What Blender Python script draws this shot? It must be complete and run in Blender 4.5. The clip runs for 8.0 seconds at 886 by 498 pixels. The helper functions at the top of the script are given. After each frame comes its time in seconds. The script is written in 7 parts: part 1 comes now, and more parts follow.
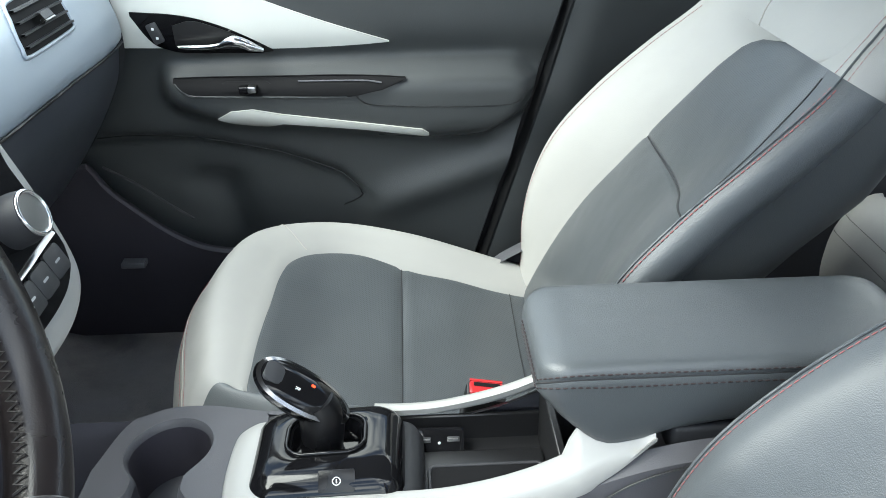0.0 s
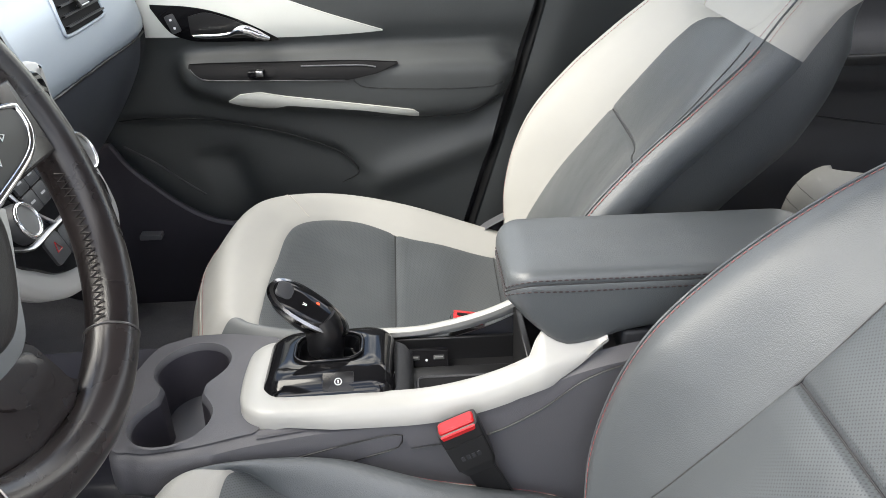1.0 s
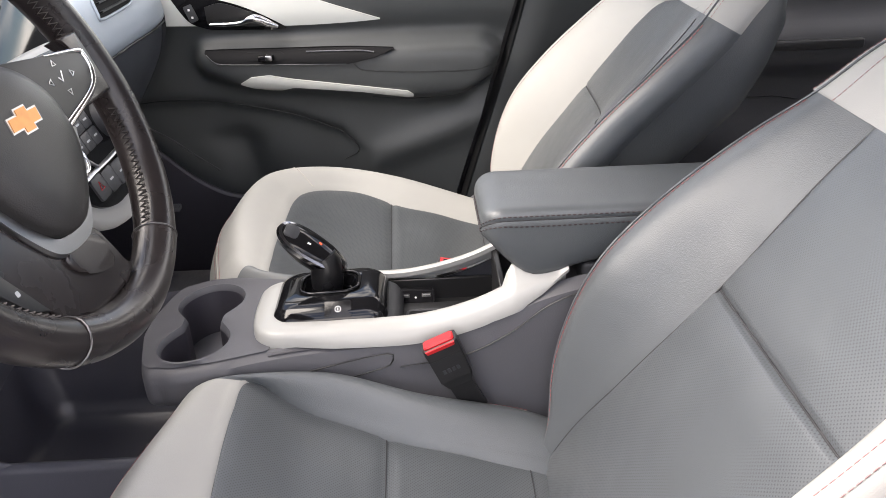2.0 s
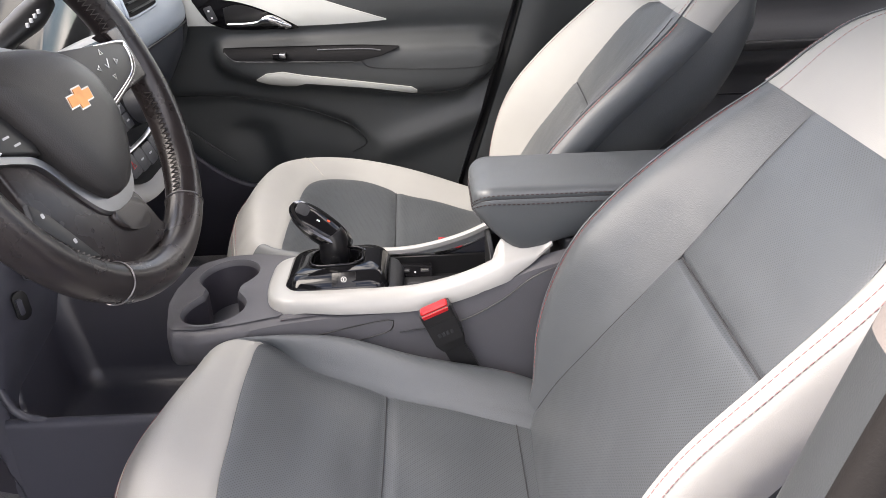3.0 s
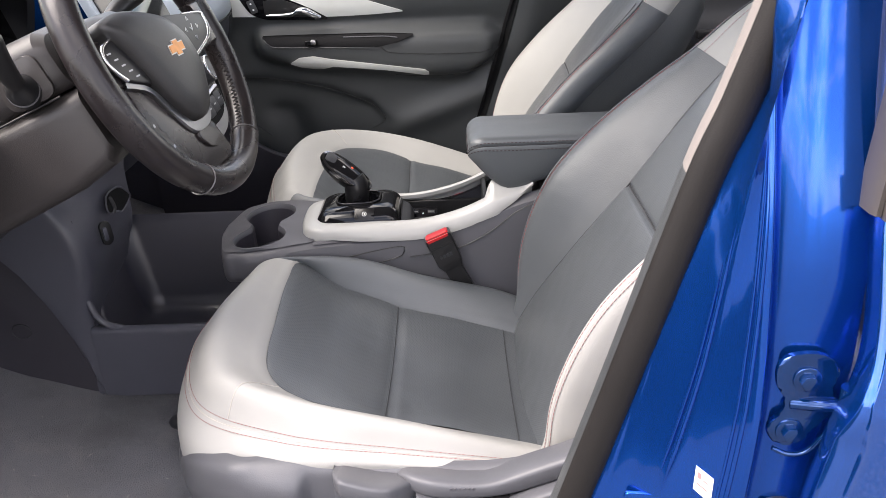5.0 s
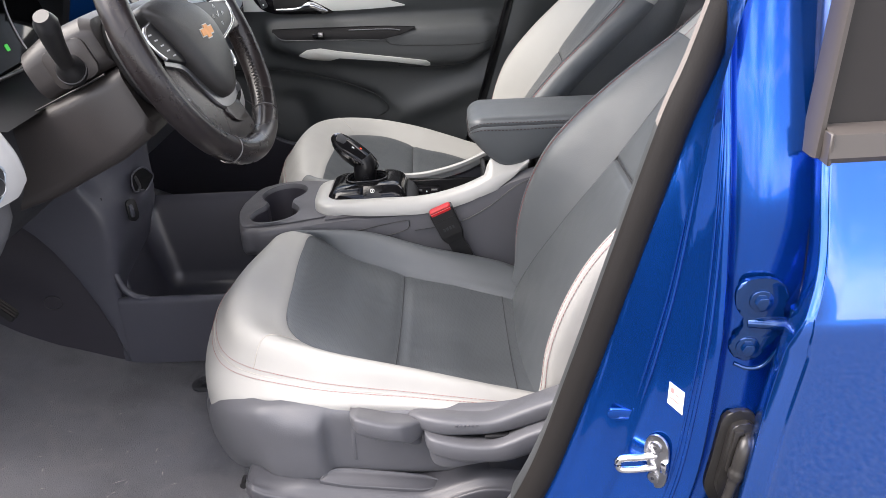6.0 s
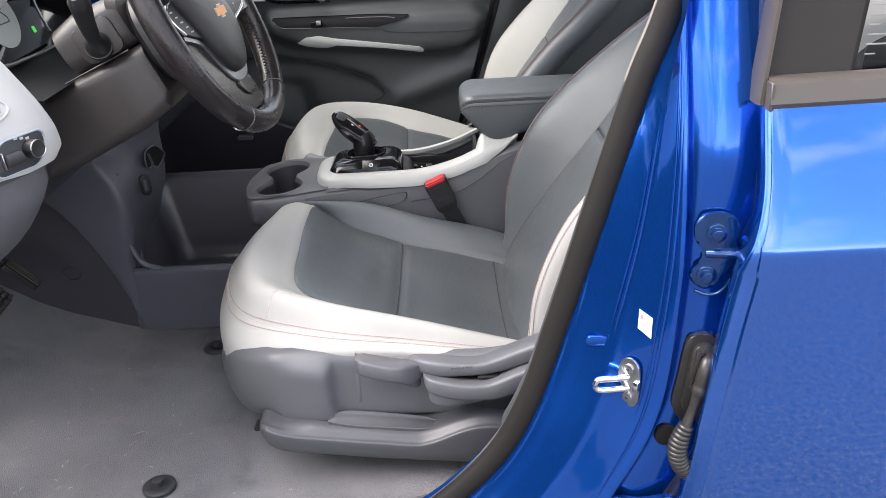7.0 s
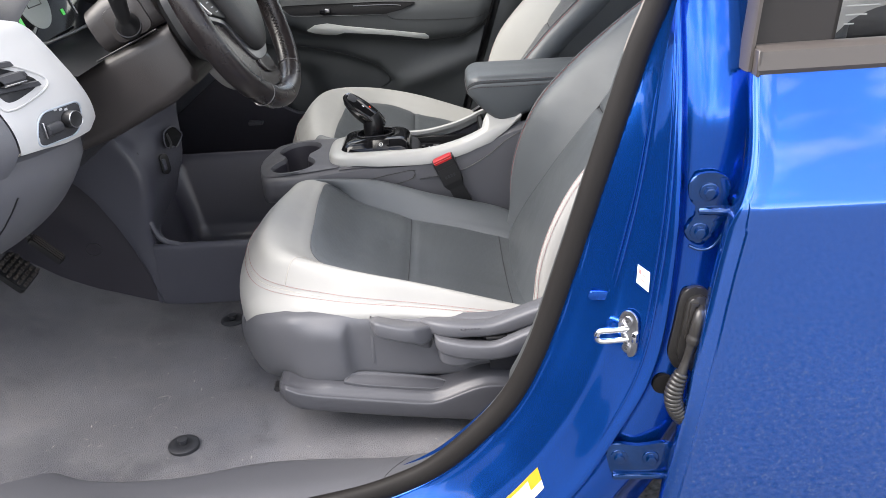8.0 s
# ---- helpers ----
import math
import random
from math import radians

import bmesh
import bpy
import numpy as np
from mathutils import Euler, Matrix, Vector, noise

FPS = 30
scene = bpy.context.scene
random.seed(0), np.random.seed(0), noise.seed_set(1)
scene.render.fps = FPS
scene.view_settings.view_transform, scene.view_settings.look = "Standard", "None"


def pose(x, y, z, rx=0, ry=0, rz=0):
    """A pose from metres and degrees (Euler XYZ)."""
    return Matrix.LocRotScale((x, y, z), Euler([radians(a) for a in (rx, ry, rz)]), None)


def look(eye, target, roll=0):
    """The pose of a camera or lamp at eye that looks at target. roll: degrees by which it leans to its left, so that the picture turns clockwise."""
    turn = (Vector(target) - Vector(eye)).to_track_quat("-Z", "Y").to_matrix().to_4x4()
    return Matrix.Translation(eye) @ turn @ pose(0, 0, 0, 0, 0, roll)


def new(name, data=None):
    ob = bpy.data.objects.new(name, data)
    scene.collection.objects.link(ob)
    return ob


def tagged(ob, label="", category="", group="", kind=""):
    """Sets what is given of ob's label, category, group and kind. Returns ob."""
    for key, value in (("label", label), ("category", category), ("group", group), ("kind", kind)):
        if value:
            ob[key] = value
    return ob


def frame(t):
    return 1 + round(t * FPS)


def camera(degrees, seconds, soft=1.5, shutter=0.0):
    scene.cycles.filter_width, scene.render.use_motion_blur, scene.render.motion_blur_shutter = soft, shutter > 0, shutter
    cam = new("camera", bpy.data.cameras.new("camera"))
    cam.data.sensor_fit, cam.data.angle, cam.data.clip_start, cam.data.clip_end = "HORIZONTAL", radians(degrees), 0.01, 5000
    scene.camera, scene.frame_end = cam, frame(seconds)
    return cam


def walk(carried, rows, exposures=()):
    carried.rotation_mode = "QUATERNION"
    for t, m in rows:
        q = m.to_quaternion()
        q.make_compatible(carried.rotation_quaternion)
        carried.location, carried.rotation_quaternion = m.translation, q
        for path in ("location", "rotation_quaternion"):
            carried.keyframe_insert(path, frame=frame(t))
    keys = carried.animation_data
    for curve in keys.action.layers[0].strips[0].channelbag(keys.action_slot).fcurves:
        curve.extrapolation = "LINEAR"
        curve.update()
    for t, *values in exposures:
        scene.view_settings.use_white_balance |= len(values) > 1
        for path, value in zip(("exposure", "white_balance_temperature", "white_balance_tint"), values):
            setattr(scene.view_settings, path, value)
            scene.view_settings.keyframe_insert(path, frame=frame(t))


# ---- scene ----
cam = camera(56.14, 8.0, soft=0.85)
# seconds, eye x y z, yaw, pitch, roll
ROWS = [
    (0.0, 0.0260, -0.6278, 1.3237, -2.03, -28.30, -1.08),
    (0.5, 0.0275, -0.7111, 1.3157, -2.15, -27.43, -1.33),
    (1.0, 0.0326, -0.7949, 1.3060, -2.23, -26.84, -1.46),
    (1.5, 0.0427, -0.8888, 1.2907, -2.08, -26.31, -1.70),
    (2.8, 0.0636, -1.0539, 1.3164, -1.06, -26.02, -1.91),
    (3.0, 0.0680, -1.0787, 1.3128, -0.89, -25.86, -1.94),
    (3.5, 0.0863, -1.1596, 1.3191, -0.29, -25.66, -2.06),
    (4.0, 0.0922, -1.2480, 1.3209, 0.32, -25.44, -2.16),
    (4.5, 0.0963, -1.3177, 1.3198, 0.74, -25.22, -2.29),
    (5.8, 0.0856, -1.4589, 1.3224, 0.59, -25.05, -2.53),
    (6.0, 0.0845, -1.4886, 1.3199, 0.59, -25.01, -2.64),
    (6.5, 0.0839, -1.5525, 1.3140, 0.35, -25.07, -2.88),
    (7.0, 0.0802, -1.6076, 1.3127, 0.11, -25.13, -3.03),
    (7.5, 0.0707, -1.6570, 1.3080, 0.03, -25.26, -3.12),
    (8.0, 0.0640, -1.6880, 1.3054, 0.15, -25.40, -3.18),
]
walk(cam, [(t, pose(x, y, z, 90 + pitch, 0, yaw) @ pose(0, 0, 0, 0, 0, roll)) for t, x, y, z, yaw, pitch, roll in ROWS],
     exposures=[(0.0, 2.17, 6250, 3), (0.5, 2.15, 6450, 6), (1.0, 2.15, 6900, 11), (1.5, 2.18, 7050, 16), (3.5, 2.08, 7080, 18), (4.5, 1.93, 6980, 18), (6.0, 1.83, 6800, 16), (7.0, 1.82, 6700, 14), (8.0, 1.81, 6700, 13)])


# ---------------- world, sun ----------------
SUN_EL, SUN_AZ = 52.0, 256.0
world = bpy.data.worlds.new("sky")
scene.world = world
world.use_nodes = True
wn, wl = world.node_tree.nodes, world.node_tree.links
wn.clear()
w_out, w_bg = wn.new("ShaderNodeOutputWorld"), wn.new("ShaderNodeBackground")
w_sky = wn.new("ShaderNodeTexSky")
w_sky.sky_type, w_sky.sun_disc = "NISHITA", False
w_sky.sun_elevation, w_sky.sun_rotation = radians(SUN_EL), radians(SUN_AZ)
w_co, w_map = wn.new("ShaderNodeTexCoord"), wn.new("ShaderNodeMapping")
w_map.inputs["Scale"].default_value = (1.0, 1.0, 3.2)
w_noise = wn.new("ShaderNodeTexNoise")
w_noise.inputs["Scale"].default_value, w_noise.inputs["Detail"].default_value = 3.1, 8.0
w_noise.inputs["Roughness"].default_value = 0.56
w_ramp = wn.new("ShaderNodeValToRGB")
w_ramp.color_ramp.elements[0].position, w_ramp.color_ramp.elements[1].position = 0.44, 0.60
w_mix = wn.new("ShaderNodeMix")
w_mix.data_type = "RGBA"
wl.new(w_co.outputs["Generated"], w_map.inputs["Vector"])
wl.new(w_map.outputs["Vector"], w_noise.inputs["Vector"])
wl.new(w_noise.outputs["Fac"], w_ramp.inputs["Fac"])
wl.new(w_ramp.outputs["Color"], w_mix.inputs[0])
wl.new(w_sky.outputs["Color"], w_mix.inputs[6])
# cloud cover is dimmer towards the horizon than overhead
w_sep, w_dome = wn.new("ShaderNodeSeparateXYZ"), wn.new("ShaderNodeMapRange")
w_dome.inputs["From Min"].default_value, w_dome.inputs["From Max"].default_value = 0.0, 0.9
w_dome.inputs["To Min"].default_value, w_dome.inputs["To Max"].default_value = 1.0, 1.2
w_cloud = wn.new("ShaderNodeMix")
w_cloud.data_type, w_cloud.blend_type = "RGBA", "MULTIPLY"
w_cloud.inputs[0].default_value, w_cloud.inputs[6].default_value = 1.0, (13.0, 12.9, 12.8, 1.0)
wl.new(w_co.outputs["Generated"], w_sep.inputs["Vector"])
wl.new(w_sep.outputs["Z"], w_dome.inputs["Value"])
wl.new(w_dome.outputs["Result"], w_cloud.inputs[7])
wl.new(w_cloud.outputs[2], w_mix.inputs[7])
wl.new(w_mix.outputs[2], w_bg.inputs["Color"])
w_bg.inputs["Strength"].default_value = 0.118
wl.new(w_bg.outputs["Background"], w_out.inputs["Surface"])

sun_data = bpy.data.lights.new("sun", "SUN")
sun_data.energy, sun_data.angle, sun_data.color = 2.4, radians(50), (1.0, 0.97, 0.93)
sun = new("sun", sun_data)
sun.matrix_world = look((-3.1, -0.78, 4.7), (0.0, 0.0, 0.6))


# ---------------- materials ----------------
def material(name, colour, rough=0.5, metal=0.0, grain=0.0, grain_scale=400.0, mottle=0.08, mottle_scale=9.0,
             coat=0.0, spec=0.5, cells=False, sheen=0.0):
    """A surface with variation of colour at two scales and a fine relief. Scales are per metre."""
    m = bpy.data.materials.new(name)
    m.use_nodes = True
    n, l = m.node_tree.nodes, m.node_tree.links
    b = n["Principled BSDF"]
    co = n.new("ShaderNodeTexCoord")
    big = n.new("ShaderNodeTexNoise")
    big.inputs["Scale"].default_value, big.inputs["Detail"].default_value = mottle_scale, 5.0
    ramp = n.new("ShaderNodeMapRange")
    ramp.inputs["From Min"].default_value, ramp.inputs["From Max"].default_value = 0.25, 0.75
    ramp.inputs["To Min"].default_value, ramp.inputs["To Max"].default_value = 1.0 - mottle, 1.0 + mottle
    mul = n.new("ShaderNodeMix")
    mul.data_type, mul.blend_type = "RGBA", "MULTIPLY"
    mul.inputs[0].default_value = 1.0
    mul.inputs[6].default_value = (*colour, 1.0)
    l.new(co.outputs["Object"], big.inputs["Vector"])
    l.new(big.outputs["Fac"], ramp.inputs["Value"])
    l.new(ramp.outputs["Result"], mul.inputs[7])
    l.new(mul.outputs[2], b.inputs["Base Color"])
    rr = n.new("ShaderNodeMapRange")
    rr.inputs["To Min"].default_value, rr.inputs["To Max"].default_value = max(0.02, rough - 0.07), min(1.0, rough + 0.07)
    l.new(big.outputs["Fac"], rr.inputs["Value"])
    l.new(rr.outputs["Result"], b.inputs["Roughness"])
    b.inputs["Metallic"].default_value = metal
    b.inputs["Coat Weight"].default_value, b.inputs["Coat Roughness"].default_value = coat, 0.03
    b.inputs["Specular IOR Level"].default_value = spec
    if sheen:
        b.inputs["Sheen Weight"].default_value = sheen
    if grain:
        tex = n.new("ShaderNodeTexVoronoi" if cells else "ShaderNodeTexNoise")
        tex.inputs["Scale"].default_value = grain_scale
        bump = n.new("ShaderNodeBump")
        bump.inputs["Strength"].default_value, bump.inputs["Distance"].default_value = grain, 0.0006
        l.new(co.outputs["Object"], tex.inputs["Vector"])
        l.new(tex.outputs["Distance" if cells else "Fac"], bump.inputs["Height"])
        l.new(bump.outputs["Normal"], b.inputs["Normal"])
        if cells:
            # slack and pull in the hide, and short creases
            last = bump
            for scale, height, power in ((10.0, 0.012, 0.30), (34.0, 0.003, 0.07)):
                wave = n.new("ShaderNodeTexNoise")
                wave.inputs["Scale"].default_value, wave.inputs["Detail"].default_value = scale, 2.0
                wave.inputs["Distortion"].default_value = 0.15
                lift = n.new("ShaderNodeBump")
                lift.inputs["Strength"].default_value, lift.inputs["Distance"].default_value = power, height
                l.new(co.outputs["Object"], wave.inputs["Vector"])
                l.new(wave.outputs["Fac"], lift.inputs["Height"])
                l.new(lift.outputs["Normal"], last.inputs["Normal"])
                last = lift
    return m


def perforated(name, colour):
    """Leather pierced by a regular fine grid of holes."""
    m = material(name, colour, 0.37, spec=0.6, grain=0.25, grain_scale=700, cells=True)
    n, l = m.node_tree.nodes, m.node_tree.links
    b = n["Principled BSDF"]
    uv = n.new("ShaderNodeTexCoord")
    mp = n.new("ShaderNodeMapping")
    mp.inputs["Scale"].default_value = (330.0, 330.0, 330.0)
    mp.inputs["Rotation"].default_value = (0.0, 0.0, radians(45))
    fr = n.new("ShaderNodeVectorMath")
    fr.operation = "FRACTION"
    sub = n.new("ShaderNodeVectorMath")
    sub.operation = "SUBTRACT"
    sub.inputs[1].default_value = (0.5, 0.5, 0.0)
    flat = n.new("ShaderNodeVectorMath")
    flat.operation = "MULTIPLY"
    flat.inputs[1].default_value = (1.0, 1.0, 0.0)
    ln = n.new("ShaderNodeVectorMath")
    ln.operation = "LENGTH"
    hole = n.new("ShaderNodeMapRange")
    hole.inputs["From Min"].default_value, hole.inputs["From Max"].default_value = 0.19, 0.29
    hole.inputs["To Min"].default_value, hole.inputs["To Max"].default_value = 0.52, 1.0
    mul = n.new("ShaderNodeMix")
    mul.data_type, mul.blend_type = "RGBA", "MULTIPLY"
    mul.inputs[0].default_value = 1.0
    src = b.inputs["Base Color"].links[0].from_socket
    l.new(uv.outputs["UV"], mp.inputs["Vector"])
    l.new(mp.outputs["Vector"], fr.inputs[0])
    l.new(fr.outputs["Vector"], sub.inputs[0])
    l.new(sub.outputs["Vector"], flat.inputs[0])
    l.new(flat.outputs["Vector"], ln.inputs[0])
    l.new(ln.outputs["Value"], hole.inputs["Value"])
    l.new(src, mul.inputs[6])
    l.new(hole.outputs["Result"], mul.inputs[7])
    l.new(mul.outputs[2], b.inputs["Base Color"])
    return m


def car_paint(name, colour):
    m = material(name, colour, 0.15, metal=0.9, mottle=0.03, coat=1.0)
    n, l = m.node_tree.nodes, m.node_tree.links
    b = n["Principled BSDF"]
    b.inputs["Coat IOR"].default_value = 1.75
    co = n.new("ShaderNodeTexCoord")
    flake = n.new("ShaderNodeTexVoronoi")
    flake.inputs["Scale"].default_value = 2600.0
    bump = n.new("ShaderNodeBump")
    bump.inputs["Strength"].default_value, bump.inputs["Distance"].default_value = 0.06, 0.0002
    l.new(co.outputs["Object"], flake.inputs["Vector"])
    l.new(flake.outputs["Distance"], bump.inputs["Height"])
    l.new(bump.outputs["Normal"], b.inputs["Normal"])
    # pale specks low on the body, painting the grain of reflected asphalt
    speck = n.new("ShaderNodeTexNoise")
    speck.inputs["Scale"].default_value, speck.inputs["Detail"].default_value = 260.0, 3.0
    rng = n.new("ShaderNodeMapRange")
    rng.inputs["From Min"].default_value, rng.inputs["From Max"].default_value = 0.58, 0.70
    rng.inputs["To Max"].default_value = 0.55
    sep = n.new("ShaderNodeSeparateXYZ")
    low = n.new("ShaderNodeMapRange")
    low.inputs["From Min"].default_value, low.inputs["From Max"].default_value = 0.84, 0.66
    both = n.new("ShaderNodeMath")
    both.operation = "MULTIPLY"
    mix = n.new("ShaderNodeMix")
    mix.data_type = "RGBA"
    mix.inputs[7].default_value = (0.20, 0.30, 0.55, 1.0)
    l.new(co.outputs["Object"], speck.inputs["Vector"])
    l.new(co.outputs["Object"], sep.inputs["Vector"])
    l.new(speck.outputs["Fac"], rng.inputs["Value"])
    l.new(sep.outputs["Z"], low.inputs["Value"])
    l.new(rng.outputs["Result"], both.inputs[0])
    l.new(low.outputs["Result"], both.inputs[1])
    l.new(both.outputs["Value"], mix.inputs[0])
    l.new(b.inputs["Base Color"].links[0].from_socket, mix.inputs[6])
    l.new(mix.outputs[2], b.inputs["Base Color"])
    return m


def worn_carpet(name):
    """Short grey pile with brownish stains, brushed streaks and fibre specks."""
    m = material(name, (0.142, 0.143, 0.155), 0.97, grain=0.8, grain_scale=650, mottle=0.3, mottle_scale=7, sheen=0.1)
    n, l = m.node_tree.nodes, m.node_tree.links
    b = n["Principled BSDF"]
    co = n.new("ShaderNodeTexCoord")
    src = b.inputs["Base Color"].links[0].from_socket
    for scale, lo, hi, tint, most in ((3.2, 0.46, 0.64, (0.168, 0.163, 0.165, 1), 0.55), (5.0, 0.52, 0.68, (0.058, 0.059, 0.066, 1), 0.6), (15.0, 0.50, 0.68, (0.200, 0.192, 0.192, 1), 0.45),
                                      (420.0, 0.56, 0.66, (0.26, 0.25, 0.25, 1), 0.45), (700.0, 0.53, 0.62, (0.045, 0.045, 0.048, 1), 0.55)):
        tex = n.new("ShaderNodeTexNoise")
        tex.inputs["Scale"].default_value, tex.inputs["Detail"].default_value = scale, 4.0
        tex.inputs["Distortion"].default_value = 0.8 if scale < 50 else 0.0
        rng = n.new("ShaderNodeMapRange")
        rng.inputs["From Min"].default_value, rng.inputs["From Max"].default_value = lo, hi
        rng.inputs["To Max"].default_value = most
        mix = n.new("ShaderNodeMix")
        mix.data_type = "RGBA"
        mix.inputs[7].default_value = tint
        l.new(co.outputs["Object"], tex.inputs["Vector"])
        l.new(tex.outputs["Fac"], rng.inputs["Value"])
        l.new(rng.outputs["Result"], mix.inputs[0])
        l.new(src, mix.inputs[6])
        src = mix.outputs[2]
    l.new(src, b.inputs["Base Color"])
    bump = b.inputs["Normal"].links[0].from_node
    bump.inputs["Distance"].default_value = 0.002
    return m


GREY = (0.073, 0.081, 0.0875)
leather_grey = material("grey_leather", GREY, 0.42, spec=0.65, grain=0.28, grain_scale=950, cells=True, mottle=0.07)
leather_perf = perforated("perforated_leather", (0.074, 0.082, 0.0885))
leather_cream = material("cream_leather", (0.350, 0.346, 0.328), 0.58, spec=0.4, grain=0.14, grain_scale=850, cells=True, mottle=0.04)
leather_wheel = material("wheel_leather", (0.014, 0.0112, 0.0115), 0.28, spec=0.42, grain=0.1, grain_scale=900, cells=True, mottle=0.2, mottle_scale=22)
plastic_wheel = material("smooth_wheel_cover", (0.020, 0.0165, 0.0165), 0.27, spec=0.42, mottle=0.2, mottle_scale=18)
plastic_bag = material("hub_plastic", (0.023, 0.022, 0.022), 0.42, grain=0.3, grain_scale=900, mottle=0.1)
satin_dark = material("dark_satin", (0.12, 0.115, 0.115), 0.32, metal=0.6, mottle=0.08)
thread_red = material("red_thread", (0.30, 0.105, 0.105), 0.8)
thread_pink = material("pink_thread", (0.33, 0.185, 0.18), 0.8)
thread_arm = material("maroon_thread", (0.040, 0.026, 0.028), 0.8)
thread_dark = material("dark_thread", (0.03, 0.03, 0.032), 0.7)
thread_wheel = material("wheel_thread", (0.048, 0.043, 0.041), 0.6)
thread_pale = material("pale_thread", (0.45, 0.42, 0.38), 0.7)
plastic_grey = material("grey_plastic", (0.095, 0.097, 0.107), 0.45, grain=0.35, grain_scale=900, mottle=0.06)
plastic_stack = material("stack_plastic", (0.067, 0.068, 0.086), 0.36, grain=0.35, grain_scale=900, mottle=0.08)
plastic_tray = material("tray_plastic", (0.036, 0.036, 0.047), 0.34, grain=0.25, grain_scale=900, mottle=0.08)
plastic_purple = material("tunnel_plastic", (0.029, 0.027, 0.036), 0.55, grain=0.35, grain_scale=900, mottle=0.1)
plastic_glove = material("soft_touch_plastic", (0.043, 0.047, 0.058), 0.38, spec=0.6, grain=0.2, grain_scale=900, mottle=0.08)
plastic_rail = material("rail_plastic", (0.062, 0.063, 0.071), 0.36, grain=0.25, grain_scale=900, mottle=0.08)
plastic_console = material("console_plastic", (0.076, 0.076, 0.086), 0.5, grain=0.35, grain_scale=900, mottle=0.06)
plastic_dark = material("charcoal_plastic", (0.029, 0.030, 0.034), 0.5, grain=0.35, grain_scale=900, mottle=0.1)
plastic_door = material("door_plastic", (0.042, 0.046, 0.048), 0.46, grain=0.35, grain_scale=800, mottle=0.08)
plastic_black = material("black_plastic", (0.012, 0.012, 0.013), 0.4, mottle=0.1)
# black that stands for the shade inside hollows
recess_shade = material("recess_shade", (0.008, 0.008, 0.009), 0.7, spec=0.12, mottle=0.1)
column_plastic = material("column_plastic", (0.031, 0.027, 0.026), 0.42, grain=0.35, grain_scale=900, mottle=0.1)
cap_trim = material("cap_trim", (0.45, 0.45, 0.445), 0.42, grain=0.2, grain_scale=700, mottle=0.03)
print_faint = material("faint_print", (0.20, 0.21, 0.20), 0.6, mottle=0.02)
piano_black = material("gloss_black", (0.006, 0.006, 0.007), 0.05, mottle=0.02, spec=0.32)
white_trim = material("white_trim", (0.335, 0.335, 0.326), 0.32, mottle=0.02)
cream_trim = material("cream_trim", (0.62, 0.63, 0.60), 0.45, grain=0.2, grain_scale=700, mottle=0.03)
silver_trim = material("silver_trim", (0.36, 0.41, 0.47), 0.34, metal=0.25, grain=0.2, grain_scale=700, mottle=0.03)
shifter_black = material("shifter_black", (0.006, 0.006, 0.007), 0.28, mottle=0.05, spec=0.32)
smoked_chrome = material("smoked_chrome", (0.26, 0.26, 0.27), 0.16, metal=1.0, mottle=0.03)
chrome = material("chrome", (0.75, 0.75, 0.76), 0.12, metal=1.0, mottle=0.03)
satin = material("satin_metal", (0.42, 0.42, 0.43), 0.3, metal=1.0, mottle=0.04)
satin_grey = material("satin_grey", (0.24, 0.24, 0.245), 0.34, metal=1.0, mottle=0.08, mottle_scale=40)
red_plastic = material("red_plastic", (0.42, 0.010, 0.014), 0.35, mottle=0.03)
carpet = worn_carpet("carpet")
rubber = material("rubber", (0.0135, 0.0122, 0.0115), 0.55, spec=0.16, grain=0.3, grain_scale=700, mottle=0.1)
taupe = material("taupe_trim", (0.062, 0.054, 0.049), 0.45, mottle=0.05)
rubber_gloss = material("satin_rubber", (0.022, 0.0205, 0.019), 0.32, spec=0.45, grain=0.15, grain_scale=500, mottle=0.12, mottle_scale=60)
paint = car_paint("blue_paint", (0.001, 0.105, 0.50))
gold = material("bronze_emblem", (0.55, 0.25, 0.09), 0.35, metal=0.6, mottle=0.15, mottle_scale=120)
label_white = material("white_label", (0.75, 0.76, 0.76), 0.5, mottle=0.02)
label_yellow = material("yellow_label", (0.50, 0.29, 0.01), 0.5, mottle=0.02)
print_grey = material("grey_print", (0.42, 0.43, 0.44), 0.6, mottle=0.02)
print_dark = material("dark_print", (0.08, 0.08, 0.08), 0.6, mottle=0.02)
asphalt = material("asphalt", (0.105, 0.105, 0.108), 0.9, grain=1.0, grain_scale=120, mottle=1.0, mottle_scale=70)
plastic_black_gloss = material("glossy_cover", (0.026, 0.024, 0.023), 0.15, mottle=0.05)
# body blue darkened to paint in the shade of the doorway and hinges
paint_jamb_shade = material("blue_jamb_shade", (0.001, 0.078, 0.41), 0.18, metal=0.85, mottle=0.05, coat=0.7)
paint_jamb_shade.node_tree.nodes["Principled BSDF"].inputs["Coat IOR"].default_value = 1.45
paint_hinge_shade = material("blue_hinge_shade", (0.001, 0.038, 0.15), 0.13, metal=0.75, mottle=0.1, mottle_scale=60, coat=0.8)
tinted_glass = bpy.data.materials.new("tinted_glass")
tinted_glass.use_nodes = True
_b = tinted_glass.node_tree.nodes["Principled BSDF"]
_b.inputs["Base Color"].default_value, _b.inputs["Roughness"].default_value = (0.45, 0.46, 0.45, 1), 0.02
_b.inputs["Transmission Weight"].default_value, _b.inputs["IOR"].default_value = 1.0, 1.45
safety_glass = bpy.data.materials.new("green_safety_glass")
safety_glass.use_nodes = True
_n, _l = safety_glass.node_tree.nodes, safety_glass.node_tree.links
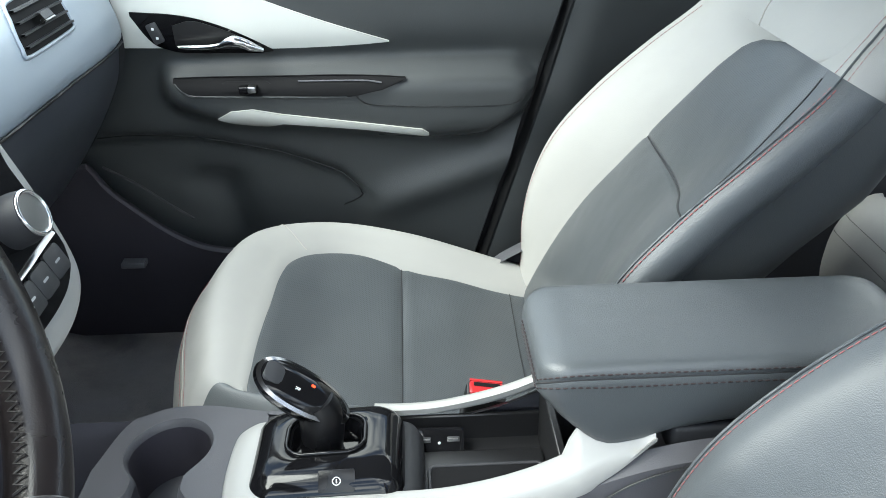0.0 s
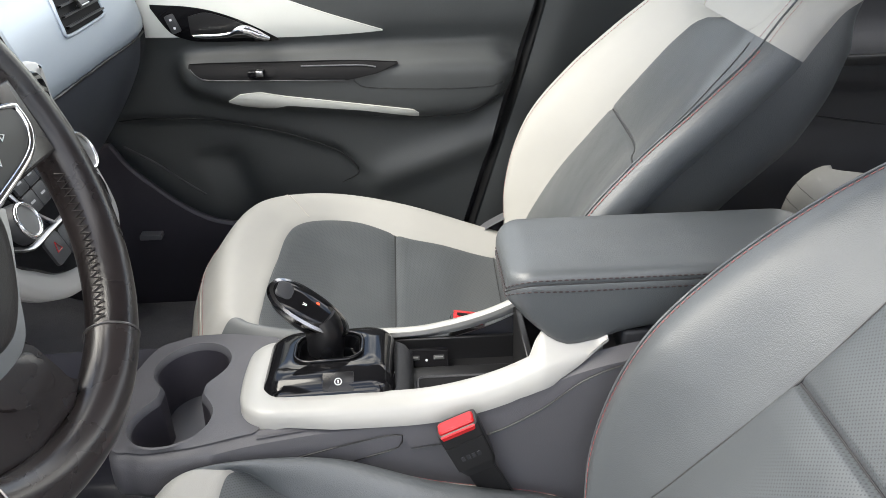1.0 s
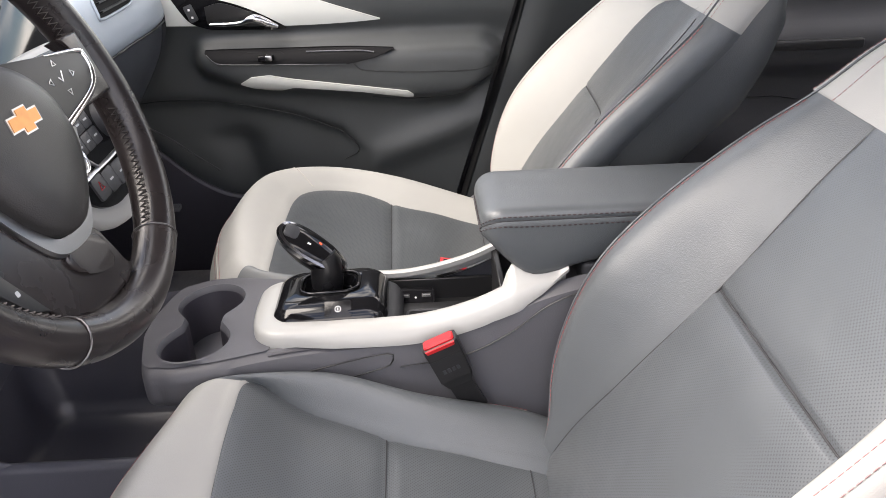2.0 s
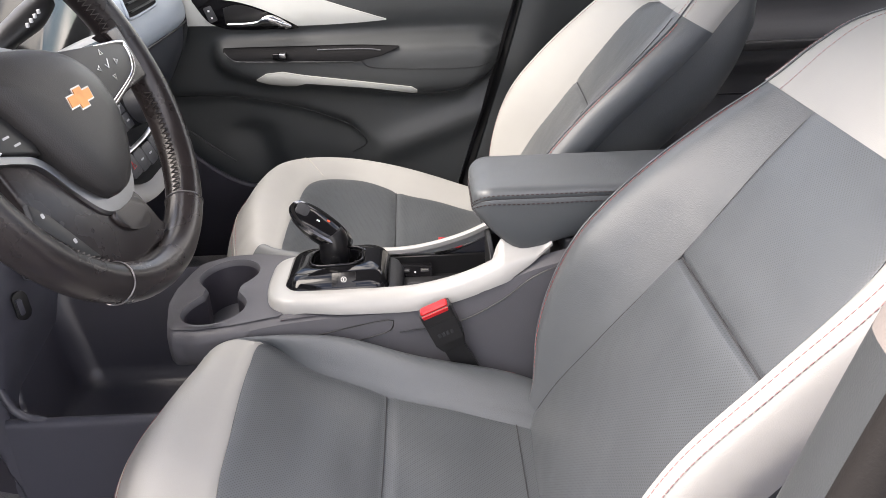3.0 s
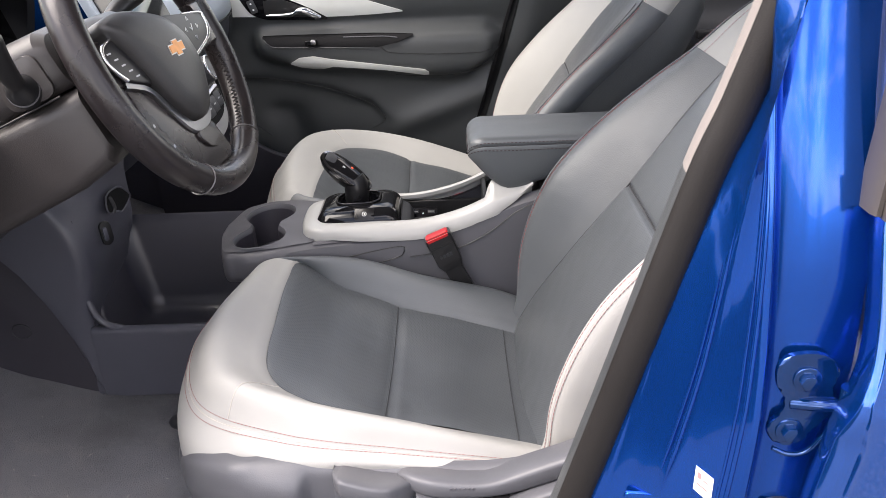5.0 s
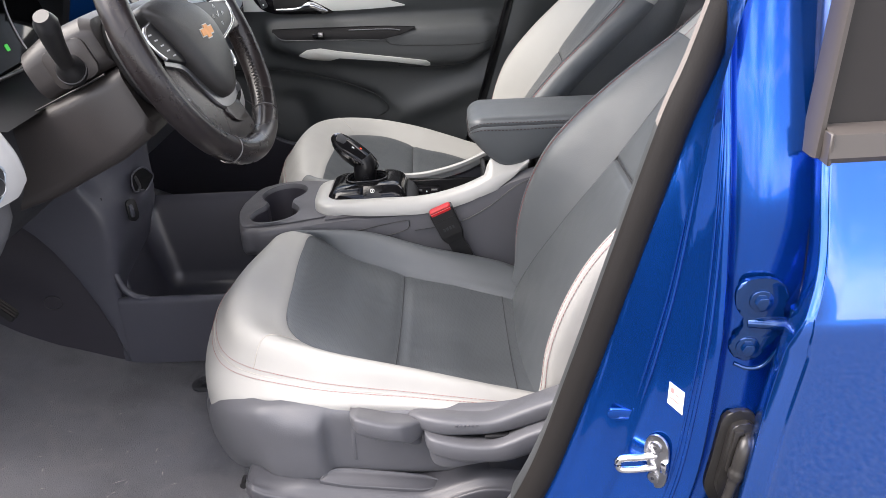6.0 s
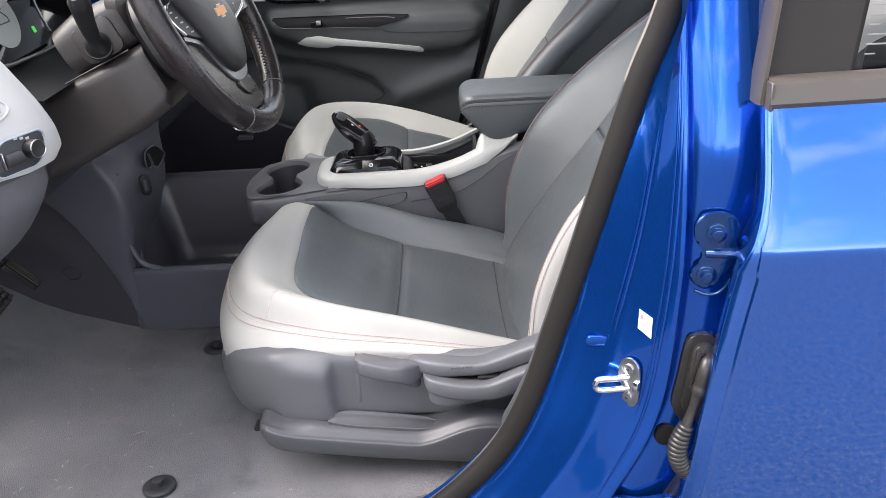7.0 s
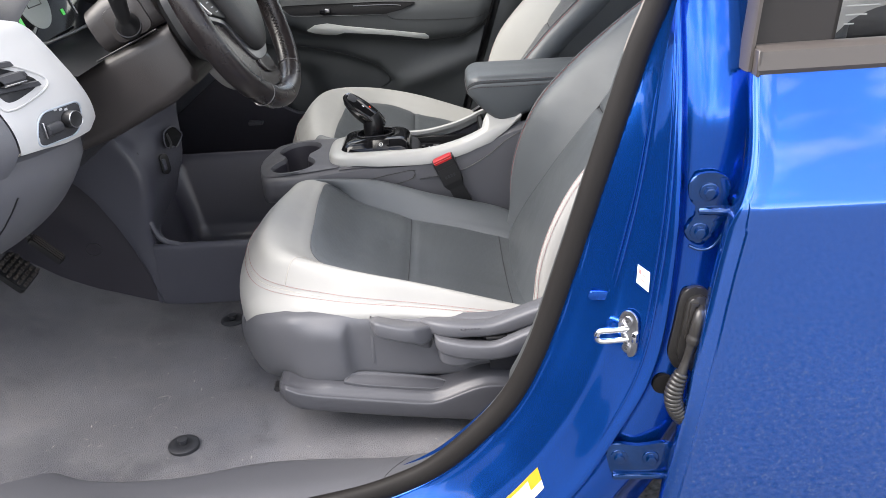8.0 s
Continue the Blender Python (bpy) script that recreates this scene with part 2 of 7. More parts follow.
_clear, _gloss, _mix = _n.new("ShaderNodeBsdfTransparent"), _n.new("ShaderNodeBsdfGlossy"), _n.new("ShaderNodeMixShader")
_clear.inputs["Color"].default_value, _gloss.inputs["Roughness"].default_value = (0.92, 0.94, 0.912, 1), 0.02
_mix.inputs["Fac"].default_value = 0.05
_l.new(_clear.outputs["BSDF"], _mix.inputs[1])
_l.new(_gloss.outputs["BSDF"], _mix.inputs[2])
_l.new(_mix.outputs["Shader"], _n["Material Output"].inputs["Surface"])
pillar_beige = material("pillar_beige", (0.175, 0.155, 0.143), 0.8, grain=0.3, grain_scale=600, mottle=0.05)
headliner = material("headliner", (0.25, 0.235, 0.225), 0.9, mottle=0.04)


# ---------------- mesh tools ----------------
def spline(pts, n, closed=False):
    """n points evenly along a smooth curve through pts."""
    p = np.array(pts, float)
    k = len(p)
    if closed:
        q = np.vstack([p[-1], p, p[0], p[1]])
        segs = k
    else:
        q = np.vstack([2 * p[0] - p[1], p, 2 * p[-1] - p[-2]])
        segs = k - 1
    out = []
    for i in range(segs):
        a, b, c, d = q[i:i + 4]
        for t in np.linspace(0, 1, 16, endpoint=False):
            out.append(0.5 * (2 * b + (c - a) * t + (2 * a - 5 * b + 4 * c - d) * t * t + (3 * b - a - 3 * c + d) * t ** 3))
    out.append(p[0] if closed else p[-1])
    out = np.array(out)
    s = np.r_[0, np.cumsum(np.linalg.norm(np.diff(out, axis=0), axis=1))]
    at = np.linspace(0, s[-1], n, endpoint=not closed)
    return np.stack([np.interp(at, s, out[:, j]) for j in range(p.shape[1])], 1)


def curve1(xs, ys, x):
    """A smooth function through a few knots."""
    xs, ys, x = np.array(xs, float), np.array(ys, float), np.asarray(x, float)
    m = np.gradient(ys, xs)
    i = np.clip(np.searchsorted(xs, x) - 1, 0, len(xs) - 2)
    h = xs[i + 1] - xs[i]
    t = np.clip((x - xs[i]) / h, 0, 1)
    return ((2 * t ** 3 - 3 * t ** 2 + 1) * ys[i] + (t ** 3 - 2 * t ** 2 + t) * h * m[i]
            + (-2 * t ** 3 + 3 * t ** 2) * ys[i + 1] + (t ** 3 - t ** 2) * h * m[i + 1])


def finish(me, mat, angle=38):
    me.materials.append(mat)
    me.polygons.foreach_set("use_smooth", [True] * len(me.polygons))
    me.set_sharp_from_angle(angle=radians(angle))
    me.update()
    return me


def grid_mesh(name, pts, mat, closed_u=False, closed_v=False, caps=False, angle=38, flip=False, uv=None):
    """A sheet through an array of points [rows, columns, 3]."""
    pts = np.asarray(pts, float)
    r, c, _ = pts.shape
    faces = []
    for i in range(r if closed_v else r - 1):
        for j in range(c if closed_u else c - 1):
            f = [i * c + j, i * c + (j + 1) % c, ((i + 1) % r) * c + (j + 1) % c, ((i + 1) % r) * c + j]
            faces.append(f[::-1] if flip else f)
    if caps:
        a, b = list(range(c))[::-1], list(range((r - 1) * c, r * c))
        faces += [a[::-1], b[::-1]] if flip else [a, b]
    me = bpy.data.meshes.new(name)
    me.from_pydata(pts.reshape(-1, 3).tolist(), [], faces)
    if uv is not None:
        layer = me.uv_layers.new(name="UVMap")
        flat = np.asarray(uv, float).reshape(-1, 2)
        idx = np.empty(len(me.loops), dtype=np.int32)
        me.loops.foreach_get("vertex_index", idx)
        layer.data.foreach_set("uv", flat[idx].ravel())
    return finish(me, mat, angle)


def bm_mesh(name, bm, mat, angle=38):
    me = bpy.data.meshes.new(name)
    bmesh.ops.recalc_face_normals(bm, faces=bm.faces)
    bm.to_mesh(me)
    bm.free()
    return finish(me, mat, angle)


def box_bm(lo, hi, bevel=0.0, seg=2, bm=None, m=None):
    bm = bm or bmesh.new()
    lo, hi = Vector(lo), Vector(hi)
    made = bmesh.ops.create_cube(bm, size=1.0)
    for v in made["verts"]:
        v.co = Vector(((v.co.x + 0.5) * (hi.x - lo.x) + lo.x, (v.co.y + 0.5) * (hi.y - lo.y) + lo.y, (v.co.z + 0.5) * (hi.z - lo.z) + lo.z))
    edges = list({e for v in made["verts"] for e in v.link_edges})
    verts = made["verts"]
    if bevel:
        res = bmesh.ops.bevel(bm, geom=edges, offset=bevel, segments=seg, profile=0.5, affect="EDGES")
        verts = list({v for v in res["verts"]} | {v for v in verts if v.is_valid})
    if m is not None:
        bmesh.ops.transform(bm, matrix=m, verts=[v for v in verts if v.is_valid])
    return bm


def rbox(name, lo, hi, mat, bevel=0.004, seg=3, m=None):
    return bm_mesh(name, box_bm(lo, hi, bevel, seg, m=m), mat)


def prism_bm(outline, depth, m, bevel=0.0, seg=2, bm=None):
    """An outline (x, y) pulled along z by depth, with bevelled rims, laid at m."""
    bm = bm or bmesh.new()
    low = [bm.verts.new((x, y, 0)) for x, y in outline]
    high = [bm.verts.new((x, y, depth)) for x, y in outline]
    n = len(outline)
    bm.faces.new(low[::-1])
    top = bm.faces.new(high)
    for i in range(n):
        bm.faces.new((low[i], low[(i + 1) % n], high[(i + 1) % n], high[i]))
    verts = low + high
    if bevel:
        res = bmesh.ops.bevel(bm, geom=list(top.edges), offset=bevel, segments=seg, profile=0.5, affect="EDGES")
        verts = [v for v in verts if v.is_valid] + [v for v in res["verts"] if v.is_valid]
    bmesh.ops.transform(bm, matrix=m, verts=list(set(verts)))
    return bm


def rounded(w, h, r, n=6):
    """A rounded rectangle about the origin."""
    pts = []
    for cx, cy, a0 in ((w / 2 - r, h / 2 - r, 0), (-w / 2 + r, h / 2 - r, 90), (-w / 2 + r, -h / 2 + r, 180), (w / 2 - r, -h / 2 + r, 270)):
        for k in range(n + 1):
            a = radians(a0 + 90 * k / n)
            pts.append((cx + r * math.cos(a), cy + r * math.sin(a)))
    return pts


def tube_pts(path, r, seg=10, flat=1.0, closed=False):
    path = np.asarray(path, float)
    n = len(path)
    tang = np.gradient(path, axis=0) if not closed else np.roll(path, -1, 0) - np.roll(path, 1, 0)
    tang /= np.linalg.norm(tang, axis=1)[:, None] + 1e-12
    ref = np.array([0, 0, 1.0]) if abs(tang[:, 2]).mean() < 0.8 else np.array([0, 1.0, 0])
    rows = []
    for i in range(n):
        a = np.cross(tang[i], ref)
        a /= np.linalg.norm(a) + 1e-12
        b = np.cross(a, tang[i])
        ri = r[i] if hasattr(r, "__len__") else r
        rows.append([path[i] + ri * (math.cos(t) * a + flat * math.sin(t) * b) for t in np.linspace(0, 2 * math.pi, seg, endpoint=False)])
    return np.array(rows)


def tube(name, path, r, mat, seg=10, flat=1.0, closed=False):
    return grid_mesh(name, tube_pts(path, r, seg, flat, closed), mat, closed_u=True, closed_v=closed, caps=not closed, angle=60)


def stitches(name, path, mat, length=0.004, gap=0.002, r=0.0006, lift=(0, 0, 0)):
    """Thread dashes along a curve, as one mesh."""
    path = np.asarray(path, float) + np.array(lift)
    s = np.r_[0, np.cumsum(np.linalg.norm(np.diff(path, axis=0), axis=1))]
    verts, faces = [], []
    for a in np.arange(0, s[-1] - length, length + gap):
        p, q = (np.array([np.interp(v, s, path[:, k]) for k in range(3)]) for v in (a, a + length))
        d = (q - p) / (np.linalg.norm(q - p) + 1e-12)
        u = np.cross(d, (0.31, 0.52, 0.8))
        u /= np.linalg.norm(u)
        w = np.cross(d, u)
        k = len(verts)
        for e, f in ((p, 0.6), (0.5 * (p + q), 1.0), (q, 0.6)):
            verts += [(e + r * f * (math.cos(t) * u + math.sin(t) * w)).tolist() for t in np.linspace(0, 2 * math.pi, 5, endpoint=False)]
        for i in range(2):
            faces += [[k + 5 * i + j, k + 5 * i + (j + 1) % 5, k + 5 * i + 5 + (j + 1) % 5, k + 5 * i + 5 + j] for j in range(5)]
    me = bpy.data.meshes.new(name)
    me.from_pydata(verts, [], faces)
    return finish(me, mat, 80)


def thing(name, base, label, category, group="", kind=""):
    e = new(name)
    e.location = base
    e.empty_display_size = 0.05
    return tagged(e, label, category, group, kind)


def part(name, me, parent, label="", kind=""):
    """Links a mesh whose points are in the world as a part of a thing or of a part."""
    ob = new(name, me)
    if parent is not None:
        ob.parent = parent
        if parent.parent is None:
            ob.matrix_parent_inverse = Matrix.Translation(-Vector(parent.location))
    return tagged(ob, label, kind=kind)


# ---------------- ground and car shell ----------------
def flat_sheet(name, x0, x1, y0, y1, z, mat, n=2):
    g = np.array([[(x, y, z) for x in np.linspace(x0, x1, n)] for y in np.linspace(y0, y1, n)])
    return grid_mesh(name, g, mat)


ground = part("ground", flat_sheet("ground", -400, 400, -400, 400, 0.0, asphalt), None)
tagged(ground, "grey weathered asphalt of the parking place", "ground", kind="structure")


# ---------------- seats ----------------
def through_knots(pts, per):
    """Samples a smooth curve so that the knots of different curves fall on the same columns."""
    p = np.array(pts, float)
    q = np.vstack([2 * p[0] - p[1], p, 2 * p[-1] - p[-2]])
    out = []
    for i in range(len(p) - 1):
        a, b, c, d = q[i:i + 4]
        for t in np.linspace(0, 1, per, endpoint=False):
            out.append(0.5 * (2 * b + (c - a) * t + (2 * a - 5 * b + 4 * c - d) * t * t + (3 * b - a - 3 * c + d) * t ** 3))
    out.append(p[-1])
    return np.array(out)


PER = 14
# forward-back, outward, height; from the inner rear round the front to the outer rear
CUSHION = {
    "panel": [(0.280, -0.140, 0.575), (0.180, -0.150, 0.612), (0.050, -0.168, 0.638), (-0.080, -0.196, 0.671), (-0.158, -0.212, 0.720), (-0.169, -0.150, 0.727), (-0.167, -0.013, 0.724), (-0.153, 0.116, 0.722), (-0.080, 0.168, 0.702), (0.050, 0.161, 0.661), (0.180, 0.157, 0.625), (0.280, 0.165, 0.600)],
    "ridge": [(0.280, -0.190, 0.600), (0.180, -0.205, 0.650), (0.045, -0.208, 0.687), (-0.075, -0.221, 0.720), (-0.197, -0.201, 0.735), (-0.221, -0.129, 0.744), (-0.235, 0.019, 0.752), (-0.207, 0.153, 0.752), (-0.107, 0.207, 0.739), (0.023, 0.216, 0.708), (0.174, 0.205, 0.656), (0.280, 0.195, 0.620)],
    "edge": [(0.280, -0.235, 0.585), (0.180, -0.248, 0.628), (0.045, -0.248, 0.658), (-0.075, -0.257, 0.683), (-0.222, -0.231, 0.692), (-0.259, -0.144, 0.698), (-0.280, 0.019, 0.706), (-0.235, 0.170, 0.706), (-0.117, 0.232, 0.701), (0.023, 0.239, 0.681), (0.174, 0.226, 0.648), (0.280, 0.215, 0.620)],
    "waist": [(0.280, -0.245, 0.560), (0.180, -0.256, 0.590), (0.045, -0.257, 0.614), (-0.075, -0.267, 0.631), (-0.239, -0.241, 0.640), (-0.277, -0.154, 0.645), (-0.299, 0.019, 0.655), (-0.253, 0.187, 0.667), (-0.132, 0.246, 0.682), (0.023, 0.250, 0.673), (0.174, 0.238, 0.644), (0.280, 0.225, 0.615)],
    "hem": [(0.280, -0.250, 0.530), (0.180, -0.258, 0.540), (0.045, -0.258, 0.550), (-0.075, -0.268, 0.560), (-0.239, -0.241, 0.575), (-0.273, -0.154, 0.585), (-0.295, 0.019, 0.595), (-0.254, 0.193, 0.618), (-0.137, 0.248, 0.660), (0.023, 0.251, 0.664), (0.174, 0.240, 0.642), (0.280, 0.225, 0.600)],
}
BACK_BASE = (0.19, 0.62)


def seat(side, name, label, group, recline, tall):
    """A front seat; side -1 stands on the driver's side, +1 on the other."""
    middle = 0.353 if side > 0 else 0.335

    def world(p):
        p = np.asarray(p, float)
        return np.stack([p[..., 0], side * (middle + p[..., 1]), p[..., 2]], -1)

    flip = side > 0
    e = thing(name, (0.0, side * 0.335, 0.45), label, "car seat", group)
    slid = -0.010 if side > 0 else 0.0
    ring = {k: through_knots(v, PER) + (slid, 0, 0) for k, v in CUSHION.items()}
    cols = len(ring["panel"])
    cut = int(PER * 4.1)

    def between(keys, n, first=0.0, last=0.0):
        """Rows that pass smoothly through some of the rings."""
        stack = np.array([ring[k] for k in keys])
        rows = []
        for c in range(cols):
            rows.append(through_knots(stack[:, c], n))
        return np.swapaxes(np.array(rows), 0, 1)

    # middle panel: rows across between its inner and outer border
    half = cols // 2
    rows = []
    for c in np.linspace(0, half, 90):
        i, f = int(c), c - int(c)
        j = min(i + 1, cols - 1)
        a = ring["panel"][i] * (1 - f) + ring["panel"][j] * f
        b = ring["panel"][cols - 1 - i] * (1 - f) + ring["panel"][cols - 1 - j] * f
        k = np.linspace(0, 1, 30)[:, None]
        p = a * (1 - k) + b * k
        wide = min(1.0, float(np.linalg.norm(b - a)) / 0.25)
        k = k[:, 0]
        sag = 0.014 * float(np.clip((p[:, 0].mean() - slid + 0.155) / 0.12, 0, 1))
        p[:, 2] += wide * (-sag * np.sin(math.pi * k)) - 0.002 * (np.exp(-(k / 0.02) ** 2) + np.exp(-((1 - k) / 0.02) ** 2))
        p[:, 2] += 0.006 * np.exp(-((p[:, 0] + 0.05) / 0.05) ** 2) + 0.005 * np.exp(-((p[:, 0] - 0.08) / 0.05) ** 2)
        p[:, 2] -= 0.004 * np.exp(-(p[:, 0] / 0.005) ** 2)
        rows.append(p)
    rows = np.array(rows)
    part("cushion_panel", grid_mesh("cushion_panel", world(rows), leather_perf, flip=flip, uv=rows[..., :2]), e, "grey perforated leather")
    for u0 in (0.0, 0.172):
        mean = rows[:, :, 0].mean(1)
        o = np.argsort(mean)
        line = np.array([[np.interp(u0, mean[o], rows[:, q, j][o]) for j in range(3)] for q in range(rows.shape[1])]) + (0, 0, 0.0012)
        part("seam", tube("seam", world(line), 0.0006, thread_dark, 6), e)
    top = between(["panel", "ridge", "edge"], 9)
    top[0, :, 2] -= 0.0025
    top[1, :, 2] += 0.001
    side_rows = between(["edge", "waist", "hem"], 6)
    part("inner_bolster", grid_mesh("inner_bolster", world(top[:, :cut + 1]), leather_grey, flip=flip), e, "plain grey leather")
    part("front_bolster", grid_mesh("front_bolster", world(top[:, cut:]), leather_cream, flip=flip), e, "cream leather round front and door side")
    part("inner_boxing", grid_mesh("inner_boxing", world(side_rows[:, :cut + 1]), leather_grey, flip=flip), e)
    part("front_boxing", grid_mesh("front_boxing", world(side_rows[:, cut:]), leather_cream, flip=flip), e, "cream leather below the seam")
    for k, lift in ((-2, 0.0012), (1, 0.001)):
        path = top[k] if k < 0 else side_rows[1]
        out = path * 1.0
        out[:, 2] += lift
        out[:, :2] += 0.0008 * np.sign(out[:, :2])
        part("stitching", stitches("stitching", world(out[PER:-PER]), thread_red, .0048, .0009, r=.00036), e, "dull red thread", "stuff")
    part("seam", tube("seam", world(ring["edge"][PER:-PER] + (0, 0, 0.0001)), 0.0006, thread_pale, 6), e)
    # short seam where the cream front meets the cream side
    c = int(PER * 7.45)
    part("seam", tube("seam", world(spline(top[1:18, c] + (0, 0, 0.0003), 40)), 0.0007, thread_pale, 6), e)

    # backrest
    sr, cr = math.sin(radians(recline)), math.cos(radians(recline))

    def lay(s, v, n):
        s = s * tall
        return np.stack([BACK_BASE[0] + s * sr - n * cr, v, BACK_BASE[1] + s * cr + n * sr], -1)

    end, crease = (0.540, 0.338) if side > 0 else (0.516, 0.308)
    S = np.r_[np.linspace(-0.03, crease - .016, 30), np.linspace(crease - .012, crease + .014, 12), np.linspace(crease + .02, end, 18), np.linspace(end + .01, 0.685, 18)]
    s_top = 59
    ridge_n = curve1([-.03, .03, .10, .17, .237, .341, .442, .521, .58, .62, .65, .67, .685], [-.01, .008, .044, .065, .072, .055, .026, .003, -.010, -.026, -.054, -.09, -.13], S)
    ridge_v = curve1([-.03, .1, .25, .35, .45, .52, .6, .66, .70], [.205, .228, .238, .236, .222, .200, .180, .162, .135], S)
    mid_n = curve1([-.03, .1, .2, .316, .45, .52, .55, .60, .64, .67, .685], [-.012, .004, .010, .004, -.006, -.015, -.016, -.020, -.038, -.08, -.12], S)
    mid_n = mid_n - 0.008 * np.exp(-((S - 0.28) / 0.16) ** 2)
    if side > 0:
        # the grey face runs up to the inner ridge; its outer top corner is rounded
        ridge_vi = curve1([-.03, .1, .25, .35, .45, .54, .6, .66, .70], [.18, .205, .216, .216, .216, .208, .19, .162, .12], S)
        seam_i = -ridge_vi + np.interp(S, [0, .34, .44, .54, .70], [.005, .005, .016, .033, .038])
        seam_o = curve1([-.03, .05, .15, .22, .34, .44, .49, .512, .527, .537, .541, .70], [.172, .168, .158, .145, .107, .069, .050, .036, .012, -.022, -.05, -.05], S)
        rise_i = (ridge_n - mid_n) * .93
    else:
        ridge_vi = ridge_v - 0.028
        seam_i = curve1([-.03, .05, .15, .30, .522, .70], [-.172, -.158, -.128, -.102, -.086, -.08], S)
        seam_o = curve1([-.03, .05, .15, .30, .40, .46, .50, .522, .70], [.165, .165, .165, .165, .162, .155, .138, .120, .11], S)
        rise_i = ridge_n * 0
    pinch = -0.006 * np.exp(-((S - crease) / 0.004) ** 2) + 0.0025 * np.exp(-((S - crease + 0.03) / 0.03) ** 2) + 0.0018 * np.exp(-((S - crease - 0.03) / 0.02) ** 2)

    def piece(knots, n, r0, r1):
        """Rows r0 to r1 of a strip between sections given as (v, n) arrays."""
        out = []
        for i in range(r0, r1):
            kn = np.array([(v[i], h[i]) for v, h in knots])
            sec = through_knots(kn, n)
            out.append(lay(np.full(len(sec), S[i]), sec[:, 0], sec[:, 1]))
        return np.array(out)

    groove = 0.002
    rows_all, rows_low, rows_top = (0, len(S)), (0, s_top + 1), (s_top, len(S))
    n_i = mid_n + rise_i
    if side > 0:
        span = seam_o - seam_i
        panel_k = [(seam_i, n_i - .001), (seam_i + span * .12, mid_n + rise_i * .80 + .002), (seam_i + span * .42, mid_n + rise_i * .26 + .004 + pinch), (seam_o - span * .06, mid_n + .0025 + .7 * pinch), (seam_o, mid_n - groove)]
        inner_k = [(-ridge_vi * (1 - f) + seam_i * f, ridge_n * (1 - f) + (n_i - .001) * f + .0012 * f * (1 - f)) for f in (0, .33, .67, 1)]
    else:
        panel_k = [(seam_i, mid_n - groove), (seam_i * 0.95 + seam_o * 0.05, mid_n + 0.0020 + 0.8 * pinch), ((seam_i + seam_o) / 2, mid_n + 0.004 + pinch), (seam_o * 0.95 + seam_i * 0.05, mid_n + 0.0025 + 0.5 * pinch), (seam_o, mid_n - groove)]
        inner_k = [(-ridge_vi, ridge_n), (-ridge_vi + (ridge_vi + seam_i) * 0.3, mid_n + (ridge_n - mid_n) * 0.88 + 0.004), (-ridge_vi + (ridge_vi + seam_i) * 0.7, mid_n + np.maximum(0, (ridge_n - mid_n) * 0.30) + 0.002), (seam_i, mid_n - groove)]
    outer_k = [(seam_o, mid_n - groove), (seam_o + (ridge_v - seam_o) * 0.3, mid_n + (ridge_n - mid_n) * 0.38 + 0.003), (seam_o + (ridge_v - seam_o) * 0.7, mid_n + (ridge_n - mid_n) * 0.88 + 0.004), (ridge_v, ridge_n)]
    side_v = ridge_vi + .012 if side > 0 else ridge_v
    si = [(-side_v + 0.008, ridge_n - 0.054), (-side_v - 0.004, ridge_n - 0.036), (-ridge_vi - 0.014, ridge_n - 0.012), (-ridge_vi, ridge_n)]
    so = [(ridge_v, ridge_n), (ridge_v + 0.007, ridge_n - 0.015), (ridge_v + 0.010, ridge_n - 0.045), (ridge_v + 0.004, ridge_n - 0.075)]
    for nm, kn, k, mat, lab, rr in (
            ("back_panel", panel_k, 7, leather_perf, "grey perforated leather with a cross crease", rows_low),
            ("back_inner_bolster", inner_k, 7, leather_grey, "plain grey leather", rows_low),
            ("back_outer_bolster", outer_k, 7, leather_cream, "cream leather", rows_low),
            ("back_inner_side", si, 5, leather_grey, "", rows_low),
            ("back_outer_side", so, 5, leather_cream, "", rows_low)):
        g = piece(kn, k, *rr)
        uv = np.stack([g[..., 1], np.repeat(S[rr[0]:rr[1], None], g.shape[1], 1)], -1)
        part(nm, grid_mesh(nm, world(g), mat, flip=flip, uv=uv), e, lab)
    i_c = int(np.argmin(np.abs(S - crease)))
    k = np.linspace(0, 1, 24)
    row = piece(panel_k, 7, i_c, i_c + 1)[0]
    line = np.array([[np.interp(f * .86 + .02, np.linspace(0, 1, len(row)), row[:, j]) for j in range(3)] for f in k]) + (-.0004, 0, .0004)
    # dark tube along the fold paints in its shade
    part("crease_shade", tube("crease_shade", world(line), np.interp(k, [0, .1, .85, 1], [.0004, .0013, .0012, .0002]), thread_dark, 6), e)
    r0 = 4 if side < 0 else int(np.argmin(np.abs(S - .35)))
    seam = lay(S[r0:s_top], seam_i[r0:s_top], (mid_n + .0002 if side < 0 else n_i - .0008)[r0:s_top])
    part("panel_seam", tube("panel_seam", world(seam), .0011, thread_dark, 6), e)
    whole = si[:-1] + inner_k[:1] + [panel_k[1], panel_k[2], outer_k[1], outer_k[2]] + outer_k[-1:] + so[1:]
    part("back_top", grid_mesh("back_top", world(piece(whole, 6, *rows_top)), leather_cream, flip=flip), e, "cream leather top")
    top_rows = piece(whole, 6, s_top, len(S) - 4)
    for c in (16, 20):
        part("stitching", stitches("stitching", world(spline(top_rows[:, c] + (-.0004, 0, .0005), 80)), thread_pink, .0046, .0016, r=.00045), e, "dull red thread", "stuff")
    if side > 0:
        upright = np.array([[np.interp(.020 + .25 * (S[s_top + r] - end), g[18:49, 1], g[18:49, k]) for k in range(3)] for r, g in enumerate(top_rows)])
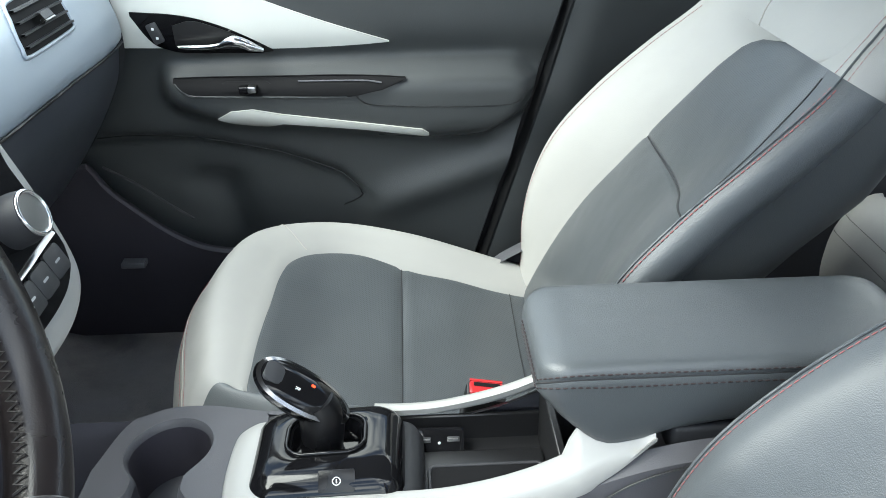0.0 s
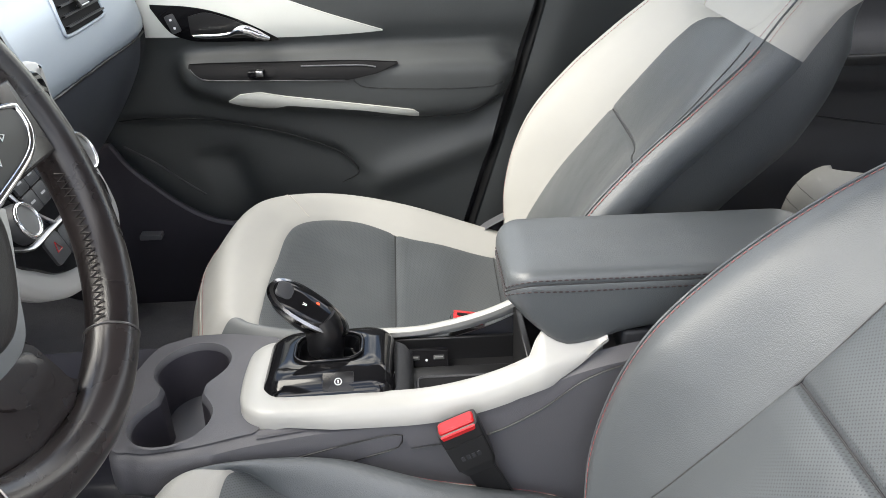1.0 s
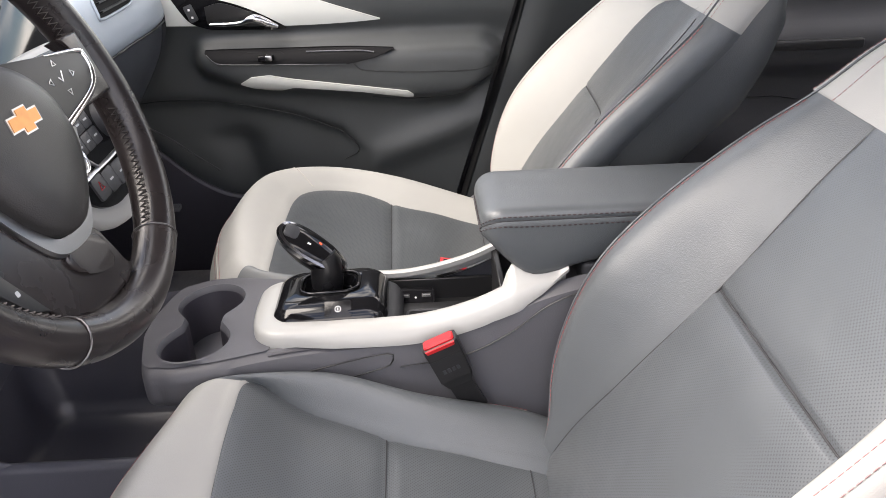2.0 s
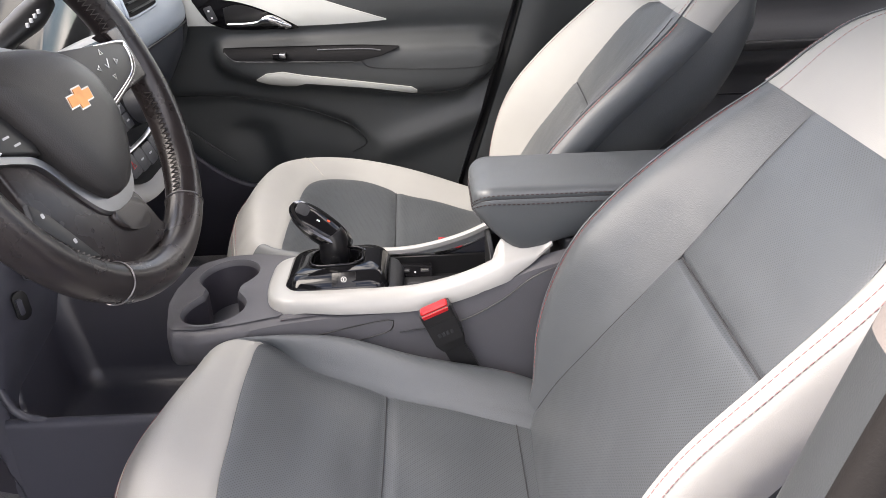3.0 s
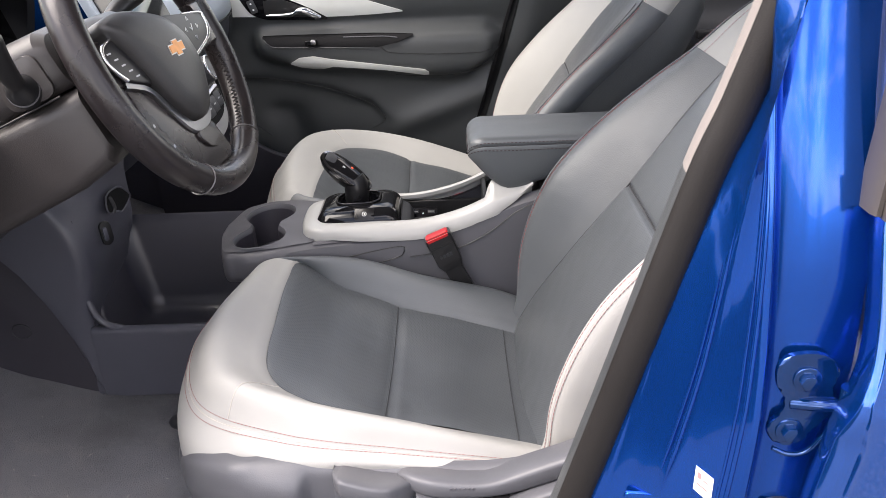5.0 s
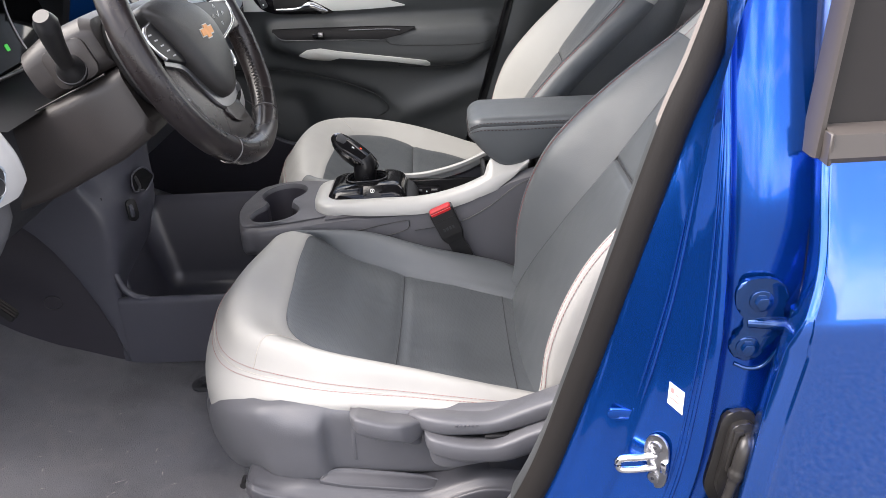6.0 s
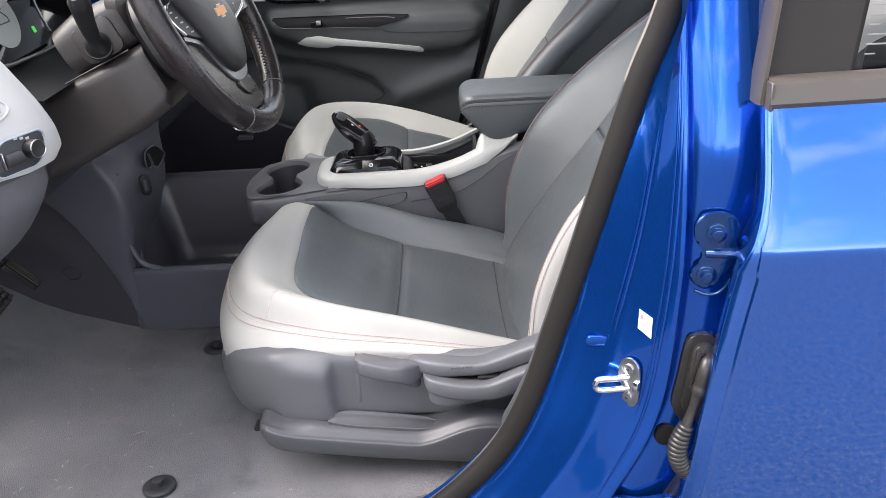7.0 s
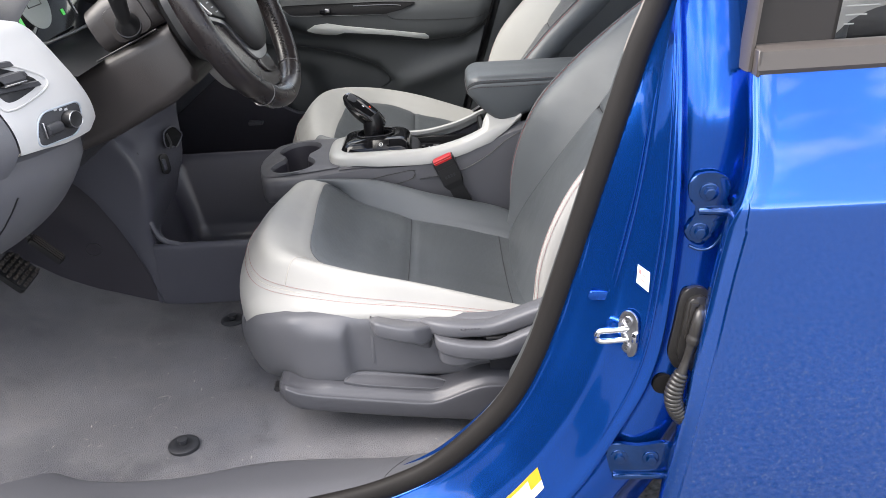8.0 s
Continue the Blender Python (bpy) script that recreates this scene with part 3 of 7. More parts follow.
        part("seam", tube("seam", world(spline(upright + (-.0003, 0, .0004), 40)), .0008, thread_pale, 6), e)
    # rear shell
    thin = np.interp(S, [.45, .58, .685], [1, .75, .2])
    shell_k = [(-side_v + 0.010, ridge_n - 0.053 * thin), (-side_v + 0.014, ridge_n - 0.12 * thin), (-side_v + 0.06, ridge_n - 0.152 * thin), (ridge_v * 0, ridge_n - 0.155 * thin), (ridge_v - 0.06, ridge_n - 0.152 * thin), (ridge_v - 0.014, ridge_n - 0.135 * thin), (ridge_v + 0.004, ridge_n - 0.074 * thin)]
    part("back_shell", grid_mesh("back_shell", world(piece(shell_k, 4, *rows_all)), plastic_door, flip=not flip), e, "dark grey rear cover")
    # piping and its red thread
    for sgn in (-1, 1):
        rv = ridge_vi if sgn < 0 else ridge_v
        ridge = lay(S[2:-2], sgn * rv[2:-2], ridge_n[2:-2] + 0.001)
        if sgn < 0:
            part("piping", tube("piping", world(ridge), 0.0013, leather_grey, 6), e)
        if sgn < 0:
            front = piece(inner_k, 7, 2, s_top)[:, 2 if side > 0 else 1]
            back = piece(si, 5, 2, s_top)[:, -2]
        else:
            front = piece(outer_k, 7, 2, s_top)[:, -4]
            back = piece(so, 5, 2, s_top)[:, 1]
        for th, dv, dn in ((front, 0.0, 0.0007), (back, 0.0005, 0.0006)):
            th = th + np.array((-dn * cr, sgn * dv, dn * sr))
            part("stitching", stitches("stitching", world(th), thread_red if sgn < 0 else thread_pink, .0050, .0016, r=.0009 if side > 0 and sgn < 0 else .0006), e, "dull red thread", "stuff")
    return e


driver_seat = seat(-1, "bucket_seat", "grey and cream leather driver's seat with red stitching", "front seats", 31.5, 1.0)
passenger_seat = seat(1, "bucket_seat", "grey and cream leather front passenger seat with red stitching", "front seats", 28.9, .975)


# side shield, levers and rail cover of the driver's seat


def side_prism(name, outline, y_in, y_out, mat, parent, bevel=.004, label="", smooth=0, seg=3):
    """An outline in x and z, standing from y_in out to y_out."""
    pts = spline(outline, smooth, True) if smooth else np.array(outline)
    depth = y_out - y_in
    m = Matrix.Translation((0, y_in, 0)) @ Matrix(((1, 0, 0, 0), (0, 0, math.copysign(1, depth), 0), (0, 1, 0, 0), (0, 0, 0, 1)))
    return part(name, bm_mesh(name, prism_bm([tuple(p) for p in pts], abs(depth), m, bevel, seg), mat), parent, label)


plan = spline([(-.296, -.36), (-.292, -.44), (-.270, -.508), (-.235, -.556), (-.190, -.590), (-.155, -.604), (-.125, -.609), (-.108, -.6095), (-.100, -.608), (-.094, -.603), (-.090, -.597), (-.083, -.594), (-.06, -.594), (.0, -.594), (.12, -.594), (.27, -.590)], 110)
rows = []
for x, y in plan:
    top_z = float(curve1([-.30, -.285, -.26, -.21, -.15, -.10, -.08, -.05, .03, .12, .27], [.585, .612, .650, .676, .682, .680, .677, .673, .667, .664, .69], x)) if y < -.5 else float(np.interp(y, [-.51, -.44, -.36], [.644, .612, .585]))
    low = float(np.interp(x, [-.30, -.262, -.240, -.215, -.19, -.08, -.07], [.520, .520, .534, .556, .568, .573, .566]))
    back = .030 * float(np.clip((-.17 - x) / .10, 0, 1)) + .004
    rim = y + max(0.0, -.594 - y) * float(np.clip((x + .20) / .05, 0, 1))
    sec = spline([(x + .012, rim + .020, top_z + .002), (x + .006, rim + .009, top_z + .000), (x + .002, rim * .75 + y * .25 + .002, top_z - .007), (x, y, top_z - .024), (x + back * .06, y + back * .04, (top_z + low) / 2), (x + back * .4, y + back * .28, low + .022), (x + back, y + back * .7, low + .005), (x + back + .004, y + back * .7 + .003, low), (x + back + .008, y + back * .7 + .014, low - .002)], 22)
    rows.append(sec)
part("side_shield", grid_mesh("side_shield", np.array(rows), plastic_grey, angle=60), driver_seat, "grey moulded plastic side shield")


def loft_bar(name, stations, y_in, mat, label="", n=60, p=.55, shear=.38):
    """A smooth moulding along x: x, lower and upper height, and how far out it stands."""
    st = spline(stations, n)
    rows = []
    for x, lo, hi, yo in st:
        zc, h = (lo + hi) / 2, (hi - lo) / 2
        ring_ = []
        for a in np.linspace(math.pi / 2, -math.pi / 2, 19):
            y = y_in + (yo - y_in) * abs(math.cos(a)) ** p
            ring_.append((x, y, zc + h * math.copysign(abs(math.sin(a)) ** p, math.sin(a)) - (shear * (y - yo) if a > 0 else 0)))
        rows.append(ring_)
    return part(name, grid_mesh(name, np.array(rows), mat, caps=True, angle=60), driver_seat, label)


loft_bar("height_lever", [(-.0550, 0.6780, 0.6810, -.602), (-.0535, 0.6730, 0.6860, -.616), (-.049, 0.6680, 0.6905, -.628), (-.041, 0.6630, 0.6935, -.636), (-.01, 0.6550, 0.6870, -.640), (.010, 0.6500, 0.6830, -.638), (.020, 0.6420, 0.6790, -.631), (.030, 0.6400, 0.6730, -.620), (.040, 0.6430, 0.6650, -.608), (.046, 0.6480, 0.6570, -.600)], -.588, plastic_grey, "grey height lever", p=.36)
loft_bar("lever_guide", [(-.050, .664, .672, -.600), (-.038, .656, .676, -.610), (-.007, .642, .674, -.613), (.012, .633, .668, -.613), (.024, .626, .656, -.611), (.032, .6225, .642, -.604), (.036, .624, .632, -.596)], -.588, plastic_grey, p=.3)
loft_bar("upper_cover", [(.020, .662, .668, -.596), (.028, .655, .676, -.606), (.040, .648, .680, -.616), (.065, .645, .680, -.624), (.10, .646, .677, -.626), (.13, .647, .678, -.626), (.169, .653, .691, -.624), (.238, .676, .716, -.62), (.28, .695, .738, -.605)], -.575, plastic_grey, "grey moulded recliner cover")
loft_bar("recline_lever", [(.0405, .648, .656, -.606), (.042, .640, .660, -.626), (.050, .632, .662, -.639), (.075, .625, .659, -.646), (.10, .622, .655, -.648), (.128, .620, .654, -.648), (.15, .622, .661, -.648), (.173, .628, .670, -.646), (.21, .634, .682, -.642), (.26, .648, .700, -.628)], -.590, plastic_grey, "grey recliner lever", p=.38)
loft_bar("lever_underside", [(.0445, .628, .640, -.606), (.047, .616, .641, -.624), (.055, .609, .641, -.633), (.075, .606, .640, -.637), (.10, .611, .638, -.637), (.145, .6155, .637, -.634), (.165, .620, .636, -.628)], -.590, plastic_grey, p=.32)
cap = [(.160 + .036 * math.cos(a), .587 + .035 * math.sin(a)) for a in np.linspace(0, 2 * math.pi, 40, endpoint=False)]
side_prism("pivot_cap", cap, -.57, -.606, plastic_dark, driver_seat, .003)
part("cover_gap", bm_mesh("cover_gap", box_bm((.118, -.627, .6475), (.150, -.60, .6515), .0015, 2), plastic_black), driver_seat)
# rail cover: a crisp ledge that dips and rises, with a tapering shelf over it
xs_ = np.r_[np.linspace(-.214, -.165, 20), np.linspace(-.155, .20, 60)]
rows = []
for x in xs_:
    lz = float(curve1([-.213, -.196, -.172, -.153, -.11, -.068, -.025, .018, .033, .046, .062, .08, .098, .115, .132, .151, .20], [.588, .583, .5725, .5675, .5605, .554, .548, .5418, .541, .5435, .549, .5565, .563, .567, .5675, .5645, .557], x))
    bot = float(np.interp(x, [-.20, -.188, -.171, -.113, -.027, .104, .2], [.562, .550, .541, .532, .519, .503, .485]))
    off = float(np.interp(x, [-.213, -.208, -.201, -.191, -.175, -.15], [.070, .036, .016, .006, .002, 0]))
    rise = .15 + .85 * float(np.clip((x + .195) / .07, 0, 1))
    lz, bot = lz - .62 * off, bot - .3 * off
    prof = [(-.545 + off * .2, lz + .026 * rise), (-.59 + off * .6, lz + .0165 * rise), (-.606 + off * .8, lz + .0145 * rise), (-.6175 + off, lz + .0130 * rise), (-.622 + off, lz + .0088 * rise), (-.626 + off, lz + .0047), (-.6286 + off, lz + .0026)]
    prof += [(-.6300 - .0035 * math.sin(a) + off, lz - .0015 + .0035 * math.cos(a)) for a in np.linspace(.2, 1.5, 7)]
    prof += [(-.6337 + off, lz - .004), (-.6335 + off, lz - .010), (-.6330 + off, (lz + bot) / 2), (-.6325 + off, bot + .006), (-.631 + off, bot + .002), (-.625 + off, bot - .002), (-.60 + off, bot - .006)]
    rows.append([(x, y, z) for y, z in prof])
part("rail_cover", grid_mesh("rail_cover", np.array(rows), plastic_rail, angle=80), driver_seat, "grey rail cover with a crisp ledge")
rows = []
for x in np.r_[np.linspace(-.103, -.08, 14), np.linspace(-.074, .03, 20), np.linspace(.035, .0665, 16)]:
    yb, zb = (float(curve1([-.103, -.094, -.083, -.067, -.024, .020, .046, .057, .067], v, x)) for v in ([-.611, -.604, -.599, -.598, -.598, -.598, -.599, -.602, -.6065], [.5785, .5830, .5840, .583, .577, .570, .5645, .5615, .5595]))
    yf, zf = (float(curve1([-.103, -.076, -.024, .019, .036, .050, .067], v, x)) for v in ([-.613, -.616, -.616, -.616, -.6155, -.612, -.607], [.5785, .5738, .5660, .5608, .5588, .5585, .5590]))
    rows.append([(x, yb + .003, zb - .012), (x, yb + .0024, zb - .004)] + [(x, yb + .0024 * (1 - math.sin(a)), zb - .0024 * (1 - math.cos(a))) for a in np.linspace(1.5, .1, 6) * -1 + 1.6] +
                [(x, yb * (1 - f) + yf * f, (zb * (1 - f) + zf * f) - .0012 * math.sin(math.pi * f)) for f in (.25, .5, .75)] +
                [(x, yf + .002 - .002 * math.sin(a), zf - .002 + .002 * math.cos(a)) for a in np.linspace(.1, 1.5, 6)] + [(x, yf, zf - .006), (x, yf, zf - .016)])
part("rail_step", grid_mesh("rail_step", np.array(rows), plastic_rail, caps=True, angle=80), driver_seat)
part("slot", bm_mesh("slot", box_bm((-.0572, -.5945, .596), (-.0527, -.590, .646), .0004, 2), plastic_grey), driver_seat)
for x in np.linspace(.082, .108, 6):
    part("mark", rbox("mark", (x - .0015, -.6262, .6655), (x + .0015, -.6246, .6685), plastic_console, .0003, 1), driver_seat)
part("rail_bolt", tube("rail_bolt", [(-.213, -.575, .556), (-.213, -.592, .556)], .005, plastic_black, 8), driver_seat)

# recliner cover low on the passenger seat's door side
rows = []
for x, top_z in spline([(.140, .630), (.158, .650), (.180, .664), (.215, .682), (.26, .700), (.32, .715)], 24):
    rows.append([(x, y, z) for y, z in spline([(.555, top_z + .004), (.585, top_z + .001), (.600, top_z - .005), (.606, top_z - .016), (.605, .60), (.60, .55)], 16)])
part("recliner_cover", grid_mesh("recliner_cover", np.array(rows), plastic_grey, angle=60), passenger_seat, "grey moulded recliner cover")

# ---------------- floor ----------------
def floor_z(x, y):
    return np.interp(x, [-1.15, -.85, -.747, -.67, -.60, -.547, -.45, -.30, -.10], [.78, .60, .540, .508, .488, .471, .459, .458, .470])


xs, ys = np.linspace(-1.15, 1.3, 130), np.linspace(-0.72, 0.76, 90)
g = np.array([[(x, y, float(floor_z(x, y)) + 0.005 * noise.noise((x * 4, y * 4, 0)) + 0.0025 * noise.noise((x * 14, y * 14, 3))) for x in xs] for y in ys])
floor = tagged(part("floor_carpet", grid_mesh("floor_carpet", g, carpet), None), "worn grey carpet covering the car floor", "carpet", kind="structure")
# floor-mat fixings
for k, (x, y) in enumerate(((-.377, -.596), (-.38, -.194))):
    p = thing("mat_fixing", (x, y, .455), "dark plastic floor mat fixing pressed into the carpet", "mat fixing", "mat fixings")
    disc = np.array([[(x + r * math.cos(a), y + r * math.sin(a), .461 + h) for a in np.linspace(0, 2 * math.pi, 28, endpoint=False)] for r, h in ((.0252, -.006), (.025, .0012), (.022, .0032), (.012, .0032), (.011, .0025))])
    part("disc", grid_mesh("disc", disc, plastic_dark, closed_u=True, caps=True), p)
    post = np.array([[(x + r * math.cos(a), y + r * math.sin(a), .464 + h) for a in np.linspace(0, 2 * math.pi, 18, endpoint=False)] for r, h in ((.006, 0), (.006, .005), (.0085, .007), (.0085, .0095), (.005, .011))])
    part("post", grid_mesh("post", post, plastic_dark, closed_u=True, caps=True), p)

# ---------------- centre console ----------------
console = thing("centre_console", (0.0, 0.0, 0.46), "grey centre console with cup holders and white trim frame", "console")


def console_top(x):
    return curve1([-.31, -.25, -.15, 0.0, .06, .12, .17, .21, .25, .30, .45], [.730, .738, .743, .742, .746, .764, .788, .804, .815, .822, .826], x)


def trim_top(x):
    return curve1([-.17, -.06, .05, .12, .165, .20, .235, .26], [.758, .758, .761, .780, .800, .812, .822, .828], x)


def console_half(x):
    """How far the sides stand from the middle."""
    return curve1([-.315, -.300, -.27, -.22, -.15, -.06, .10, .45], [.03, .092, .118, .122, .106, .088, .082, .082], x)


X = np.r_[np.linspace(-.315, -.20, 24), np.linspace(-.19, .46, 60)]
rows = []
for x in X:
    h, w = float(console_top(x)), float(console_half(x))
    if x < -.195:
        rows.append([(x, 0, h - .066), (x, -w * .6, h - .064), (x, -w + .016, h - .058), (x, -w + .002, h - .046), (x, -w, h - .018), (x, -w + .004, h - .007), (x, -w + .016, h - .001)])
        continue
    rows.append([(x, -w - 0.012, .42), (x, -w - 0.008, .56), (x, -w - 0.003, h - .05), (x, -w, h - .018), (x, -w + .004, h - .007), (x, -w + .016, h - .001)])
side_l = np.array([spline(r, 22) for r in rows])
part("side_panel", grid_mesh("side_panel", side_l, plastic_console), console)
part("side_panel", grid_mesh("side_panel", side_l * (1, -1, 1), plastic_console, flip=True), console)
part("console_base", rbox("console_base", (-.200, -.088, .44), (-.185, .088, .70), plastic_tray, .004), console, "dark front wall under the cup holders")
part("nose", grid_mesh("nose", np.array([side_l[0], side_l[0] * (1, -1, 1)]), plastic_console), console)
# parting lines on the side: a long narrow lid and the line below the trim
def on_side(pts, n=40):
    """A curve in x and z laid on the driver's side of the console."""
    return np.array([(x, -float(console_half(x)) - .0035 - .02 * max(0, .72 - z), z) for x, z in spline(pts, n)])


part("lid_line", tube("lid_line", on_side([(-.24, .700), (-.10, .712), (.0, .726), (.010, .721), (.004, .708), (-.05, .694)]), .0009, plastic_black, 6), console)
part("lower_line", tube("lower_line", on_side([(.02, .706), (.10, .718), (.16, .748), (.21, .786), (.27, .806), (.36, .81)]), .0009, plastic_black, 6), console)

CUPS = [(-.236, .038), (-.238, -.064)]
CUP_R = 0.043


def cup_outline(grow=0.0, n=96):
    """The joined rim of both cups."""
    (ax, ay), (bx, by) = CUPS
    mx, my, r = (ax + bx) / 2, (ay + by) / 2, CUP_R + grow
    out = []
    for k in range(n):
        c, s = math.cos(2 * math.pi * k / n), math.sin(2 * math.pi * k / n)
        lo, hi = 0.0, 0.2
        for _ in range(30):
            q = (lo + hi) / 2
            x, y = mx + c * q, my + s * q
            d = min(math.hypot(x - ax, y - ay) - r, math.hypot(x - bx, y - by) - r)
            inside = d < 0 or (abs(x - mx) < 0.023 + grow and abs(y - my) < 0.045)
            lo, hi = (q, hi) if inside else (lo, q)
        out.append((mx + c * lo, my + s * lo))
    return np.array(out)


def smooth_ring(p, times=3):
    for _ in range(times):
        p = (np.roll(p, 1, 0) + 2 * p + np.roll(p, -1, 0)) / 4
    return p


def deck_border(n=96):
    mx, my = -.237, -.013
    out = []
    for k in range(n):
        c, s = math.cos(2 * math.pi * k / n), math.sin(2 * math.pi * k / n)
        lo, hi = 0.0, 0.4
        for _ in range(30):
            q = (lo + hi) / 2
            x, y = mx + c * q, my + s * q
            ok = -.3135 < x < -.140 and abs(y) < float(console_half(x)) - 0.012
            lo, hi = (q, hi) if ok else (lo, q)
        out.append((mx + c * lo, my + s * lo))
    return np.array(out)


rim, rim_out, border = smooth_ring(cup_outline()), smooth_ring(cup_outline(0.006)), deck_border()
deck = []
for f in np.linspace(0, 1, 12):
    deck.append([(x, y, float(console_top(x)) + 0.005 * (1 - f)) for x, y in rim_out * (1 - f) + border * f])
lip = [[(x, y, float(console_top(x)) + z) for x, y in r] for r, z in ((rim, -.003), (rim * .75 + rim_out * .25, .003), (rim * .4 + rim_out * .6, .0058), (rim_out, .005))]
part("cup_deck", grid_mesh("cup_deck", np.array(lip + deck[1:]), plastic_console, closed_u=True), console)
mid, well = np.array([-.237, -.013]), []
for f, z in ((0, -.003), (.02, -.02), (.06, -.05), (.09, -.070), (.14, -.074), (.6, -.075), (1, -.075)):
    well.append([(x, y, float(console_top(x)) + z) for x, y in rim * (1 - f) + mid * f])
# darker plastic puts the low light inside the cups into the colour
part("cup_well", grid_mesh("cup_well", np.array(well), plastic_purple, closed_u=True, flip=True), console, "double cup holder, darker for the low light inside")
xs = np.linspace(-.142, .012, 16)
g = np.array([[(x, y, float(console_top(x)) - .004) for y in np.linspace(-float(console_half(x)) + .006, float(console_half(x)) - .006, 8)] for x in xs])
part("deck", grid_mesh("deck", g, plastic_console), console)


def trim_leg(sgn, x_end, x_start=-.142):
    """One side of the white frame: a band that rises and widens towards the armrest."""
    rows = []
    for x in np.linspace(x_start, x_end, 50):
        w, h = float(console_half(max(x, -.06))), float(trim_top(x))
        wide = float(curve1([-.15, -.05, .08, .13, .17, .22, .26], [.028, .027, .024, .030, .050, .034, .012], x)) if sgn < 0 else .016
        o = w - .004 - .0055 * min(1.0, max(0.0, (-.108 - x) / .030)) ** 1.5
        i = o - wide
        drop = float(curve1([-.15, -.11, -.05, 0, .12, .2, .26], [.006, .009, .016, .017, .020, .022, .012], x))
        rows.append([(x, sgn * (o + .006), h - drop - .004), (x, sgn * (o + .006), h - drop), (x, sgn * (o + .002), h - .004), (x, sgn * (o - .004), h + .003), (x, sgn * (i + .004), h + .005), (x, sgn * i, h + .003), (x, sgn * (i + .001), h - .004)])
    return np.array(rows)


part("trim_frame", grid_mesh("trim_frame", trim_leg(1, .200, -.025), white_trim, angle=50, flip=True), console, "white gloss trim frame")
# driver's side and front in one sweep round the shifter
W = float(console_half(-.06)) - .004
outer, inner, drops, offs = [], [], [], []
for x in np.linspace(.232, -.108, 60):
    o = float(console_half(max(x, -.06))) - .004
    o -= .012 * float(np.clip((x - .165) / .066, 0, 1))
    outer.append((x, -o))
    inner.append((x, -o + float(curve1([-.15, -.05, .08, .13, .17, .22, .26], [.028, .027, .024, .023, .023, .018, .008], x))))
    drops.append(float(curve1([-.15, -.11, -.05, 0, .12, .2, .26], [.010, .012, .016, .017, .020, .022, .012], x)))
    offs.append(.006 if x > -.03 else .0015 + .0045 * (x + .108) / .078)
corner_o = spline([(-.108, -W), (-.126, -W - .0005), (-.142, -W + .003), (-.155, -W + .013), (-.1625, -.055), (-.1655, -.030), (-.166, .0), (-.163, .035), (-.150, .052), (-.136, .056)], 52)[1:]
corner_i = spline([(-.108, -W + .0275), (-.116, -W + .0278), (-.125, -W + .0295), (-.1315, -W + .036), (-.1345, -.040), (-.1355, -.025), (-.136, .0), (-.135, .032), (-.131, .043), (-.124, .048)], 52)[1:]
for k in range(51):
    outer.append(tuple(corner_o[k]))
    inner.append(tuple(corner_i[k]))
    drops.append(.012 + .007 * min(1.0, k / 22))
    offs.append(.0015)
g = []
for (ox, oy), (ix, iy), drop, off in zip(outer, inner, drops, offs):
    n_ = Vector((ox - ix, oy - iy, 0)).normalized()
    h = float(trim_top(ox))
    # the frame climbs beside the armrest
    up = .026 * float(np.interp(ox, [.152, .160, .20, .245], [0, 1, .75, 0])) if oy < -.05 else 0.0
    # its lower edge runs up to a point under the armrest
    edge = float(np.interp(ox, [.130, .162, .180, .200, .231], [h - drop, .770, .787, .800, .8265])) if ox > .130 and oy < -.05 else h - drop
    h = max(h, edge + .0015)
    drop = h - max(edge, h - drop)
    up = max(0.0, min(up, .834 - h))
    row = [(ox, oy, off, h - drop - .004), (ox, oy, off, h - drop), (ox, oy, off * .4, h - .004), (ox, oy, -.001, h - .0005), (ox, oy, -.005, h + .003), (ix, iy, .004, h + .0045 + up * .8), (ix, iy, .0, h + .003 + up), (ix, iy, .001, h - (.06 if ox > -.10 else .02))]
    g.append([(x + n_.x * d, y + n_.y * d, z) for x, y, d, z in row])
part("trim_frame", grid_mesh("trim_frame", np.array(g), white_trim, angle=50), console, "white gloss trim frame")

# open bin behind the shifter
for nm, lo, hi in (("bin_floor", (.005, -.060, .706), (.156, .070, .716)), ("bin_back", (.150, -.052, .70), (.158, .07, .79)), ("bin_side", (.0, .066, .70), (.156, .071, .748)), ("bin_side", (.0, -.061, .70), (.156, -.056, .748))):
    part(nm, rbox(nm, lo, hi, plastic_black, .0015, 1), console, "dark wall of the open storage bin")
part("bin_ledge", rbox("bin_ledge", (.004, -.056, .716), (.149, .034, .730), plastic_black, .004), console)
tray = part("tray_rim", tube("tray_rim", [(.0885 + a, -.020 + b, .7305) for a, b in rounded(.116, .058, .008)], .0022, plastic_dark, 8, closed=True), console)
# flat sheet on the ledge, black for the shade of a sunk tray
part("tray_floor", bm_mesh("tray_floor", prism_bm(rounded(.112, .054, .006), .001, Matrix.Translation((.0885, -.020, .7300)), 0), recess_shade), tray)
usb = part("socket_panel", bm_mesh("socket_panel", prism_bm(rounded(.052, .030, .004), .005, Matrix.Translation((.042, .047, .7285)) @ Euler((radians(28), 0, 0)).to_matrix().to_4x4(), .0015), piano_black), console)
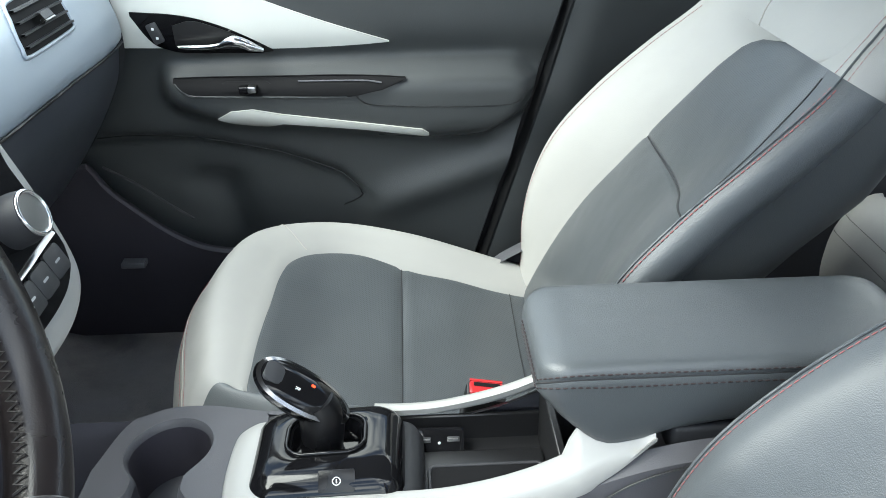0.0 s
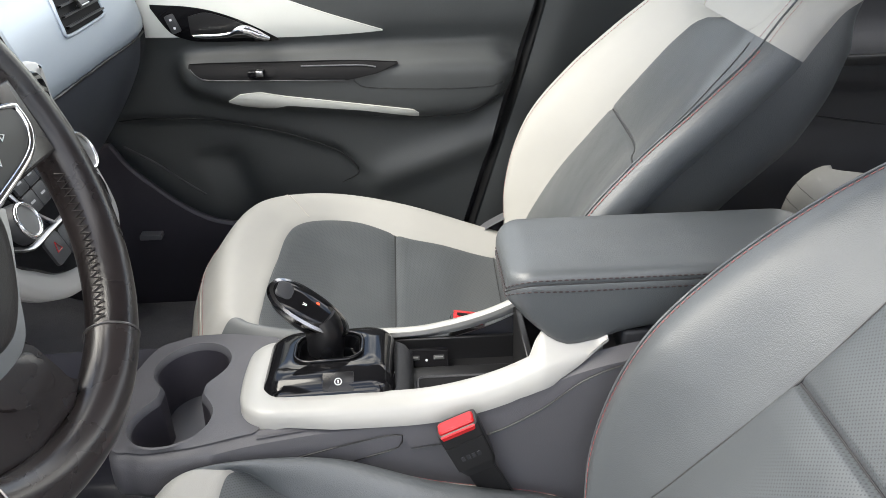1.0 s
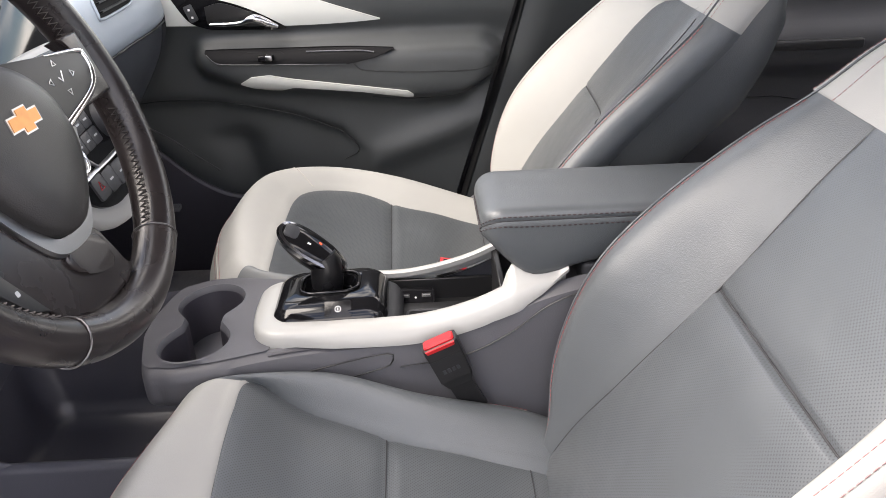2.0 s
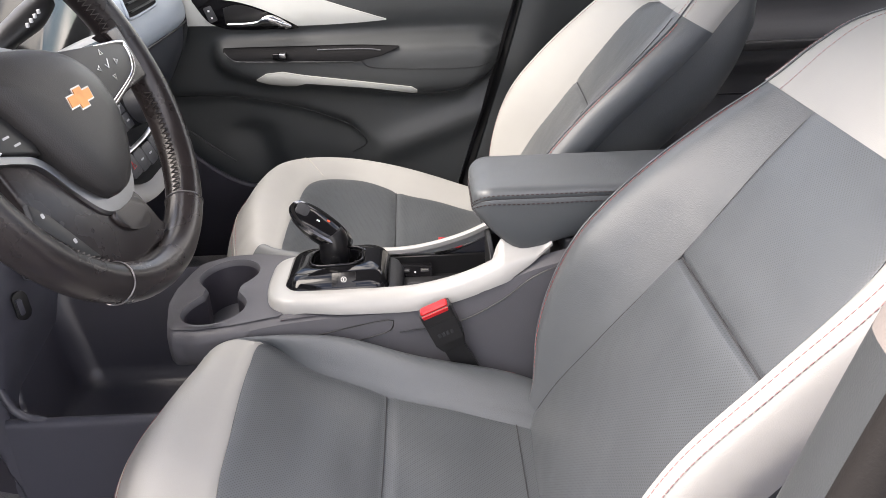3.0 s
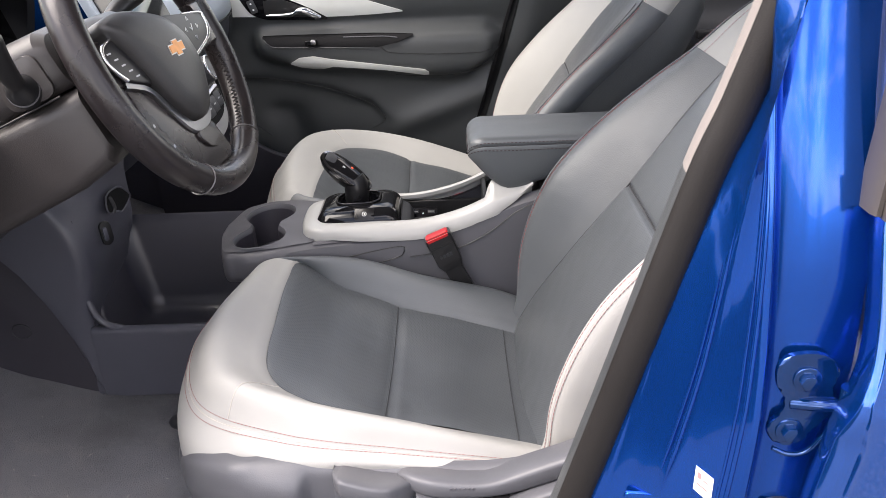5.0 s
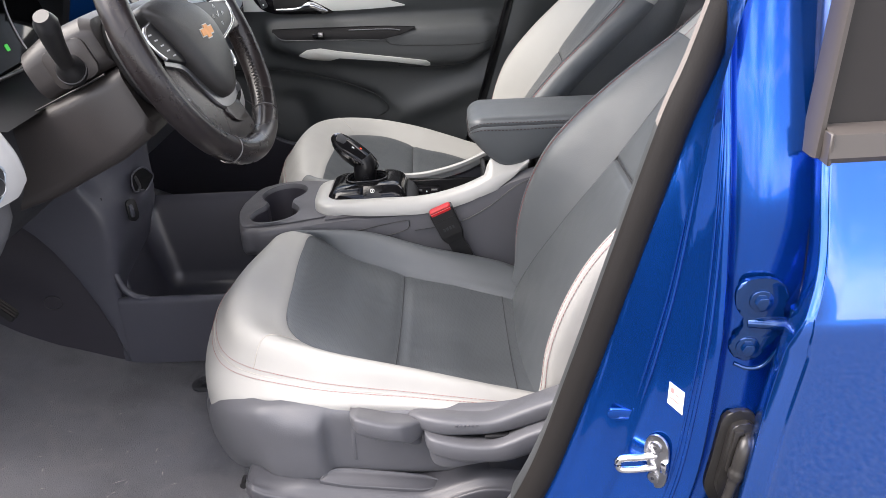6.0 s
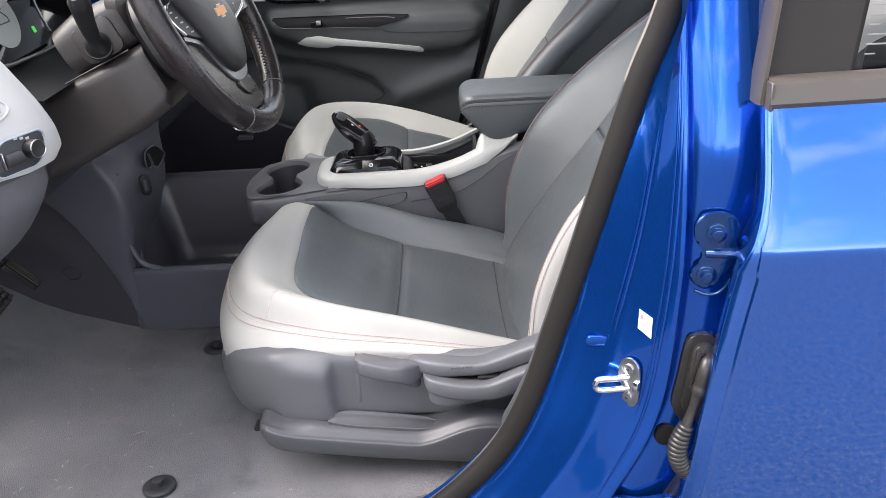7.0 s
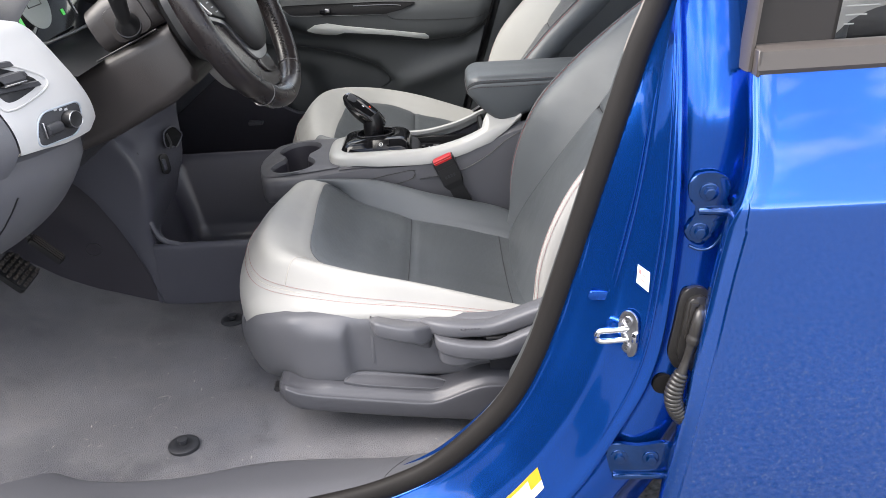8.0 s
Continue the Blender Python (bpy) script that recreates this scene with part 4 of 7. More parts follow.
for dx in (-.015, .015):
    m = Matrix.Translation((.042, .047, .7285)) @ Euler((radians(28), 0, 0)).to_matrix().to_4x4() @ Matrix.Translation((dx, .001, .005))
    part("usb_socket", bm_mesh("usb_socket", prism_bm(rounded(.013, .0058, .0008), .0012, m, .0003), plastic_dark), usb)
    part("contact", bm_mesh("contact", prism_bm(rounded(.010, .0016, .0004), .0008, m @ Matrix.Translation((0, 0, .0012)), 0), satin), usb)
m = Matrix.Translation((.042, .047, .729)) @ Euler((radians(28), 0, 0)).to_matrix().to_4x4() @ Matrix.Translation((0, -.003, .005))
part("indicator", bm_mesh("indicator", prism_bm(rounded(.003, .003, .0013), .001, m, .0003), print_grey), usb)


# ---------------- gear shifter ----------------
def ring_stack(levels, n=48):
    """Rounded rectangles (cx, cy, w, h, r, z, slope) one above the other."""
    out = []
    for cx, cy, w, h, r, z, tilt in levels:
        out.append([(cx + a, cy + b, z + tilt * a) for a, b in rounded(w, h, r, n // 4 - 1)])
    return np.array(out)


shifter = thing("gear_shifter", (-.07, -.012, .74), "gloss black gear selector with chrome edge on a raised base", "gear selector")
dome_rings = [(-.068, .0, .1520, .1220, .020, .742, 0), (-.068, .0, .1530, .1230, .020, .752, 0), (-.068, .0, .1528, .1228, .020, .760, 0)]
for a in np.radians(np.linspace(6, 84, 14)):
    dome_rings.append((-.068, .006 - .006 * math.cos(a), .092 + .0605 * math.cos(a) ** .8, .066 + .0565 * math.cos(a) ** .8, .020, .760 + .0365 * math.sin(a), .05 * math.sin(a)))
dome_rings += [(-.069, .006, .088, .063, .019, .7975, .05), (-.069, .006, .072, .050, .014, .7965, .05), (-.069, .006, .060, .042, .014, .782, .05)]
base = part("base", grid_mesh("base", ring_stack(dome_rings), piano_black, closed_u=True, caps=True, angle=55), shifter, "gloss black base")
part("rear_shroud", grid_mesh("rear_shroud", ring_stack([(.009, .0, .034, .114, .016, .735, 0), (.009, .0, .033, .112, .016, .758, -.05), (.006, .001, .027, .106, .013, .770, -.2), (.003, .001, .014, .096, .006, .775, -.3)]), plastic_dark, closed_u=True, caps=True), shifter)
part("gate_ring", tube("gate_ring", [(-.069 + a, .006 + b, .7985 + .05 * a) for a, b in rounded(.076, .054, .018, 8)], .0022, piano_black, 8, closed=True), shifter)
part("gate_well", grid_mesh("gate_well", ring_stack([(-.069, .006, .070, .050, .014, .797, .05), (-.069, .006, .062, .044, .014, .774, .05)]), plastic_black, closed_u=True, flip=True), shifter)
KEY = Matrix.Translation((-.056, -.0468, .7874)) @ Euler((radians(50), 0, 0)).to_matrix().to_4x4()
key = part("brake_switch", bm_mesh("brake_switch", prism_bm(rounded(.034, .021, .002), .004, KEY, .0008), shifter_black), shifter, "parking brake switch")
part("brake_mark", tube("brake_mark", [KEY @ Vector((.0036 * math.cos(a), .0036 * math.sin(a), .0043)) for a in np.linspace(0, 2 * math.pi, 20, endpoint=False)], .0005, label_white, 5, closed=True), key)
part("brake_mark", bm_mesh("brake_mark", prism_bm(rounded(.0012, .0038, .0004), .0005, KEY @ Matrix.Translation((0, 0, .0041)), 0), label_white), key)
neck = spline([(-.075, .006, .760), (-.074, .006, .785), (-.072, .007, .806), (-.072, .008, .822), (-.077, .009, .835)], 18)
part("neck", tube("neck", neck, np.interp(np.linspace(0, 1, 18), [0, .4, .75, 1], [.0215, .0205, .0222, .0195]), shifter_black, 22, .95), shifter)
# the head: an oval pod, its face tipped up and towards the driver
HEAD = Matrix.Translation((-.088, .009, .847)) @ Euler((radians(22), radians(39), 0)).to_matrix().to_4x4() @ Matrix.Diagonal((1.18, 1.08, 1.05, 1))


def pod(levels, n=44):
    out = []
    for w, h, z, shift in levels:
        out.append([tuple(HEAD @ Vector((shift + w * math.copysign(abs(math.cos(a)) ** .9, math.cos(a)), h * (1 + .12 * math.cos(a) * -1) * math.copysign(abs(math.sin(a)) ** .9, math.sin(a)), z))) for a in np.linspace(0, 2 * math.pi, n, endpoint=False)])
    return np.array(out)


head = part("head", grid_mesh("head", pod([(.018, .009, -.023, .014), (.032, .0155, -.017, .007), (.0405, .0200, -.008, .001), (.0430, .0212, .0, 0)]), shifter_black, closed_u=True, caps=True), shifter)
part("chrome_edge", grid_mesh("chrome_edge", pod([(.0428, .0210, -.0035, 0), (.0446, .0224, -.001, 0), (.0440, .0220, .0038, 0), (.0405, .0188, .0052, 0)]), smoked_chrome, closed_u=True), head, "dark chrome edge")
part("face", grid_mesh("face", pod([(.0405, .0188, .0050, 0), (.034, .015, .0078, 0), (.02, .009, .0092, 0), (.004, .002, .0095, 0)]), piano_black, closed_u=True, caps=True), head)
part("lock_button", bm_mesh("lock_button", prism_bm(rounded(.016, .020, .005), .006, HEAD @ Matrix.Translation((-.030, 0, .003)), .0015), plastic_dark), head)


def text_mesh(name, body, size, m, mat, depth=.0002):
    cu = bpy.data.curves.new(name, "FONT")
    cu.body, cu.size, cu.align_x, cu.align_y, cu.extrude = body, size, "CENTER", "CENTER", depth
    tmp = bpy.data.objects.new(name, cu)
    scene.collection.objects.link(tmp)
    me = bpy.data.meshes.new_from_object(tmp.evaluated_get(bpy.context.evaluated_depsgraph_get()))
    bpy.data.objects.remove(tmp)
    bpy.data.curves.remove(cu)
    me.transform(m)
    return finish(me, mat, 30)


red_lamp = bpy.data.materials.new("red_indicator")
red_lamp.use_nodes = True
red_lamp.node_tree.nodes["Principled BSDF"].inputs["Base Color"].default_value = (.6, .03, .01, 1)
red_lamp.node_tree.nodes["Principled BSDF"].inputs["Emission Color"].default_value = (1, .08, .02, 1)
red_lamp.node_tree.nodes["Principled BSDF"].inputs["Emission Strength"].default_value = .5
part("letter", text_mesh("letter", "R", .0062, HEAD @ Matrix.Translation((-.008, -.004, .0096)) @ Euler((0, 0, radians(-90))).to_matrix().to_4x4(), label_white), head)
part("gear_indicator", bm_mesh("gear_indicator", prism_bm(rounded(.0034, .0024, .0006), .0006, HEAD @ Matrix.Translation((.004, .006, .0092)), 0), red_lamp), head)

for ob in list(shifter.children_recursive):
    ob.data.transform(Matrix.Translation((0, 0, -.017)))

# ---------------- armrest ----------------
arm = thing("armrest", (.29, .0, .80), "grey leather centre armrest with double stitching", "armrest")


def arm_section(x):
    """One cross-section of the pad, from the middle of its underside up the driver's side to the middle of its top."""
    u = float(np.clip((x - .1255) / .026, 0, 1))
    r = math.sqrt(max(0.0, 1 - (1 - u) ** 2))
    b = math.sqrt(max(0.0, 1 - (1 - float(np.clip((.478 - x) / .035, 0, 1))) ** 2))
    hi = .890 + .0175 * math.sqrt(max(0.0, 1 - (1 - float(np.clip((x - .1255) / .030, 0, 1))) ** 2)) - .012 * (1 - b)
    w = .071 - .024 * (1 - r) - .012 * (1 - b)
    zs = hi - .0145 - .002 * (1 - r)
    low = min(float(curve1([.1255, .135, .15, .17, .189, .21, .25, .30, .40, .48], [.866, .858, .842, .823, .8115, .814, .826, .834, .836, .838], x)), zs - .008)
    h = zs - low
    lower = spline([(0, low + .001), (-w * .60, low), (-w * .83, low + .002), (-w * .93, low + min(.010, h * .25)), (-w * .985, low + h * .5), (-w * .998, zs - .006), (-w * .998, zs - .0016)], 22)
    upper = spline([(-w * .998, zs + .0016), (-w * 1.0, zs + .004), (-w * .975, hi - .0065), (-w * .90, hi - .0020), (-w * .70, hi - .0003), (-w * .35, hi), (0, hi + .0004)], 22)
    half = np.vstack([lower, [(-w * .980, zs)], upper])
    return np.column_stack([np.full(len(half), x), half])


arm_x = np.r_[.1255 + .026 * (1 - np.cos(np.linspace(.12, math.pi / 2, 14))), np.linspace(.158, .44, 28), np.linspace(.446, .476, 8)]
halves = np.array([arm_section(x) for x in arm_x])
rows = np.concatenate([halves, (halves * (1, -1, 1))[:, -2:0:-1]], 1)
part("pad", grid_mesh("pad", rows, leather_grey, closed_u=True, caps=True, angle=50), arm)


def round_front(k, lift=0.0):
    """A line of constant height across the front and back along the driver's side."""
    tip = halves[0, k] + (-.0006, 0, 0)
    return np.vstack([[tip * (1, -f, 1) for f in (.9, .3, -.3, -.9)], halves[:40, k]]) + (0, -lift, 0)


part("seam", tube("seam", spline(round_front(22), 200), .0011, thread_dark, 6), arm)
for k, lift in ((20, .0004), (24, .0004)):
    part("stitching", stitches("stitching", spline(round_front(k, lift), 200), thread_arm, .0042, .0022, .00085), arm, "dark maroon thread", "stuff")
part("hinge_block", rbox("hinge_block", (.25, -.058, .79), (.47, .058, .826), plastic_dark, .006), arm)


# ---------------- seat belt buckles ----------------
def buckle(m, group, slot_y):
    o = m.translation
    e = thing("seat_belt_buckle", o, "black seat belt buckle with red release button", "seat belt buckle", group)
    body = ring_stack([(0, 0, .034, .018, .004, -.066, 0), (0, 0, .042, .023, .005, -.055, 0), (0, 0, .045, .026, .005, -.006, 0), (0, 0, .044, .025, .005, -.001, 0), (0, 0, .041, .022, .004, .0, 0)])

    def put(g):
        return np.array([[tuple(m @ Vector(p)) for p in r] for r in g])
    part("casing", grid_mesh("casing", put(body), plastic_black, closed_u=True, caps=True), e)
    part("release_button", grid_mesh("release_button", put(ring_stack([(0, -.002, .039, .0165, .003, -.004, 0), (0, -.002, .039, .0165, .003, .002, 0), (0, -.002, .036, .0140, .003, .0035, 0)])), red_plastic, closed_u=True, caps=True), e, "bright red button")
    if slot_y:
        # the slot is a raised bar, its inner shade in the colour
        part("tongue_slot", grid_mesh("tongue_slot", put(ring_stack([(0, slot_y, .030, .005, .0012, .001, 0), (0, slot_y, .030, .005, .0012, .0040, 0)])), recess_shade, closed_u=True, caps=True), e)
    part("button_side", grid_mesh("button_side", put(ring_stack([(0, -.0140, .036, .003, .0012, -.004, 0), (0, -.0140, .038, .003, .0012, .0, 0)])), red_plastic, closed_u=True, caps=True), e)
    part("rib", grid_mesh("rib", put(ring_stack([(0, -.0128, .040, .0015, .0005, -.052, 0), (0, -.0128, .042, .0015, .0005, -.018, 0)])), plastic_black, closed_u=True, caps=True), e)
    for k in range(4):
        part("raised_mark", grid_mesh("raised_mark", put(ring_stack([(-.009 + .006 * k, -.0138, .0038, .0008, .0003, -.040, 0), (-.009 + .006 * k, -.0138, .0038, .0008, .0003, -.034, 0)], 16)), plastic_dark, closed_u=True, caps=True), e)
    strap = spline([(0, 0, -.06), (.001, .001, -.08), (.003, .002, -.11), (.005, .003, -.15)], 10)
    part("strap", grid_mesh("strap", np.array([[tuple(m @ Vector((x + a, y + b, z))) for a, b in ((-.015, -.004), (.015, -.004), (.015, .004), (-.015, .004))] for x, y, z in strap]), plastic_black, closed_u=True, caps=True), e)
    return e


buckle(Matrix.Translation((.068, -.110, .757)) @ Euler((radians(1), radians(-22), radians(4))).to_matrix().to_4x4(), "front seat buckles", 0)
buckle(Matrix.Translation((.098, .112, .743)) @ Euler((radians(-16), radians(-10), radians(180))).to_matrix().to_4x4(), "front seat buckles", -.0055)


# ---------------- passenger door ----------------
door = thing("passenger_door", (-.1, .70, .50), "closed dark grey front passenger door with cream inserts", "car door")


def soft_box(x, lo, hi, soft):
    return 1 / (1 + np.exp(-(x - lo) / soft)) / (1 + np.exp((x - hi) / soft))


def door_y(x, z):
    x, z = np.asarray(x, float), np.asarray(z, float)
    y = 0.693 - 0.022 * soft_box(z, .985, 1.4, .012)
    low_line = np.interp(x, [-.37, -.28, .05, .18, .25], [.905, .872, .838, .842, .88])
    rest = soft_box(x, -.362, np.interp(z, [.84, .88, .916, .935, .95], [.150, .206, .220, .217, .20]), .007) * soft_box(z, low_line, .953, .008)
    y = y - 0.052 * rest
    line = np.interp(x, [-.60, -.45, -.35, -.20, -.10, -.062, .3], [.835, .841, .838, .806, .768, .73, .6])
    pocket = soft_box(z, .40, line, .006) * soft_box(x, -.7, -.06, .012)
    flare = np.exp(-((z - (.70 + .35 * np.clip(x + .06, 0, .3))) / .035) ** 2) * soft_box(x, -.05, .4, .03)
    bottle = np.exp(-((x + .30 + .25 * (z - .70)) / .040) ** 2) * soft_box(z, .60, .765, .008)
    return y + 0.024 * pocket + 0.022 * bottle - 0.016 * flare


def rear_edge(z):
    return curve1([.45, .63, .75, .93, 1.054, 1.15], [.092, .146, .183, .238, .272, .30], z)


zs = np.linspace(.46, 1.16, 190)
g = np.array([[(x, float(y), z) for x, y in zip(np.linspace(-.66, float(rear_edge(z)) - .008, 170), door_y(np.linspace(-.66, float(rear_edge(z)) - .008, 170), np.full(170, z)))] for z in zs])
part("door_card", grid_mesh("door_card", g, plastic_door), door)


def door_line(pts, n=60, lift=.0008, smooth=True):
    p = spline(pts, n) if smooth else np.array(pts)
    return np.stack([p[:, 0], door_y(p[:, 0], p[:, 1]) - lift, p[:, 1]], 1)


def door_patch(name, xs, lows, highs, mat, lift, parent, label="", thick=.006, n=60, straight=False):
    """A panel on the door between a lower and an upper edge."""
    X = np.linspace(xs[0], xs[-1], n)
    lo, hi = (np.interp(X, xs, lows), np.interp(X, xs, highs)) if straight else (curve1(xs, lows, X), curve1(xs, highs, X))
    rows = []
    for k in range(n):
        zz = np.linspace(lo[k], max(hi[k], lo[k] + .0005), 8)
        yy = door_y(np.full(8, X[k]), zz) - lift
        rows.append([(X[k], yy[0] + thick, zz[0])] + [(X[k], yy[i], zz[i]) for i in range(8)] + [(X[k], yy[-1] + thick, zz[-1])])
    return part(name, grid_mesh(name, np.array(rows), mat), parent, label)


door_patch("upper_insert", [-.64, -.43, -.34, -.26, -.19, -.10, -.05, -.006], [1.0, .996, .993, .990, .988, .989, .991, .994], [1.16, 1.155, 1.130, 1.092, 1.062, 1.028, 1.011, .996], cream_trim, .004, door, "cream upper insert")
door_patch("lower_insert", [-.282, -.26, -.225, -.205, -.18, -.05, .042, .052], [.883, .872, .866, .866, .874, .860, .843, .8445], [.886, .899, .902, .898, .893, .874, .860, .852], cream_trim, .004, door, "cream strip below the armrest", .008, 120, True)
# handle recess with its handle and lock switch
recess = door_patch("handle_recess", [-.396, -.37, -.345, -.30, -.25, -.205, -.188], [1.046, 1.004, .990, .984, .983, .982, .984], [1.052, 1.050, 1.048, 1.040, 1.022, .998, .987], piano_black, .0062, door, "black handle recess")
door_patch("recess_floor", [-.335, -.31, -.27, -.235, -.215], [.998, .993, .991, .990, .992], [1.030, 1.036, 1.026, 1.010, .998], plastic_black, .0075, recess)
hp = spline([(-.328, .656, .999), (-.29, .652, .999), (-.265, .648, 1.002), (-.250, .645, 1.008), (-.235, .646, 1.008), (-.215, .650, .998), (-.200, .655, .991)], 30)
part("door_handle", tube("door_handle", hp, np.interp(np.linspace(0, 1, 30), [0, .1, .5, .65, .85, 1], [.0022, .0035, .0042, .0085, .0075, .003]), chrome, 12), recess, "bright chrome handle")
sw = part("lock_switch", bm_mesh("lock_switch", prism_bm(rounded(.017, .032, .003), .003, Matrix.Translation((-.362, .666, 1.019)) @ Matrix(((1, 0, 0, 0), (0, 0, -1, 0), (0, 1, 0, 0), (0, 0, 0, 1))) @ Euler((0, 0, radians(20))).to_matrix().to_4x4(), .001), plastic_dark), recess)
for dz in (-.007, .007):
    part("lock_mark", bm_mesh("lock_mark", prism_bm(rounded(.004, .004, .001), .0005, Matrix.Translation((-.362 - dz * .35, .6628, 1.019 + dz)) @ Matrix(((1, 0, 0, 0), (0, 0, -1, 0), (0, 1, 0, 0), (0, 0, 0, 1))), 0), label_white), sw)
# switch trough in the armrest: dark sheets colour in the shade of its hollows
trough = door_patch("switch_trough", [-.345, -.325, -.30, -.18, -.07, -.02, .018], [.945, .930, .926, .922, .919, .928, .942], [.950, .950, .950, .949, .948, .947, .944], recess_shade, .0055, door, "switch trough in the armrest, its shade in the colour", .012, 120, True)
part("window_switch", rbox("window_switch", (-.240, .626, .930), (-.212, .642, .942), piano_black, .002), trough)
part("switch_cap", rbox("switch_cap", (-.226, .623, .933), (-.213, .640, .943), satin, .002), trough)
door_patch("pull_pocket", [-.166, -.158, -.14, -.09, -.06, -.02, .013], [.930, .9255, .9235, .9210, .9205, .929, .9420], [.9465, .947, .9475, .9475, .947, .946, .9435], recess_shade, .0070, trough, "pull pocket as a sheet, its shade in the colour", .006, 60, True)
# lighter grey tube paints the highlight along the pull pocket
part("pocket_highlight", tube("pocket_highlight", door_line([(-.150, .9440), (-.09, .9435), (-.045, .9425), (-.020, .9395)], lift=.0085), .0014, plastic_grey, 6), trough)
door_patch("switch_well", [-.268, -.262, -.20, -.192], [.937, .932, .929, .934], [.943, .9455, .945, .941], recess_shade, .0068, trough, "", .006, 30, True)
part("trough_edge", tube("trough_edge", door_line([(-.343, .9505), (-.30, .951), (-.18, .950), (-.07, .949), (.017, .945)], lift=.0055), .0011, recess_shade, 6), trough)
part("trough_lip", tube("trough_lip", door_line([(-.342, .943), (-.325, .930), (-.30, .9255), (-.18, .9215), (-.075, .9185)], lift=.0050), .0016, plastic_door, 6), trough)
part("pad_seam", tube("pad_seam", door_line([(-.062, .926), (-.055, .912), (-.03, .903), (.08, .897), (.17, .897), (.205, .903)]), .0009, plastic_black, 6), door)
part("pad_seam", tube("pad_seam", door_line([(-.03, .843), (.05, .838), (.13, .842), (.19, .862), (.225, .900)], lift=.001), .0009, plastic_black, 6), door)
part("pocket_line", tube("pocket_line", door_line([(-.50, .838), (-.447, .842), (-.36, .838), (-.27, .823), (-.18, .798), (-.11, .768), (-.075, .742), (-.066, .724), (-.075, .712), (-.10, .698)]), .0011, plastic_black, 6), door)
# map pocket wall low on the door
pk = []
for x in np.linspace(-.66, -.24, 50):
    top_z = float(curve1([-.66, -.52, -.506, -.49, -.44, -.385, -.34, -.30, -.24], [.80, .812, .816, .788, .733, .686, .661, .652, .650], x))
    pk.append([(x, .655, .48), (x, .645, top_z - .03), (x, .643, top_z - .006), (x, .647, top_z), (x, .656, top_z - .001), (x, .664, top_z - .008), (x, .670, top_z - .06)])
part("map_pocket", grid_mesh("map_pocket", np.array(pk), plastic_purple), door, "near-black map pocket")
part("pocket_edge", tube("pocket_edge", [(x, .672, z) for x, z in spline([(-.49, .800), (-.44, .768), (-.40, .735), (-.355, .700)], 20)], .0022, plastic_dark, 6), door)
part("slot_plate", rbox("slot_plate", (-.479, .628, .630), (-.439, .650, .640), plastic_grey, .001, 1), door)
# rear edge: dark rubber gap
edge = np.array([[(float(rear_edge(z)) - .008 + d, y, z) for d, y in ((0, .690), (.002, .700), (.010, .702), (.016, .690), (.019, .682))] for z in np.linspace(.46, 1.16, 30)])
part("edge_seal", grid_mesh("edge_seal", edge, plastic_black), door, "black rubber edge seal")

# pillar trim and rear door on the far side
far = thing("far_pillar_trim", (.3, .70, .45), "grey trim of the far centre pillar behind the passenger door", "pillar trim", kind="structure")
g = np.array([[(float(rear_edge(z)) + .010 + d, y, z) for d, y in ((0, .692), (.006, .684), (.03, .680), (.07, .684), (.10, .70), (.30, .71))] for z in np.linspace(.46, 1.45, 40)])
part("pillar_cover", grid_mesh("pillar_cover", g, plastic_door), far)
far_door = thing("far_rear_door", (.85, .72, .45), "dark grey rear passenger door with pull recess", "car door")
g = np.array([[(x, .712 - .045 * float(soft_box(z, .86, .95, .01)) - .02 * float(soft_box(z, .4, .74, .02)), z) for x in np.linspace(.46, 1.4, 40)] for z in np.linspace(.45, 1.12, 70)])
part("door_card", grid_mesh("door_card", g, plastic_dark), far_door)
part("pull_recess", rbox("pull_recess", (.70, .655, .905), (.95, .670, .925), plastic_black, .004), far_door)
part("card_line", tube("card_line", [(.58, .706, .80), (.80, .704, .80), (1.0, .700, .77)], .0015, plastic_black, 6), far_door)

# ---------------- rear bench ----------------
bench = thing("rear_bench", (.80, .0, .46), "cream and grey leather rear bench", "car seat")
rows = []
for y in np.linspace(.605, -.605, 90):
    e_ = .060 * max(0.0, 1 - (.605 - abs(y)) / .085) ** 2
    dip = .012 * math.exp(-((abs(y) - .10) / .02) ** 2)
    rows.append(spline([(.73 + e_, y, .50), (.694 + e_, y, .60), (.690 + e_, y, .655), (.699 + e_, y, .700 - dip), (.720 + e_, y, .7305 - dip), (.752 + e_, y, .747 - dip - e_ * .2), (.83, y, .744 - dip - e_ * .4), (1.05, y, .70)], 40))
part("bench_cushion", grid_mesh("bench_cushion", np.array(rows), leather_cream), bench, "cream leather bench front")
for k in (14, 16):
    path = np.array([r[k] for r in rows]) + (-.0006, 0, .0006)
    part("stitching", stitches("stitching", path, thread_dark), bench, "dark thread", "stuff")
g = np.array([[(1.02 + s * .28, y, .66 + s) for s in np.linspace(0, .66, 12)] for y in np.linspace(-.62, .62, 20)])
part("bench_back", grid_mesh("bench_back", g, leather_grey), bench, "grey leather bench back")

# ---------------- dashboard ----------------
dash = thing("dashboard", (-.6, 0, .80), "silver and dark grey dashboard with vents and centre screen", "dashboard")


def dash_face(y):
    """How far back the dash reaches at its widest line."""
    return float(curve1([-.72, -.66, -.58, -.45, -.2, .0, .2, .45, .60, .68], [-.462, -.425, -.400, -.43, -.44, -.43, -.415, -.408, -.404, -.412], y))


